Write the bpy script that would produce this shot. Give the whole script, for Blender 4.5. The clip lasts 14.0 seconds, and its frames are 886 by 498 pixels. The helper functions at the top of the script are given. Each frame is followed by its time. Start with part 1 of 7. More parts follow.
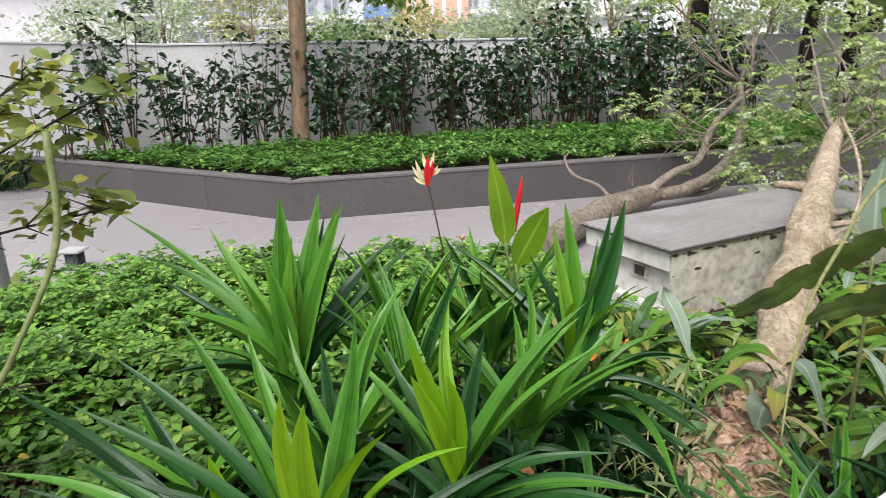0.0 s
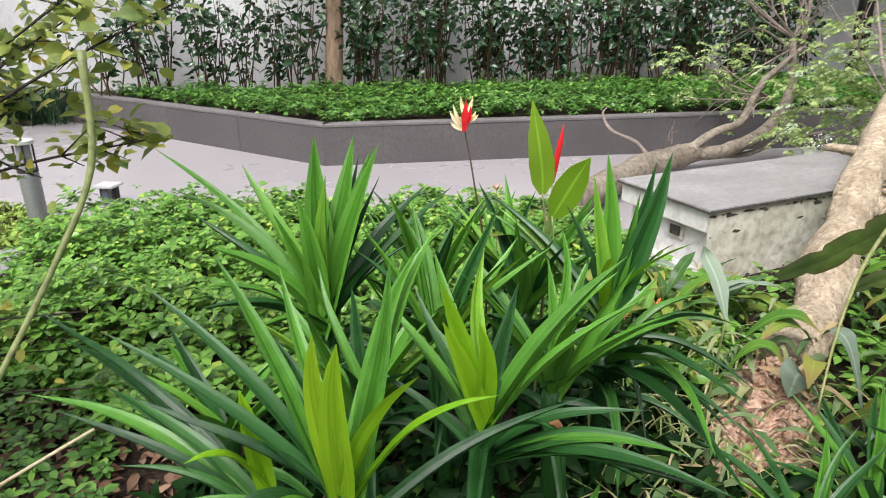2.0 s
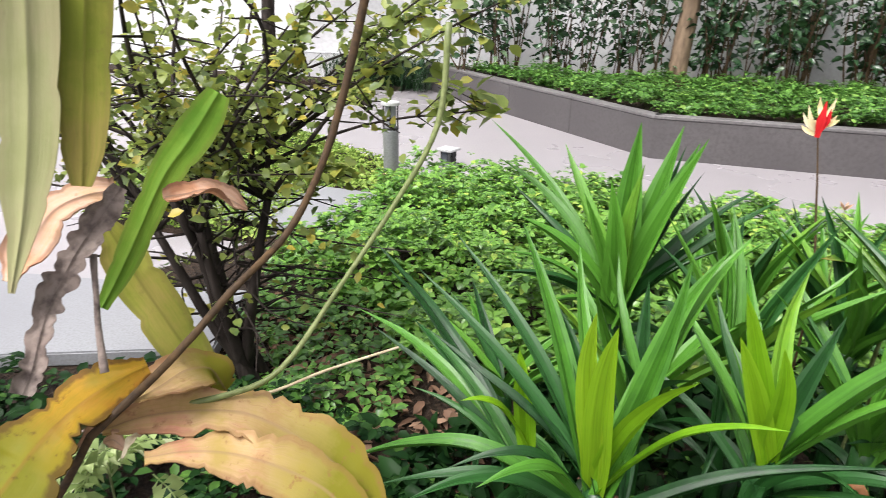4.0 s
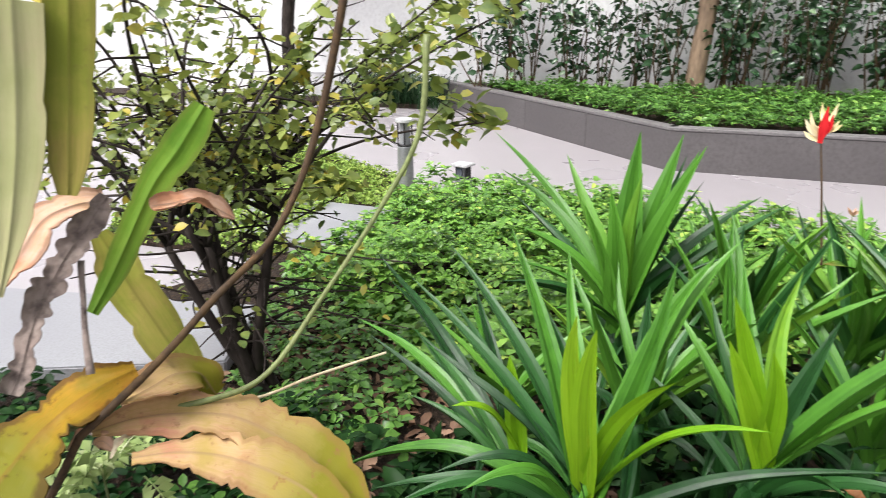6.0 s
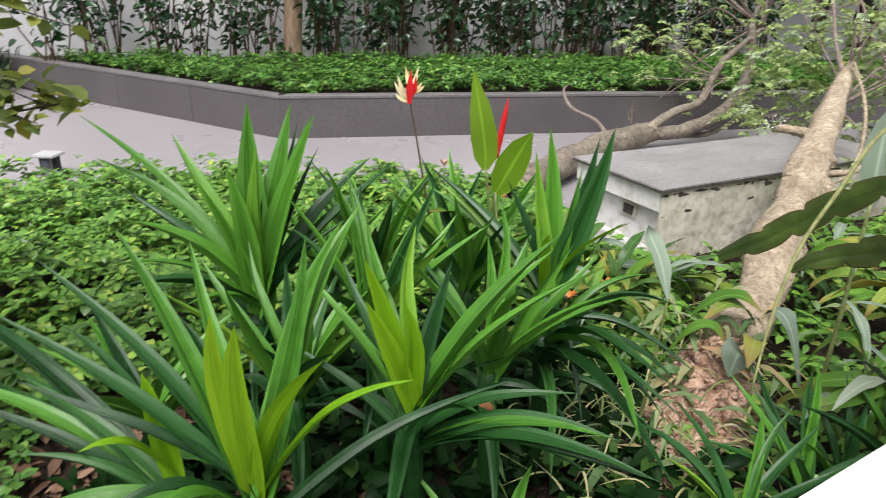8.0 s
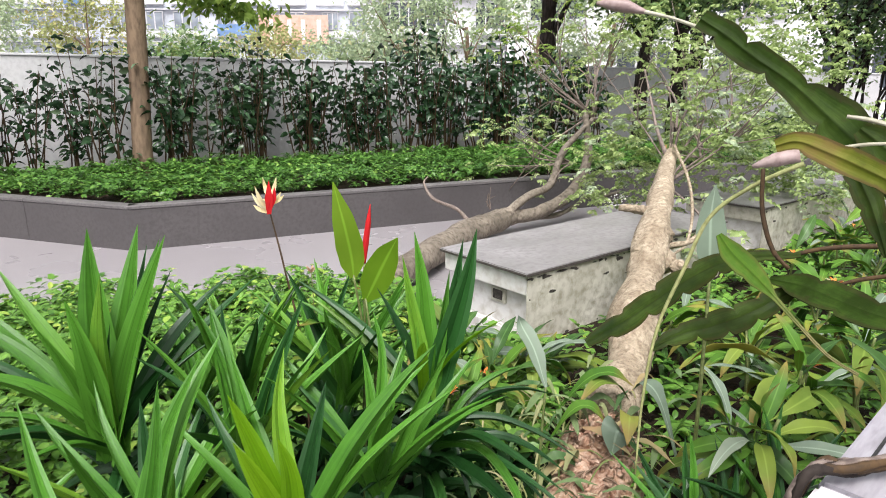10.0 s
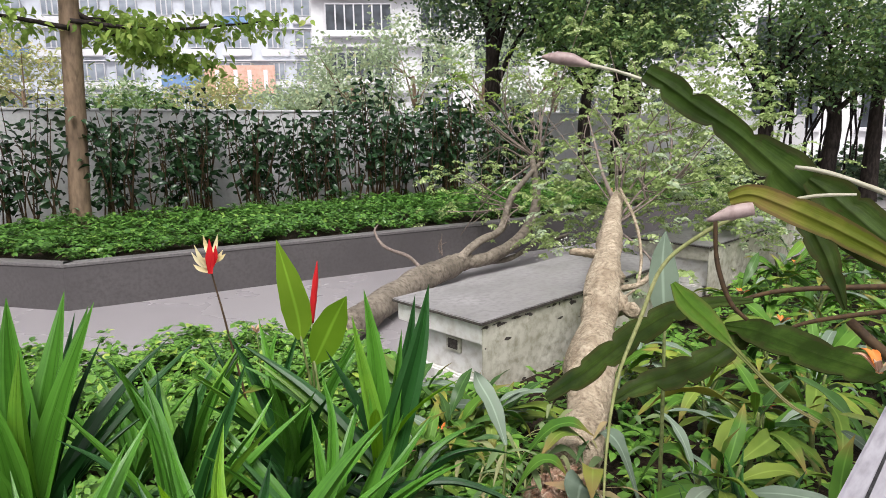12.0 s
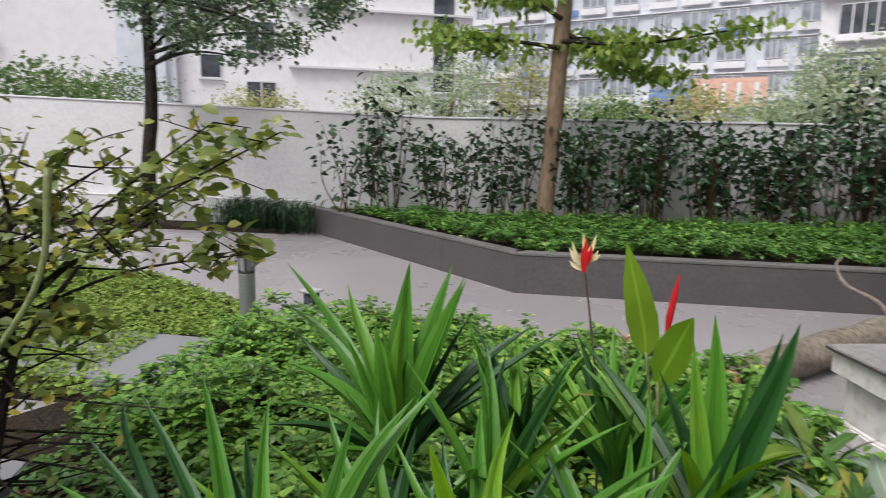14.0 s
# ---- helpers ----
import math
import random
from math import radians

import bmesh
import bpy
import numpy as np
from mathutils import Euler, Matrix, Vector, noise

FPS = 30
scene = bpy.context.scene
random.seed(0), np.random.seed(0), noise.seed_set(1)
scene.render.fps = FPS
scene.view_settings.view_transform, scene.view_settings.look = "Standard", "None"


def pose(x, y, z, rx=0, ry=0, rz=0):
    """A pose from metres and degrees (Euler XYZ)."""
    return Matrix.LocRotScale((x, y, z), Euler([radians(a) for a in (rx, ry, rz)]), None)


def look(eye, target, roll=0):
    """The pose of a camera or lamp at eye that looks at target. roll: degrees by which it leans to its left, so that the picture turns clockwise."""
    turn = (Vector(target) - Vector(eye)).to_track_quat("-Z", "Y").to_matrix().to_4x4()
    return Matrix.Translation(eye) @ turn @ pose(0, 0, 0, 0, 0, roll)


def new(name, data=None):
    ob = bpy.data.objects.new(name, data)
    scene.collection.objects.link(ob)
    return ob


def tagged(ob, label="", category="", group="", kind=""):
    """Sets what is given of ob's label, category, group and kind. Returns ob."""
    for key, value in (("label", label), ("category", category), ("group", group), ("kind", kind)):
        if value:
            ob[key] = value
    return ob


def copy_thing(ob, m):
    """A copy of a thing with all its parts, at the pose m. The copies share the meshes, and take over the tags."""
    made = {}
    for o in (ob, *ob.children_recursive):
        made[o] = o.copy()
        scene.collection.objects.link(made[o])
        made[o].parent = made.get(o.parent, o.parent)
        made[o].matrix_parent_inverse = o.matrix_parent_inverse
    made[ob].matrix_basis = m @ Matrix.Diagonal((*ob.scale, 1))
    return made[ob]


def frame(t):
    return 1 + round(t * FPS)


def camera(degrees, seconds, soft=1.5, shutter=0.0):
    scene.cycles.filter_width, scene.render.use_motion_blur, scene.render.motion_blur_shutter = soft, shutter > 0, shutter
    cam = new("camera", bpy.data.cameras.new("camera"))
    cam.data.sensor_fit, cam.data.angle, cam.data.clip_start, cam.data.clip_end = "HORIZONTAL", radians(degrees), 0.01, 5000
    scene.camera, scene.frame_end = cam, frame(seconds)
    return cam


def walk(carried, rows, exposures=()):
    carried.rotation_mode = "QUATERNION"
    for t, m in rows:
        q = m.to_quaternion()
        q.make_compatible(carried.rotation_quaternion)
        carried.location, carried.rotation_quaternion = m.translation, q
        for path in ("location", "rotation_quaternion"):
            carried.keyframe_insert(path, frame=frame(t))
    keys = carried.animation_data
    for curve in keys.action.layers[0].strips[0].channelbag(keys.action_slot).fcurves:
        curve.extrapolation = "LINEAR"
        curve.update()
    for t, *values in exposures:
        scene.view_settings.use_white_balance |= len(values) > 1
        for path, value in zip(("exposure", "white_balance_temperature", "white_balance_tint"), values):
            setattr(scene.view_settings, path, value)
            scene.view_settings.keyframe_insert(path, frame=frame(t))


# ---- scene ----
cam = camera(69.2, 14.0, 0.5, 0.35)
PATH = [
    (0, (0.493, 0.527, 1.643), (0.389, 2.443, 1.08), -1.9),
    (0.5, (0.491, 0.526, 1.637), (0.312, 2.443, 1.097), -0.3),
    (1, (0.487, 0.527, 1.638), (0.336, 2.433, 1.051), 0.3),
    (1.5, (0.475, 0.551, 1.622), (0.336, 2.452, 1.015), 0.6),
    (2, (0.467, 0.561, 1.615), (0.281, 2.424, 0.913), -0.1),
    (2.5, (0.45, 0.583, 1.597), (0.11, 2.402, 0.838), 0.5),
    (3, (0.452, 0.556, 1.612), (-0.224, 2.275, 0.844), -1.0),
    (3.5, (0.461, 0.564, 1.594), (-0.411, 2.201, 0.844), 0.9),
    (4, (0.483, 0.54, 1.606), (-0.562, 2.074, 0.862), 1.0),
    (4.2, (0.494, 0.538, 1.595), (-0.608, 2.034, 0.856), 0.9),
    (5.2, (0.53, 0.545, 1.597), (-0.69, 1.945, 0.875), 0.3),
    (6.3, (0.566, 0.58, 1.594), (-0.42, 2.172, 0.876), -0.6),
    (6.5, (0.567, 0.611, 1.589), (-0.301, 2.247, 0.833), -0.6),
    (7, (0.562, 0.621, 1.587), (-0.085, 2.346, 0.809), -1.6),
    (7.5, (0.554, 0.626, 1.588), (0.283, 2.43, 0.768), 2.3),
    (8, (0.549, 0.633, 1.59), (0.47, 2.478, 0.822), 1.7),
    (8.5, (0.55, 0.642, 1.59), (0.668, 2.508, 0.878), 1.4),
    (8.7, (0.553, 0.64, 1.6), (0.707, 2.51, 0.907), 0.9),
    (10.8, (0.559, 0.728, 1.635), (0.935, 2.648, 1.222), 0.6),
    (11, (0.557, 0.735, 1.627), (0.949, 2.655, 1.227), 0.7),
    (11.5, (0.557, 0.725, 1.631), (1.023, 2.639, 1.287), 0.1),
    (12, (0.577, 0.751, 1.651), (1.039, 2.661, 1.28), -0.9),
    (12.5, (0.646, 0.752, 1.638), (0.857, 2.714, 1.316), 0.2),
    (13, (0.726, 0.783, 1.624), (0.576, 2.749, 1.285), 1.6),
    (13.5, (0.799, 0.823, 1.613), (0.242, 2.711, 1.26), 0.9),
    (14, (0.855, 0.861, 1.608), (-0.029, 2.624, 1.279), 0.9),
]
walk(cam, [(t, look(eye, target, roll)) for t, eye, target, roll in PATH], [(0, 0.74, 6500, 13), (1.5, 0.95, 6500, 13), (2.5, 1.12, 6500, 13), (3.0, 1.27, 6500, 13), (3.5, 1.27, 6500, 13), (4.0, 1.19, 6500, 13), (6.5, 1.22, 6500, 13), (7.0, 1.34, 6500, 13), (7.5, 1.3, 6500, 13), (8.0, 0.8, 6500, 13), (8.5, 0.76, 6500, 13), (11.0, 0.98, 6500, 13), (12.0, 0.61, 6500, 13), (13.0, 0.53, 6500, 13), (13.5, 0.53, 6500, 13), (14.0, 0.25, 6500, 13)])

# ---- world and light ----
world = bpy.data.worlds.new("overcast_sky")
scene.world = world
world.use_nodes = True
wn = world.node_tree
sky = wn.nodes.new("ShaderNodeTexSky")
sky.sky_type = "NISHITA"
sky.sun_disc = False
sky.sun_elevation = radians(60)
sky.sun_rotation = radians(192)
sky.air_density, sky.dust_density, sky.ozone_density = 1.0, 6.0, 1.0
grey = wn.nodes.new("ShaderNodeHueSaturation")
grey.inputs["Saturation"].default_value = 0.16
wn.links.new(sky.outputs[0], grey.inputs["Color"])
wn.links.new(grey.outputs[0], wn.nodes["Background"].inputs[0])
wn.nodes["Background"].inputs[1].default_value = 0.125

sun = bpy.data.lights.new("sun", "SUN")
sun.energy, sun.angle, sun.color = 1.6, radians(28), (1.0, 0.98, 0.95)
sun_ob = new("sun", sun)
sun_ob.matrix_world = look((-2.0, -5.5, 17), (0, 4, 0))


# ---- materials ----
def blank(name):
    m = bpy.data.materials.new(name)
    m.use_nodes = True
    nt = m.node_tree
    return m, nt, nt.nodes["Principled BSDF"], nt.nodes["Material Output"]


def add(nt, kind, **values):
    n = nt.nodes.new(kind)
    for k, v in values.items():
        if k in n.inputs:
            n.inputs[k].default_value = v
    return n


def ramp(nt, fac, stops):
    r = nt.nodes.new("ShaderNodeValToRGB")
    r.color_ramp.elements[0].position, r.color_ramp.elements[0].color = stops[0][0], (*stops[0][1], 1)
    r.color_ramp.elements[1].position, r.color_ramp.elements[1].color = stops[-1][0], (*stops[-1][1], 1)
    for p, c in stops[1:-1]:
        e = r.color_ramp.elements.new(p)
        e.color = (*c, 1)
    nt.links.new(fac, r.inputs[0])
    return r.outputs[0]


def mix(nt, fac, a, b, mode="MIX"):
    n = nt.nodes.new("ShaderNodeMix")
    n.data_type, n.blend_type = "RGBA", mode
    for sock, v in ((n.inputs[0], fac), (n.inputs[6], a), (n.inputs[7], b)):
        if isinstance(v, (int, float)):
            sock.default_value = v
        elif isinstance(v, tuple):
            sock.default_value = (*v, 1)
        else:
            nt.links.new(v, sock)
    return n.outputs[2]


def coords(nt, what="Object", stretch=(1, 1, 1)):
    c = nt.nodes.new("ShaderNodeTexCoord")
    m = nt.nodes.new("ShaderNodeMapping")
    m.inputs["Scale"].default_value = stretch
    nt.links.new(c.outputs[what], m.inputs[0])
    return m.outputs[0]


def noise_at(nt, vec, scale, detail=4.0, rough=0.55):
    n = add(nt, "ShaderNodeTexNoise", Scale=scale, Detail=detail, Roughness=rough)
    nt.links.new(vec, n.inputs["Vector"])
    return n.outputs[0]


def relief(nt, bsdf, height, strength, distance):
    b = add(nt, "ShaderNodeBump", Strength=strength, Distance=distance)
    nt.links.new(height, b.inputs["Height"])
    nt.links.new(b.outputs[0], bsdf.inputs["Normal"])


def rough_surface(name, c1, c2, c3, big, fine, rough=(0.6, 0.9), bump=0.3, dist=0.004, metal=0.0, stretch=(1, 1, 1), what="Object"):
    """Two scales of colour change, with gloss and fine relief."""
    m, nt, b, _ = blank(name)
    v = coords(nt, what, stretch)
    n1, n2 = noise_at(nt, v, big, 5), noise_at(nt, v, fine, 6)
    col = ramp(nt, n1, [(0.3, c1), (0.7, c2)])
    spots = ramp(nt, n2, [(0.42, (0, 0, 0)), (0.72, (1, 1, 1))])
    nt.links.new(mix(nt, spots, col, c3), b.inputs["Base Color"])
    rr = ramp(nt, n1, [(0.3, (rough[0],) * 3), (0.7, (rough[1],) * 3)])
    nt.links.new(rr, b.inputs["Roughness"])
    b.inputs["Metallic"].default_value = metal
    b.inputs["Specular IOR Level"].default_value = 0.15 if max(c2) < 0.08 else 0.4
    relief(nt, b, n2, bump, dist)
    return m


def leaf_surface(name, dark, light, odd, odd_share=0.08, rough=0.4, glow=0.3, island=False, stripes=0.0, pale_rib=0.0, tip=None, grain=30.0, shine=0.2):
    """A leaf: colour from piece to piece, streaks along it, a midrib, some light coming through."""
    m, nt, b, out = blank(name)
    if island:
        rnd = nt.nodes.new("ShaderNodeNewGeometry").outputs["Random Per Island"]
    else:
        rnd = nt.nodes.new("ShaderNodeObjectInfo").outputs["Random"]
    col = ramp(nt, rnd, [(0.0, dark), (max(0.05, 1 - odd_share - 0.04), light), (1.0, odd)])
    uv = coords(nt, "UV")
    n = noise_at(nt, coords(nt, "Object"), grain, 3)
    col = mix(nt, ramp(nt, n, [(0.35, (0, 0, 0)), (0.75, (0.55, 0.55, 0.55))]), col, light)
    sep = nt.nodes.new("ShaderNodeSeparateXYZ")
    nt.links.new(uv, sep.inputs[0])
    if stripes:
        w = add(nt, "ShaderNodeTexWave", Scale=2.1, Distortion=1.6, Detail=2.0)
        w.bands_direction = "X"
        nt.links.new(uv, w.inputs["Vector"])
        pale = tuple(min(1, c * 1.6 + 0.004) for c in light)
        col = mix(nt, ramp(nt, w.outputs[1], [(0.45, (0, 0, 0)), (1.0, (stripes,) * 3)]), col, pale)
        # Vein lines; the pale ones also put silvery glints into the colour.
        lines = noise_at(nt, coords(nt, "UV", (26, 1.6, 1)), 1.0, 4, 0.65)
        col = mix(nt, ramp(nt, lines, [(0.36, (0.5, 0.5, 0.5)), (0.5, (0, 0, 0))]), col, tuple(0.6 * c for c in dark))
        col = mix(nt, ramp(nt, lines, [(0.55, (0, 0, 0)), (0.75, (stripes * 2,) * 3)]), col, pale)
        nt.links.new(ramp(nt, lines, [(0.3, (rough * 0.75,) * 3), (0.7, (rough * 1.6,) * 3)]), b.inputs["Roughness"])
        relief(nt, b, mix(nt, 0.8, w.outputs[1], lines), 0.3, 0.002)
    if pale_rib:
        d = nt.nodes.new("ShaderNodeMath")
        d.operation = "SUBTRACT"
        d.inputs[1].default_value = 0.5
        nt.links.new(sep.outputs[0], d.inputs[0])
        a = nt.nodes.new("ShaderNodeMath")
        a.operation = "ABSOLUTE"
        nt.links.new(d.outputs[0], a.inputs[0])
        col = mix(nt, ramp(nt, a.outputs[0], [(0.02, (pale_rib,) * 3), (0.07, (0, 0, 0))]), col, tuple(min(1, c * 2.0 + 0.04) for c in light))
    if tip:
        col = mix(nt, ramp(nt, sep.outputs[1], [(0.72, (0, 0, 0)), (1.0, (1, 1, 1))]), col, tip)
    nt.links.new(col, b.inputs["Base Color"])
    if not stripes:
        b.inputs["Roughness"].default_value = rough
    b.inputs["Specular IOR Level"].default_value = shine
    if glow:
        t = nt.nodes.new("ShaderNodeBsdfTranslucent")
        nt.links.new(col, t.inputs[0])
        s = nt.nodes.new("ShaderNodeMixShader")
        s.inputs[0].default_value = glow
        nt.links.new(b.outputs[0], s.inputs[1])
        nt.links.new(t.outputs[0], s.inputs[2])
        nt.links.new(s.outputs[0], out.inputs[0])
    return m


def dying(name, a, b, c, edge, rim=0.5, tip=None, spots=0.6, size=9.0):
    """Flat fleshy stem or dying leaf: three colours in patches, a midrib, scarred rims."""
    m, nt, bs, out = blank(name)
    vec = coords(nt, "Object")
    n = noise_at(nt, vec, size, 5, 0.6)
    col = ramp(nt, n, [(0.36, a), (0.5, b), (0.64, c)])
    streak = noise_at(nt, coords(nt, "UV", (7, 1.3, 1)), 2.2, 5, 0.65)
    col = mix(nt, ramp(nt, streak, [(0.42, (0, 0, 0)), (0.68, (0.6, 0.6, 0.6))]), col, a)
    col = mix(nt, ramp(nt, streak, [(0.28, (0.5, 0.5, 0.5)), (0.42, (0, 0, 0))]), col, edge)
    uv = coords(nt, "UV")
    sep = nt.nodes.new("ShaderNodeSeparateXYZ")
    nt.links.new(uv, sep.inputs[0])
    if tip:
        w = add(nt, "ShaderNodeMath", )
        w.operation = "MULTIPLY_ADD"
        w.inputs[1].default_value = 0.5
        nt.links.new(n, w.inputs[0])
        nt.links.new(sep.outputs[1], w.inputs[2])
        col = mix(nt, ramp(nt, w.outputs[0], [(0.62, (0, 0, 0)), (1.05, (1, 1, 1))]), col, tip)
    wave = nt.nodes.new("ShaderNodeMath")
    wave.operation = "PINGPONG"
    wave.inputs[1].default_value = 0.5
    nt.links.new(sep.outputs[0], wave.inputs[0])
    fine = noise_at(nt, vec, 55, 4, 0.65)
    rimmed = nt.nodes.new("ShaderNodeMath")
    rimmed.operation = "MULTIPLY_ADD"
    rimmed.inputs[1].default_value = -0.16
    nt.links.new(fine, rimmed.inputs[0])
    nt.links.new(wave.outputs[0], rimmed.inputs[2])
    col = mix(nt, ramp(nt, rimmed.outputs[0], [(0.0, (rim, rim, rim)), (0.07, (0, 0, 0))]), col, edge)
    col = mix(nt, ramp(nt, wave.outputs[0], [(0.455, (0, 0, 0)), (0.49, (0.55, 0.55, 0.55))]), col, tuple(0.55 * v for v in b))
    col = mix(nt, ramp(nt, fine, [(0.60, (0, 0, 0)), (0.74, (spots, spots, spots))]), col, edge)
    nt.links.new(col, bs.inputs["Base Color"])
    bs.inputs["Specular IOR Level"].default_value = 0.09
    nt.links.new(ramp(nt, fine, [(0.3, (0.38, 0.38, 0.38)), (0.7, (0.62, 0.62, 0.62))]), bs.inputs["Roughness"])
    relief(nt, bs, mix(nt, 0.5, fine, streak), 0.5, 0.003)
    t = nt.nodes.new("ShaderNodeBsdfTranslucent")
    nt.links.new(col, t.inputs[0])
    sh = nt.nodes.new("ShaderNodeMixShader")
    sh.inputs[0].default_value = 0.25
    nt.links.new(bs.outputs[0], sh.inputs[1])
    nt.links.new(t.outputs[0], sh.inputs[2])
    nt.links.new(sh.outputs[0], out.inputs[0])
    return m


M_PATH = rough_surface("wet_path_concrete", (0.275, 0.258, 0.268), (0.315, 0.296, 0.307), (0.235, 0.22, 0.23), 0.45, 140, (0.2, 0.36), 0.15, 0.002)
M_KERB = rough_surface("dark_plaster", (0.070, 0.064, 0.066), (0.100, 0.092, 0.093), (0.068, 0.061, 0.062), 1.3, 30, (0.5, 0.75), 0.2, 0.002)
M_KERB_TOP = rough_surface("grey_coping", (0.115, 0.108, 0.109), (0.16, 0.152, 0.151), (0.095, 0.088, 0.088), 2.0, 40, (0.4, 0.7), 0.2, 0.002)
M_WALL = rough_surface("white_wall_paint", (0.58, 0.58, 0.59), (0.66, 0.66, 0.67), (0.54, 0.535, 0.545), 0.5, 18, (0.65, 0.85), 0.12, 0.002)
M_TRIM = rough_surface("white_trim_paint", (0.62, 0.62, 0.64), (0.68, 0.68, 0.70), (0.54, 0.54, 0.56), 2.0, 60, (0.3, 0.5), 0.1, 0.001)
M_RAIL = rough_surface("dulled_rail_paint", (0.30, 0.29, 0.32), (0.40, 0.385, 0.42), (0.22, 0.21, 0.23), 6.0, 70, (0.35, 0.6), 0.25, 0.001, stretch=(0.2, 1, 1))
M_SOIL = rough_surface("wet_soil", (0.010, 0.007, 0.005), (0.026, 0.017, 0.012), (0.055, 0.036, 0.024), 6, 45, (0.6, 0.9), 1.0, 0.03)
M_CLAY = rough_surface("red_clay", (0.30, 0.14, 0.085), (0.56, 0.37, 0.25), (0.68, 0.52, 0.40), 11, 48, (0.7, 0.95), 1.0, 0.02)
M_SLAB = rough_surface("grey_slab", (0.20, 0.205, 0.22), (0.25, 0.258, 0.27), (0.19, 0.19, 0.20), 2.0, 90, (0.3, 0.5), 0.15, 0.001)
M_BENCH_TOP = rough_surface("bench_top_cement", (0.23, 0.222, 0.222), (0.30, 0.29, 0.29), (0.18, 0.172, 0.17), 3.0, 25, (0.3, 0.6), 0.35, 0.003)
M_BENCH = rough_surface("weathered_white_paint", (0.42, 0.40, 0.33), (0.66, 0.64, 0.56), (0.30, 0.28, 0.21), 2.6, 18, (0.6, 0.85), 0.35, 0.004)
# Less stained white of the bench end, raised for the light falling there.
M_BENCH_WHITE = rough_surface("end_lit_white_paint", (0.68, 0.67, 0.65), (0.80, 0.79, 0.77), (0.52, 0.49, 0.44), 3.5, 14, (0.55, 0.8), 0.35, 0.004)
# Peeled plaster; also the shade put under bench and slab.
M_PEEL_SHADE = rough_surface("bare_plaster_and_shade", (0.035, 0.03, 0.027), (0.075, 0.065, 0.06), (0.11, 0.10, 0.09), 12, 60, (0.7, 0.9), 0.6, 0.004)
M_BARK = rough_surface("brown_bark", (0.17, 0.115, 0.075), (0.30, 0.21, 0.14), (0.11, 0.075, 0.05), 3.5, 20, (0.7, 0.9), 0.8, 0.012, stretch=(1, 1, 0.3))
M_BARK_PALE = rough_surface("pale_bark", (0.27, 0.215, 0.145), (0.55, 0.465, 0.345), (0.19, 0.14, 0.09), 9.0, 46, (0.7, 0.9), 1.0, 0.022)
M_BARK_GREY = rough_surface("grey_mossy_bark", (0.14, 0.118, 0.092), (0.28, 0.24, 0.19), (0.075, 0.06, 0.045), 4.0, 24, (0.6, 0.85), 0.9, 0.014)
M_BARK_DARK = rough_surface("dark_wet_bark", (0.010, 0.008, 0.007), (0.026, 0.020, 0.017), (0.055, 0.044, 0.038), 4, 22, (0.65, 0.9), 0.8, 0.012, stretch=(1, 1, 0.3))
M_TWIG = rough_surface("twig_bark", (0.15, 0.115, 0.095), (0.28, 0.225, 0.195), (0.09, 0.07, 0.058), 9, 50, (0.6, 0.85), 0.5, 0.003)
M_CUT = rough_surface("broken_wood", (0.55, 0.27, 0.10), (0.68, 0.40, 0.18), (0.4, 0.16, 0.06), 14, 60, (0.6, 0.8), 0.7, 0.005)
M_METAL = rough_surface("grey_metal", (0.27, 0.28, 0.29), (0.34, 0.35, 0.36), (0.22, 0.22, 0.23), 3, 80, (0.35, 0.5), 0.1, 0.001, metal=0.5)
M_METAL_TOP = rough_surface("pale_metal_cap", (0.55, 0.55, 0.56), (0.65, 0.65, 0.66), (0.4, 0.4, 0.4), 4, 80, (0.25, 0.4), 0.1, 0.001, metal=0.3)
M_BLACK = rough_surface("black_rubber", (0.012, 0.012, 0.013), (0.03, 0.03, 0.03), (0.05, 0.05, 0.05), 5, 60, (0.4, 0.6), 0.2, 0.001)
M_BROWN_STEM = rough_surface("brown_vine_bark", (0.045, 0.025, 0.010), (0.095, 0.055, 0.022), (0.03, 0.018, 0.009), 12, 70, (0.7, 0.9), 0.5, 0.002)
M_GREEN_STEM = rough_surface("green_stem", (0.13, 0.17, 0.05), (0.22, 0.26, 0.10), (0.10, 0.12, 0.04), 9, 60, (0.4, 0.6), 0.3, 0.001)
M_STEM_PALE = rough_surface("pale_green_stem", (0.22, 0.25, 0.09), (0.32, 0.33, 0.14), (0.16, 0.17, 0.06), 9, 60, (0.5, 0.7), 0.3, 0.001)
M_STRAW = rough_surface("dry_straw", (0.45, 0.38, 0.24), (0.60, 0.53, 0.37), (0.33, 0.25, 0.15), 12, 60, (0.6, 0.8), 0.3, 0.001)
M_DRY = rough_surface("dry_grey_stem", (0.13, 0.095, 0.08), (0.27, 0.22, 0.19), (0.055, 0.04, 0.035), 14, 60, (0.7, 0.9), 0.7, 0.004)

M_PANDAN = leaf_surface("pandan_leaf", (0.034, 0.122, 0.013), (0.086, 0.25, 0.026), (0.19, 0.35, 0.03), 0.12, 0.3, 0.12, stripes=0.12, shine=0.38)
# Shaded copy of the pandan leaf: shade put into a darker colour.
M_PANDAN_SHADED = leaf_surface("shaded_pandan_leaf", (0.006, 0.030, 0.008), (0.022, 0.092, 0.018), (0.06, 0.17, 0.03), 0.12, 0.32, 0.05, stripes=0.1, shine=0.35)
M_PANDAN_YOUNG = leaf_surface("young_pandan_leaf", (0.12, 0.30, 0.008), (0.19, 0.37, 0.012), (0.26, 0.40, 0.02), 0.1, 0.35, 0.3, stripes=0.08)
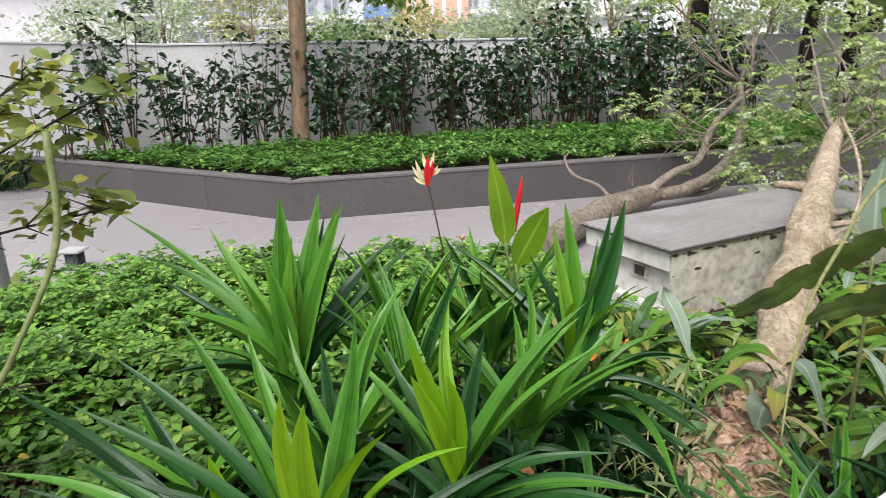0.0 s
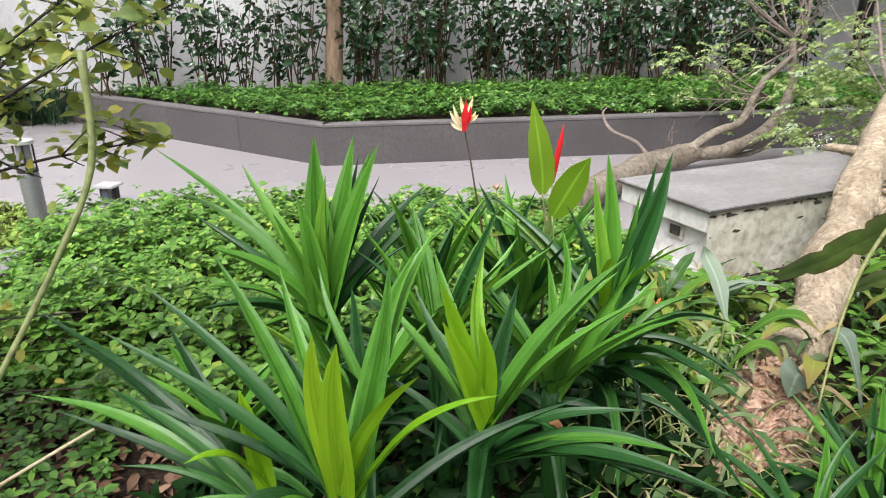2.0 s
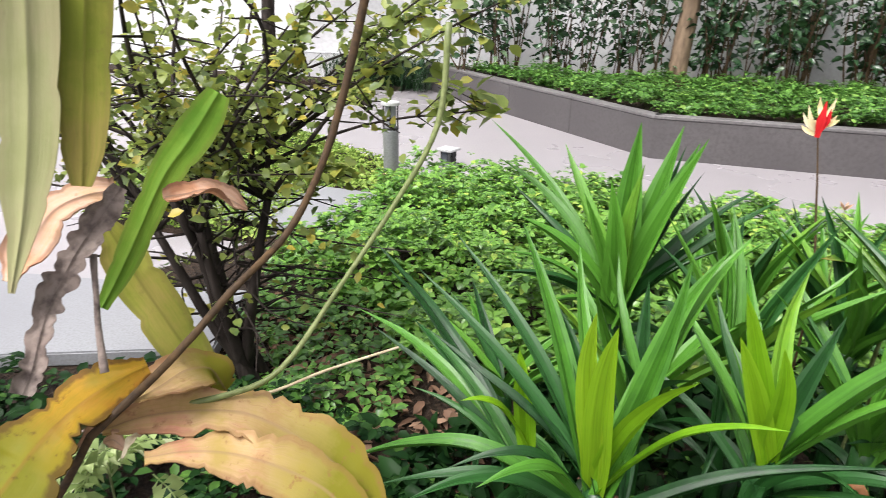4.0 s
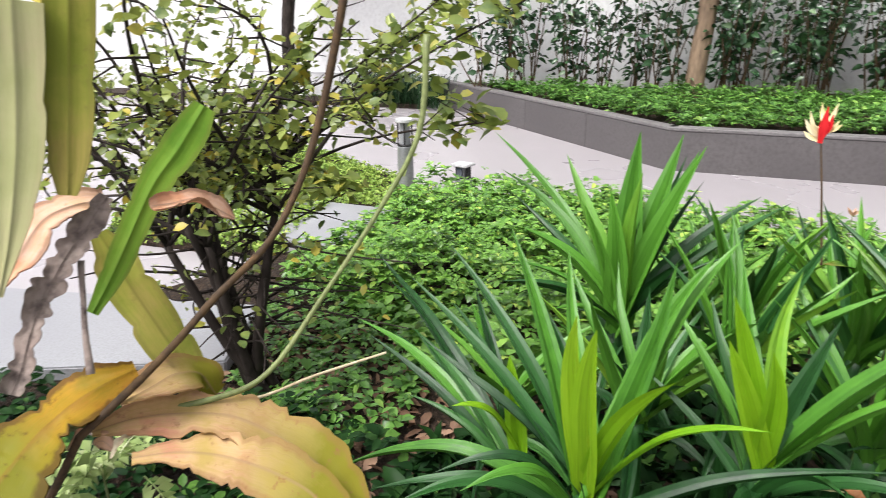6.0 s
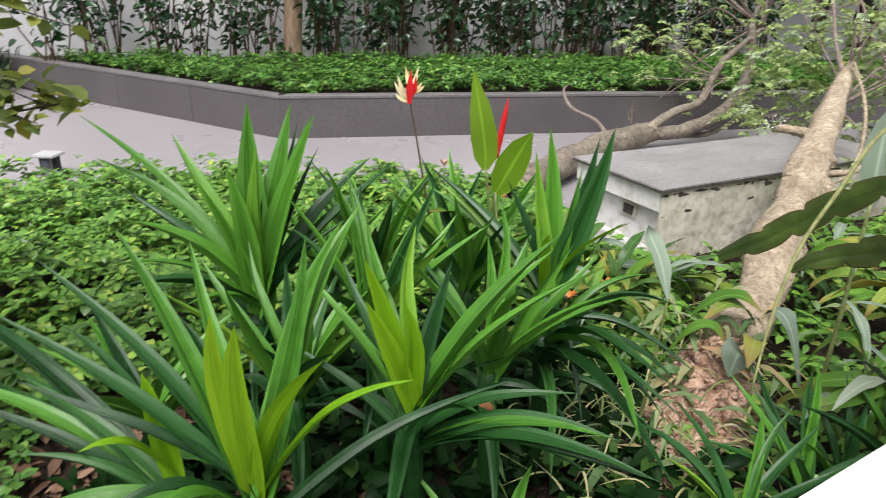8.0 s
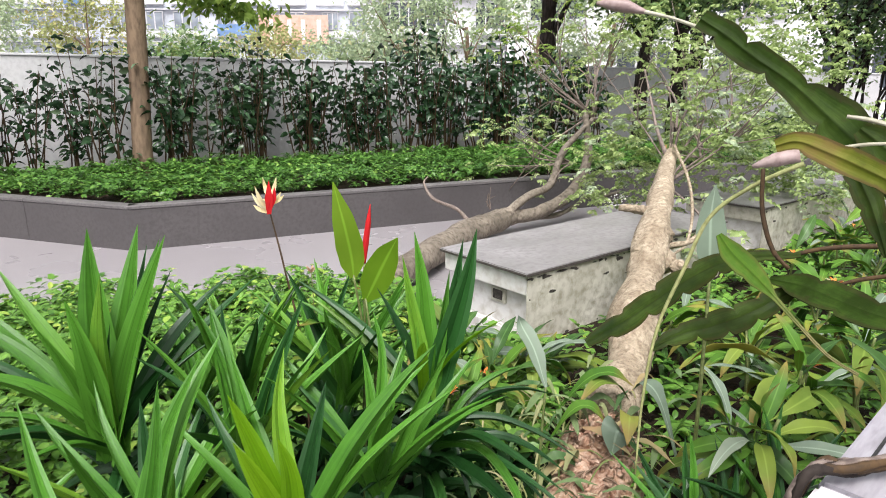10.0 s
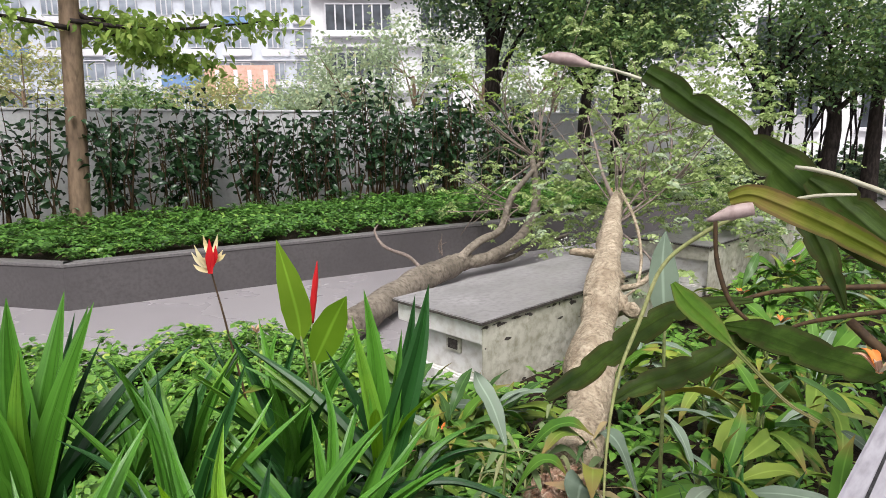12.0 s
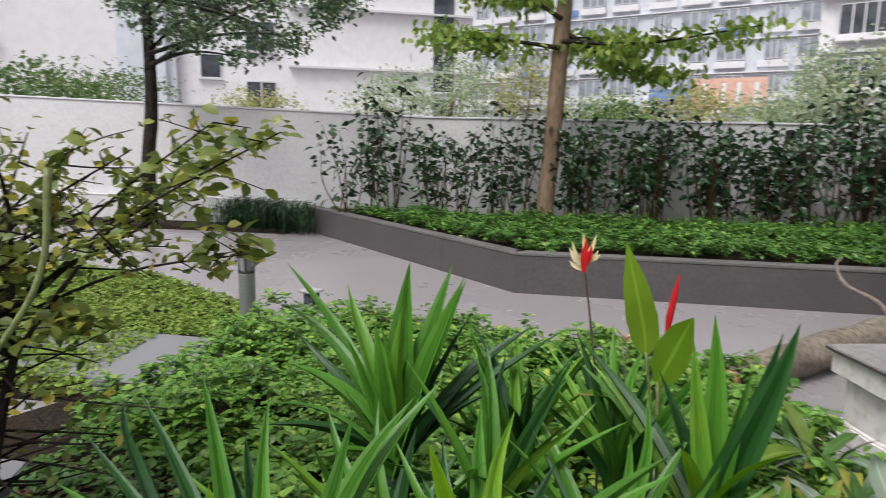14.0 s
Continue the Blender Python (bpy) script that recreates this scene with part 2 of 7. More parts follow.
M_COVER = leaf_surface("ground_cover_leaf", (0.030, 0.105, 0.016), (0.175, 0.36, 0.055), (0.42, 0.50, 0.09), 0.07, 0.32, 0.22, island=True, shine=0.45)
M_COVER_FAR = leaf_surface("planter_cover_leaf", (0.025, 0.085, 0.016), (0.11, 0.25, 0.042), (0.25, 0.40, 0.08), 0.06, 0.35, 0.22, island=True, shine=0.4)
# Undergrowth leaf with deep shade put into its near-black colour.
M_SHADE = leaf_surface("shaded_undergrowth_leaf", (0.003, 0.014, 0.004), (0.011, 0.036, 0.008), (0.08, 0.17, 0.03), 0.07, 0.45, 0.05, island=True, shine=0.08)
M_LAWN = leaf_surface("lawn_leaf", (0.12, 0.22, 0.04), (0.28, 0.40, 0.08), (0.42, 0.45, 0.13), 0.1, 0.5, 0.3, island=True)
M_HEDGE = leaf_surface("hedge_leaf", (0.008, 0.026, 0.012), (0.038, 0.09, 0.036), (0.16, 0.23, 0.13), 0.12, 0.25, 0.12, island=True, shine=0.5)
M_TREE = leaf_surface("tree_leaf", (0.13, 0.24, 0.045), (0.30, 0.42, 0.09), (0.42, 0.46, 0.13), 0.1, 0.45, 0.4, island=True)
M_TREE_DARK = leaf_surface("dark_tree_leaf", (0.038, 0.080, 0.044), (0.115, 0.19, 0.09), (0.30, 0.36, 0.13), 0.12, 0.4, 0.28, island=True, shine=0.35)
M_TREE_MID = leaf_surface("mid_tree_leaf", (0.05, 0.12, 0.04), (0.17, 0.27, 0.09), (0.32, 0.36, 0.12), 0.1, 0.5, 0.3, island=True)
# Haze over the far trees is put into this pale leaf colour.
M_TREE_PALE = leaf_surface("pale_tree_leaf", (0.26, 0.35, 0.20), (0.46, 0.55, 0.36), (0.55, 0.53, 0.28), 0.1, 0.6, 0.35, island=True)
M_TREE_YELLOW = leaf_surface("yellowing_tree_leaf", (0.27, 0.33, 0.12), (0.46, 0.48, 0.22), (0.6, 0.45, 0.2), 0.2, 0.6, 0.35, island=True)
M_FALLEN = leaf_surface("wilting_leaf", (0.20, 0.30, 0.09), (0.40, 0.50, 0.20), (0.60, 0.64, 0.42), 0.1, 0.5, 0.35, island=True)
M_SHRUB = leaf_surface("shrub_leaf", (0.075, 0.13, 0.045), (0.27, 0.32, 0.065), (0.52, 0.40, 0.06), 0.1, 0.38, 0.34, island=True, shine=0.4)
M_GRASS_DRY = leaf_surface("dry_grass_blade", (0.06, 0.16, 0.025), (0.36, 0.38, 0.16), (0.55, 0.46, 0.28), 0.3, 0.5, 0.25, island=True)
M_STREWN = leaf_surface("strewn_leaf", (0.035, 0.11, 0.03), (0.20, 0.27, 0.12), (0.42, 0.28, 0.15), 0.34, 0.45, 0.2, island=True, grain=20.0)
M_HELI_OLD = leaf_surface("old_broad_leaf", (0.025, 0.07, 0.018), (0.07, 0.15, 0.035), (0.20, 0.22, 0.05), 0.12, 0.3, 0.18, pale_rib=0.3)
M_HELI = leaf_surface("broad_leaf", (0.04, 0.125, 0.016), (0.13, 0.28, 0.036), (0.36, 0.40, 0.07), 0.12, 0.5, 0.3, pale_rib=0.3, tip=(0.30, 0.22, 0.06), grain=14.0)
M_HELI_YELLOW = leaf_surface("yellow_broad_leaf", (0.11, 0.20, 0.03), (0.22, 0.30, 0.05), (0.42, 0.36, 0.08), 0.15, 0.5, 0.3, pale_rib=0.25, tip=(0.30, 0.2, 0.07), grain=14.0)
M_HELI_LIME = leaf_surface("lime_leaf", (0.20, 0.40, 0.022), (0.26, 0.46, 0.035), (0.32, 0.5, 0.05), 0.1, 0.4, 0.35, pale_rib=0.4)
M_HELI_GREY = leaf_surface("grey_green_leaf", (0.14, 0.20, 0.14), (0.24, 0.31, 0.23), (0.30, 0.35, 0.26), 0.1, 0.4, 0.3, pale_rib=0.4)
M_EPI = dying("flat_stem_green", (0.018, 0.036, 0.004), (0.034, 0.070, 0.009), (0.060, 0.105, 0.015), (0.038, 0.03, 0.014), 0.5, None, 0.55)
M_EPI_DARK = dying("flat_stem_dark", (0.014, 0.032, 0.004), (0.032, 0.055, 0.008), (0.05, 0.09, 0.013), (0.05, 0.028, 0.012), 0.35, None, 0.5)
M_EPI_OLIVE = dying("flat_stem_olive", (0.18, 0.21, 0.03), (0.26, 0.26, 0.05), (0.31, 0.26, 0.07), (0.15, 0.12, 0.04), 0.3, None, 0.4)
M_EPI_LIGHT = dying("flat_stem_light", (0.10, 0.22, 0.022), (0.15, 0.28, 0.03), (0.19, 0.31, 0.04), (0.16, 0.17, 0.04), 0.4, None, 0.15)
M_EPI_YOUNG = dying("flat_stem_young", (0.05, 0.12, 0.010), (0.08, 0.17, 0.016), (0.15, 0.19, 0.035), (0.12, 0.10, 0.03), 0.4, (0.26, 0.24, 0.11), 0.3)
M_EPI_PALE = dying("flat_stem_pale", (0.30, 0.32, 0.14), (0.37, 0.37, 0.19), (0.42, 0.36, 0.22), (0.36, 0.32, 0.18), 0.3, None, 0.3, 6.0)
M_EPI_DYING = dying("flat_stem_yellowing", (0.10, 0.13, 0.012), (0.19, 0.19, 0.03), (0.24, 0.15, 0.06), (0.10, 0.06, 0.03), 0.7, None, 0.5)
M_DEAD = dying("yellow_dead_leaf", (0.22, 0.16, 0.012), (0.36, 0.20, 0.018), (0.32, 0.11, 0.02), (0.07, 0.03, 0.015), 0.7, (0.17, 0.17, 0.015), 0.8, 7.0)
M_DEAD_PINK = dying("pink_dead_leaf", (0.46, 0.34, 0.11), (0.60, 0.40, 0.22), (0.58, 0.26, 0.18), (0.26, 0.11, 0.06), 0.35, (0.20, 0.19, 0.02), 0.7, 9.0)
M_DEAD_PALE = dying("pale_pink_dead_leaf", (0.66, 0.42, 0.24), (0.72, 0.50, 0.38), (0.6, 0.30, 0.18), (0.25, 0.12, 0.07), 0.6, None, 0.5)
M_DEAD_BROWN = leaf_surface("brown_dead_leaf", (0.10, 0.055, 0.035), (0.21, 0.125, 0.08), (0.32, 0.21, 0.14), 0.12, 0.6, 0.08, island=True, grain=14)
M_CURLED = leaf_surface("curled_dead_leaf", (0.14, 0.06, 0.025), (0.24, 0.11, 0.045), (0.28, 0.14, 0.05), 0.1, 0.6, 0.05, grain=40)
M_DEAD_WHITE = dying("bleached_dead_stem", (0.55, 0.54, 0.42), (0.66, 0.64, 0.54), (0.74, 0.72, 0.64), (0.40, 0.36, 0.24))
M_RED = leaf_surface("red_bract", (0.55, 0.012, 0.02), (0.70, 0.03, 0.035), (0.7, 0.05, 0.05), 0.1, 0.4, 0.25)
M_PETAL = leaf_surface("white_petal", (0.70, 0.72, 0.66), (0.80, 0.80, 0.76), (0.8, 0.78, 0.6), 0.1, 0.5, 0.3)
M_CREAM = leaf_surface("cream_bract", (0.72, 0.60, 0.30), (0.82, 0.74, 0.48), (0.85, 0.8, 0.6), 0.1, 0.4, 0.3)
M_ORANGE = leaf_surface("orange_bract", (0.65, 0.16, 0.03), (0.75, 0.27, 0.06), (0.7, 0.4, 0.1), 0.1, 0.45, 0.25)
M_PINK = rough_surface("pink_bud_skin", (0.30, 0.22, 0.21), (0.42, 0.33, 0.31), (0.24, 0.17, 0.16), 20, 90, (0.4, 0.6), 0.2, 0.001)

M_B_WHITE = rough_surface("white_facade_paint", (0.76, 0.76, 0.78), (0.82, 0.82, 0.84), (0.72, 0.72, 0.74), 0.15, 2, (0.7, 0.9), 0.1, 0.01)
M_B_GREY = rough_surface("pale_grey_facade_paint", (0.62, 0.66, 0.73), (0.70, 0.74, 0.80), (0.58, 0.61, 0.67), 0.15, 2, (0.7, 0.9), 0.1, 0.01)
M_B_BLUE = rough_surface("blue_facade_paint", (0.16, 0.28, 0.50), (0.22, 0.35, 0.58), (0.14, 0.24, 0.44), 0.3, 3, (0.6, 0.8), 0.1, 0.01)
M_B_ORANGE = rough_surface("orange_facade_paint", (0.70, 0.43, 0.33), (0.78, 0.52, 0.43), (0.62, 0.36, 0.27), 0.3, 3, (0.7, 0.9), 0.1, 0.01)


def glass_pane(name, low, high):
    m, nt, b, _ = blank(name)
    n = noise_at(nt, coords(nt, "Object"), 0.7, 2)
    nt.links.new(ramp(nt, n, [(0.35, low), (0.7, high)]), b.inputs["Base Color"])
    b.inputs["Roughness"].default_value = 0.08
    return m


M_GLASS = glass_pane("dark_window_glass", (0.03, 0.035, 0.042), (0.12, 0.135, 0.16))
# Glass of the far block, its colour paled to carry the haze.
M_GLASS_PALE = glass_pane("hazed_window_glass", (0.22, 0.25, 0.29), (0.45, 0.50, 0.56))


# ---- builders ----
rng = np.random.default_rng(7)


def unit(a):
    a = np.asarray(a, float)
    return a / np.maximum(np.linalg.norm(a, axis=-1, keepdims=True), 1e-9)


class Geo:
    """Collects vertices, faces and leaf coordinates of one mesh."""

    def __init__(self):
        self.v, self.f, self.uv, self.n = [], [], [], 0

    def put(self, v, f, uv=None):
        v = np.asarray(v, float).reshape(-1, 3)
        self.v.append(v)
        self.uv.append(np.zeros((len(v), 2)) if uv is None else np.asarray(uv, float).reshape(-1, 2))
        self.f.extend([tuple(int(i) + self.n for i in face) for face in f])
        self.n += len(v)
        return self

    def tube(self, pts, radii, sides=8, rough=0.0, seed=0):
        pts = smooth(pts)
        radii = np.interp(np.linspace(0, 1, len(pts)), np.linspace(0, 1, len(radii)), radii)
        r = np.random.default_rng(seed + 11)
        t = unit(np.gradient(pts, axis=0))
        ref = np.array([0, 0, 1.0]) if abs(t[:, 2]).mean() < 0.8 else np.array([1.0, 0, 0])
        a = unit(np.cross(t, ref))
        b = np.cross(t, a)
        ang = np.linspace(0, 2 * np.pi, sides, endpoint=False)
        lump = 1 + rough * r.standard_normal((len(pts), sides))
        ring = pts[:, None] + (radii[:, None] * lump)[..., None] * (np.cos(ang)[None, :, None] * a[:, None] + np.sin(ang)[None, :, None] * b[:, None])
        v = ring.reshape(-1, 3)
        f = []
        for i in range(len(pts) - 1):
            for j in range(sides):
                k = (j + 1) % sides
                f.append((i * sides + j, i * sides + k, (i + 1) * sides + k, (i + 1) * sides + j))
        f.append(tuple(range(sides))[::-1])
        f.append(tuple((len(pts) - 1) * sides + j for j in range(sides)))
        uv = np.stack([np.tile(np.linspace(0, 1, sides), len(pts)), np.repeat(np.linspace(0, 1, len(pts)), sides)], 1)
        return self.put(v, f, uv)

    def ribbon(self, pts, widths, up=(0, 0, 1), fold=0.25, scallop=0.0, teeth=0, thick=0.0, wave=0.0, pleat=False, ragged=0.0):
        """A leaf blade along a curve: left edge, midrib, right edge; with thick it has two sides."""
        pts = smooth(pts, 6 if not teeth else 14)
        n = len(pts)
        u = np.linspace(0, 1, n)
        w = np.interp(u, np.linspace(0, 1, len(widths)), widths) / 2
        wl, wr = w, w
        if teeth:
            rg = np.random.default_rng(int(teeth * 100 + n))
            wl = w * (1 - scallop * np.abs(np.cos(np.pi * teeth * u)) ** 5) * (1 - ragged * rg.random(n))
            wr = w * (1 - scallop * np.abs(np.cos(np.pi * (teeth * u + 0.45))) ** 5) * (1 - ragged * rg.random(n))
        t = unit(np.gradient(pts, axis=0))
        s = unit(np.cross(t, np.asarray(up, float)))
        nrm = np.cross(s, t)
        lift = (fold * w)[:, None] * nrm
        ripple = (wave * w * np.sin(u * 19))[:, None] * nrm
        lf, rt = pts - s * wl[:, None] + lift + ripple, pts + s * wr[:, None] + lift - ripple
        if pleat:
            side, top = s * (w * 0.5)[:, None], nrm * (w * fold * 0.8)[:, None]
            low = nrm * (w * fold * 1.15)[:, None]
            rows = [pts - s * w[:, None] + low, pts - side + top, pts, pts + side + top, pts + s * w[:, None] + low]
            for k in range(4):
                v = np.concatenate([rows[k], rows[k + 1]])
                uv = np.stack([np.repeat([k / 4, (k + 1) / 4], n), np.tile(u, 2)], 1)
                self.put(v, [(i, n + i, n + i + 1, i + 1) for i in range(n - 1)], uv)
            return self
        v = np.stack([lf, pts, rt], 1).reshape(-1, 3)
        uv = np.stack([np.tile([0, 0.5, 1], n), np.repeat(u, 3)], 1)
        f = []
        for i in range(n - 1):
            a = i * 3
            f += [(a, a + 1, a + 4, a + 3), (a + 1, a + 2, a + 5, a + 4)]
        if thick:
            half = np.repeat(nrm, 3, 0) * thick / 2
            self.put(v - half, [q[::-1] for q in f], uv)
            for k in (0, 2):
                e = np.arange(n) * 3 + k
                rim = np.concatenate([(v + half)[e], (v - half)[e]])
                self.put(rim, [(i, i + 1, n + i + 1, n + i) if k == 0 else (i + 1, i, n + i, n + i + 1) for i in range(n - 1)], np.concatenate([uv[e], uv[e]]))
            v = v + half
        return self.put(v, f, uv)

    def blade(self, pts, widths, up, lobes=4, notch=0.25, thick=0.003, cup=0.1, wave=0.05, torn=0.0, seed=0):
        """A flat jointed stem: rounded lobes with narrow notches, offset from side to side, and a raised midrib."""
        r = np.random.default_rng(seed)
        n = max(30, int(18 * lobes))
        c = smooth(pts, 12)
        far = np.concatenate([[0], np.cumsum(np.linalg.norm(np.diff(c, axis=0), axis=1))])
        u = np.linspace(0, 1, n)
        c = np.stack([np.interp(u * far[-1], far, c[:, k]) for k in range(3)], 1)
        w = np.interp(u, np.linspace(0, 1, len(widths)), widths) / 2

        def edge(shift):
            f = (lobes * u + shift + 0.12 * np.sin(5 * u + seed)) % 1.0
            cut = np.clip(1 - f / 0.16, 0, 1) ** 1.5 + 0.55 * np.clip((f - 0.62) / 0.38, 0, 1) ** 1.6
            rough = np.interp(u, np.linspace(0, 1, 40), r.random(40))
            return w * (1 - notch * cut) * (1 - torn * rough ** 3)

        t = unit(np.gradient(c, axis=0))
        s = unit(np.cross(t, np.asarray(up, float)))
        nrm = np.cross(s, t)
        wl, wr = edge(0.1), edge(0.6)
        bend = wave * w * np.sin(u * 3 * lobes + seed)
        cols, vs = [-1.0, -0.55, -0.07, 0.0, 0.07, 0.55, 1.0], []
        for k in cols:
            half = wl if k < 0 else wr
            lift = cup * w * k * k + bend * k * abs(k)
            if k == 0.0:
                lift = lift + thick * 0.9
            vs.append(c + s * (k * half)[:, None] + nrm * lift[:, None])
        m = len(cols)
        v = np.stack(vs, 1).reshape(-1, 3)
        uv = np.stack([np.tile([(k + 1) / 2 for k in cols], n), np.repeat(u, m)], 1)
        f = [(i * m + j, i * m + j + 1, (i + 1) * m + j + 1, (i + 1) * m + j) for i in range(n - 1) for j in range(m - 1)]
        half = np.repeat(nrm, m, 0) * thick / 2
        self.put(v + half, f, uv)
        self.put(v - half, [q[::-1] for q in f], uv)
        for k in (0, m - 1):
            e = np.arange(n) * m + k
            rim = np.concatenate([(v + half)[e], (v - half)[e]])
            self.put(rim, [(i, i + 1, n + i + 1, n + i) if k == 0 else (i + 1, i, n + i, n + i + 1) for i in range(n - 1)], np.concatenate([uv[e], uv[e]]))
        return self

    def leaves(self, tmpl, p, d, nrm, length, width):
        """Many copies of a small leaf, as real faces."""
        tv, tf = tmpl
        d = unit(d)
        s = unit(np.cross(d, nrm))
        up = np.cross(s, d)
        length, width = np.broadcast_to(length, len(p)), np.broadcast_to(width, len(p))
        v = (p[:, None] + d[:, None] * (tv[None, :, 1] * length[:, None])[..., None] + s[:, None] * (tv[None, :, 0] * width[:, None])[..., None]
             + up[:, None] * (tv[None, :, 2] * length[:, None])[..., None])
        k, m = len(tv), len(p)
        uv = np.tile(np.stack([tv[:, 0] + 0.5, tv[:, 1]], 1), (m, 1))
        offs = np.arange(m)[:, None] * k + self.n
        self.v.append(v.reshape(-1, 3))
        self.uv.append(uv)
        for face in tf:
            self.f.extend(map(tuple, (offs + np.array(face)[None]).tolist()))
        self.n += m * k
        return self

    def mesh(self, name, mat, flat=False):
        me = bpy.data.meshes.new(name)
        v = np.concatenate(self.v)
        me.from_pydata(v.tolist(), [], self.f)
        uv = np.concatenate(self.uv)
        lay = me.uv_layers.new(name="UVMap")
        idx = np.empty(len(me.loops), dtype=np.int32)
        me.loops.foreach_get("vertex_index", idx)
        lay.data.foreach_set("uv", uv[idx].astype(np.float32).ravel())
        me.polygons.foreach_set("use_smooth", [not flat] * len(me.polygons))
        me.materials.append(mat)
        me.update()
        return me


def smooth(pts, per=5):
    """A soft curve through a few points."""
    p = np.asarray(pts, float)
    if len(p) < 3:
        return p if len(p) > 1 and per < 3 else np.linspace(p[0], p[-1], max(2, per))
    q = np.concatenate([[2 * p[0] - p[1]], p, [2 * p[-1] - p[-2]]])
    out = []
    for i in range(1, len(q) - 2):
        for t in np.linspace(0, 1, per, endpoint=False):
            a, b, c, d = q[i - 1], q[i], q[i + 1], q[i + 2]
            out.append(0.5 * (2 * b + (c - a) * t + (2 * a - 5 * b + 4 * c - d) * t * t + (3 * b - a - 3 * c + d) * t ** 3))
    out.append(p[-1])
    return np.array(out)


def thing(name, label, category, group="", at=(0, 0, 0), kind=""):
    ob = new(name)
    ob.empty_display_size = 0.1
    ob.location = at
    return tagged(ob, label, category, group, kind)


def part(name, geo, mat, parent=None, label="", m=None, flat=False):
    """Links a mesh as one object under a thing or a part; its coordinates are the parent's."""
    me = geo if isinstance(geo, bpy.types.Mesh) else geo.mesh(name, mat, flat)
    ob = new(name, me)
    if parent:
        ob.parent = parent
    if m is not None:
        ob.matrix_basis = m
    return tagged(ob, label)


def world_part(name, geo, mat, parent, label="", flat=False):
    """The same for a mesh in world coordinates under a thing that stands elsewhere."""
    ob = part(name, geo, mat, parent, label, flat=flat)
    ob.matrix_parent_inverse = Matrix.Translation(parent.location).inverted()
    return ob


def box_mesh(name, x0, y0, z0, x1, y1, z1, mat, bevel=0.0, cuts=0, worn=0.0):
    bm = bmesh.new()
    bmesh.ops.create_cube(bm, size=1)
    bmesh.ops.scale(bm, vec=(x1 - x0, y1 - y0, z1 - z0), verts=bm.verts)
    bmesh.ops.translate(bm, vec=((x0 + x1) / 2, (y0 + y1) / 2, (z0 + z1) / 2), verts=bm.verts)
    if cuts:
        bmesh.ops.subdivide_edges(bm, edges=[e for e in bm.edges if e.calc_length() > 0.3], cuts=cuts, use_grid_fill=True)
    if bevel:
        bmesh.ops.bevel(bm, geom=[e for e in bm.edges if len(e.link_faces) == 2 and e.calc_face_angle(0) > 0.5], offset=bevel, segments=2, affect="EDGES")
    if worn:
        for v in bm.verts:
            v.co += Vector([worn * noise.noise(v.co * 9 + Vector((k * 7.1, 0, 0))) for k in range(3)])
    me = bpy.data.meshes.new(name)
    bm.to_mesh(me)
    bm.free()
    me.materials.append(mat)
    return me


def prism(name, outline, z0, z1, mat, bevel=0.0):
    """An upright block over an outline."""
    bm = bmesh.new()
    low = [bm.verts.new((x, y, z0)) for x, y in outline]
    top = [bm.verts.new((x, y, z1)) for x, y in outline]
    k = len(outline)
    bm.faces.new(low[::-1])
    bm.faces.new(top)
    for i in range(k):
        j = (i + 1) % k
        bm.faces.new((low[i], low[j], top[j], top[i]))
    if bevel:
        bmesh.ops.bevel(bm, geom=[e for e in bm.edges], offset=bevel, segments=2, affect="EDGES")
    bmesh.ops.recalc_face_normals(bm, faces=bm.faces)
    me = bpy.data.meshes.new(name)
    bm.to_mesh(me)
    bm.free()
    me.materials.append(mat)
    return me


def lathe(name, prof, mat, sides=24):
    g = Geo()
    ang = np.linspace(0, 2 * np.pi, sides, endpoint=False)
    v = np.array([[r * math.cos(a), r * math.sin(a), z] for r, z in prof for a in ang])
    f = []
    for i in range(len(prof) - 1):
        for j in range(sides):
            k = (j + 1) % sides
            f.append((i * sides + j, i * sides + k, (i + 1) * sides + k, (i + 1) * sides + j))
    f.append(tuple(range(sides))[::-1])
    f.append(tuple((len(prof) - 1) * sides + j for j in range(sides)))
    g.put(v, f)
    me = g.mesh(name, mat, True)
    return me


def leaf_template(rows, fold=0.12, curl=0.15):
    """rows: (along, half width). First and last rows are points."""
    v, f = [(0, 0, 0)], []
    for a, w in rows:
        h = -curl * a * a
        v += [(-w, a, h + fold * w), (0, a, h), (w, a, h + fold * w)]
    v.append((0, 1, -curl))
    f += [(0, 2, 1), (0, 3, 2)]
    for i in range(len(rows) - 1):
        a = 1 + 3 * i
        f += [(a, a + 1, a + 4, a + 3), (a + 1, a + 2, a + 5, a + 4)]
    a = 1 + 3 * (len(rows) - 1)
    f += [(a, a + 1, len(v) - 1), (a + 1, a + 2, len(v) - 1)]
    return np.array(v, float), f


T_SMALL = leaf_template([(0.5, 0.5)], 0.25, 0.2)
T_OVAL = leaf_template([(0.3, 0.42), (0.65, 0.46)], 0.2, 0.25)
T_DROOP = leaf_template([(0.2, 0.36), (0.5, 0.5), (0.8, 0.3)], 0.3, 0.5)
T_LONG = leaf_template([(0.3, 0.5), (0.7, 0.36)], 0.35, 0.45)


def random_dirs(n, flat=1.0):
    d = rng.standard_normal((n, 3))
    d[:, 2] *= flat
    return unit(d)


def in_polygon(p, poly):
    x, y = p[:, 0], p[:, 1]
    inside = np.zeros(len(p), bool)
    k = len(poly)
    for i in range(k):
        (x0, y0), (x1, y1) = poly[i], poly[(i + 1) % k]
        cross = ((y0 > y) != (y1 > y)) & (x < (x1 - x0) * (y - y0) / (y1 - y0 + 1e-12) + x0)
        inside ^= cross
    return inside


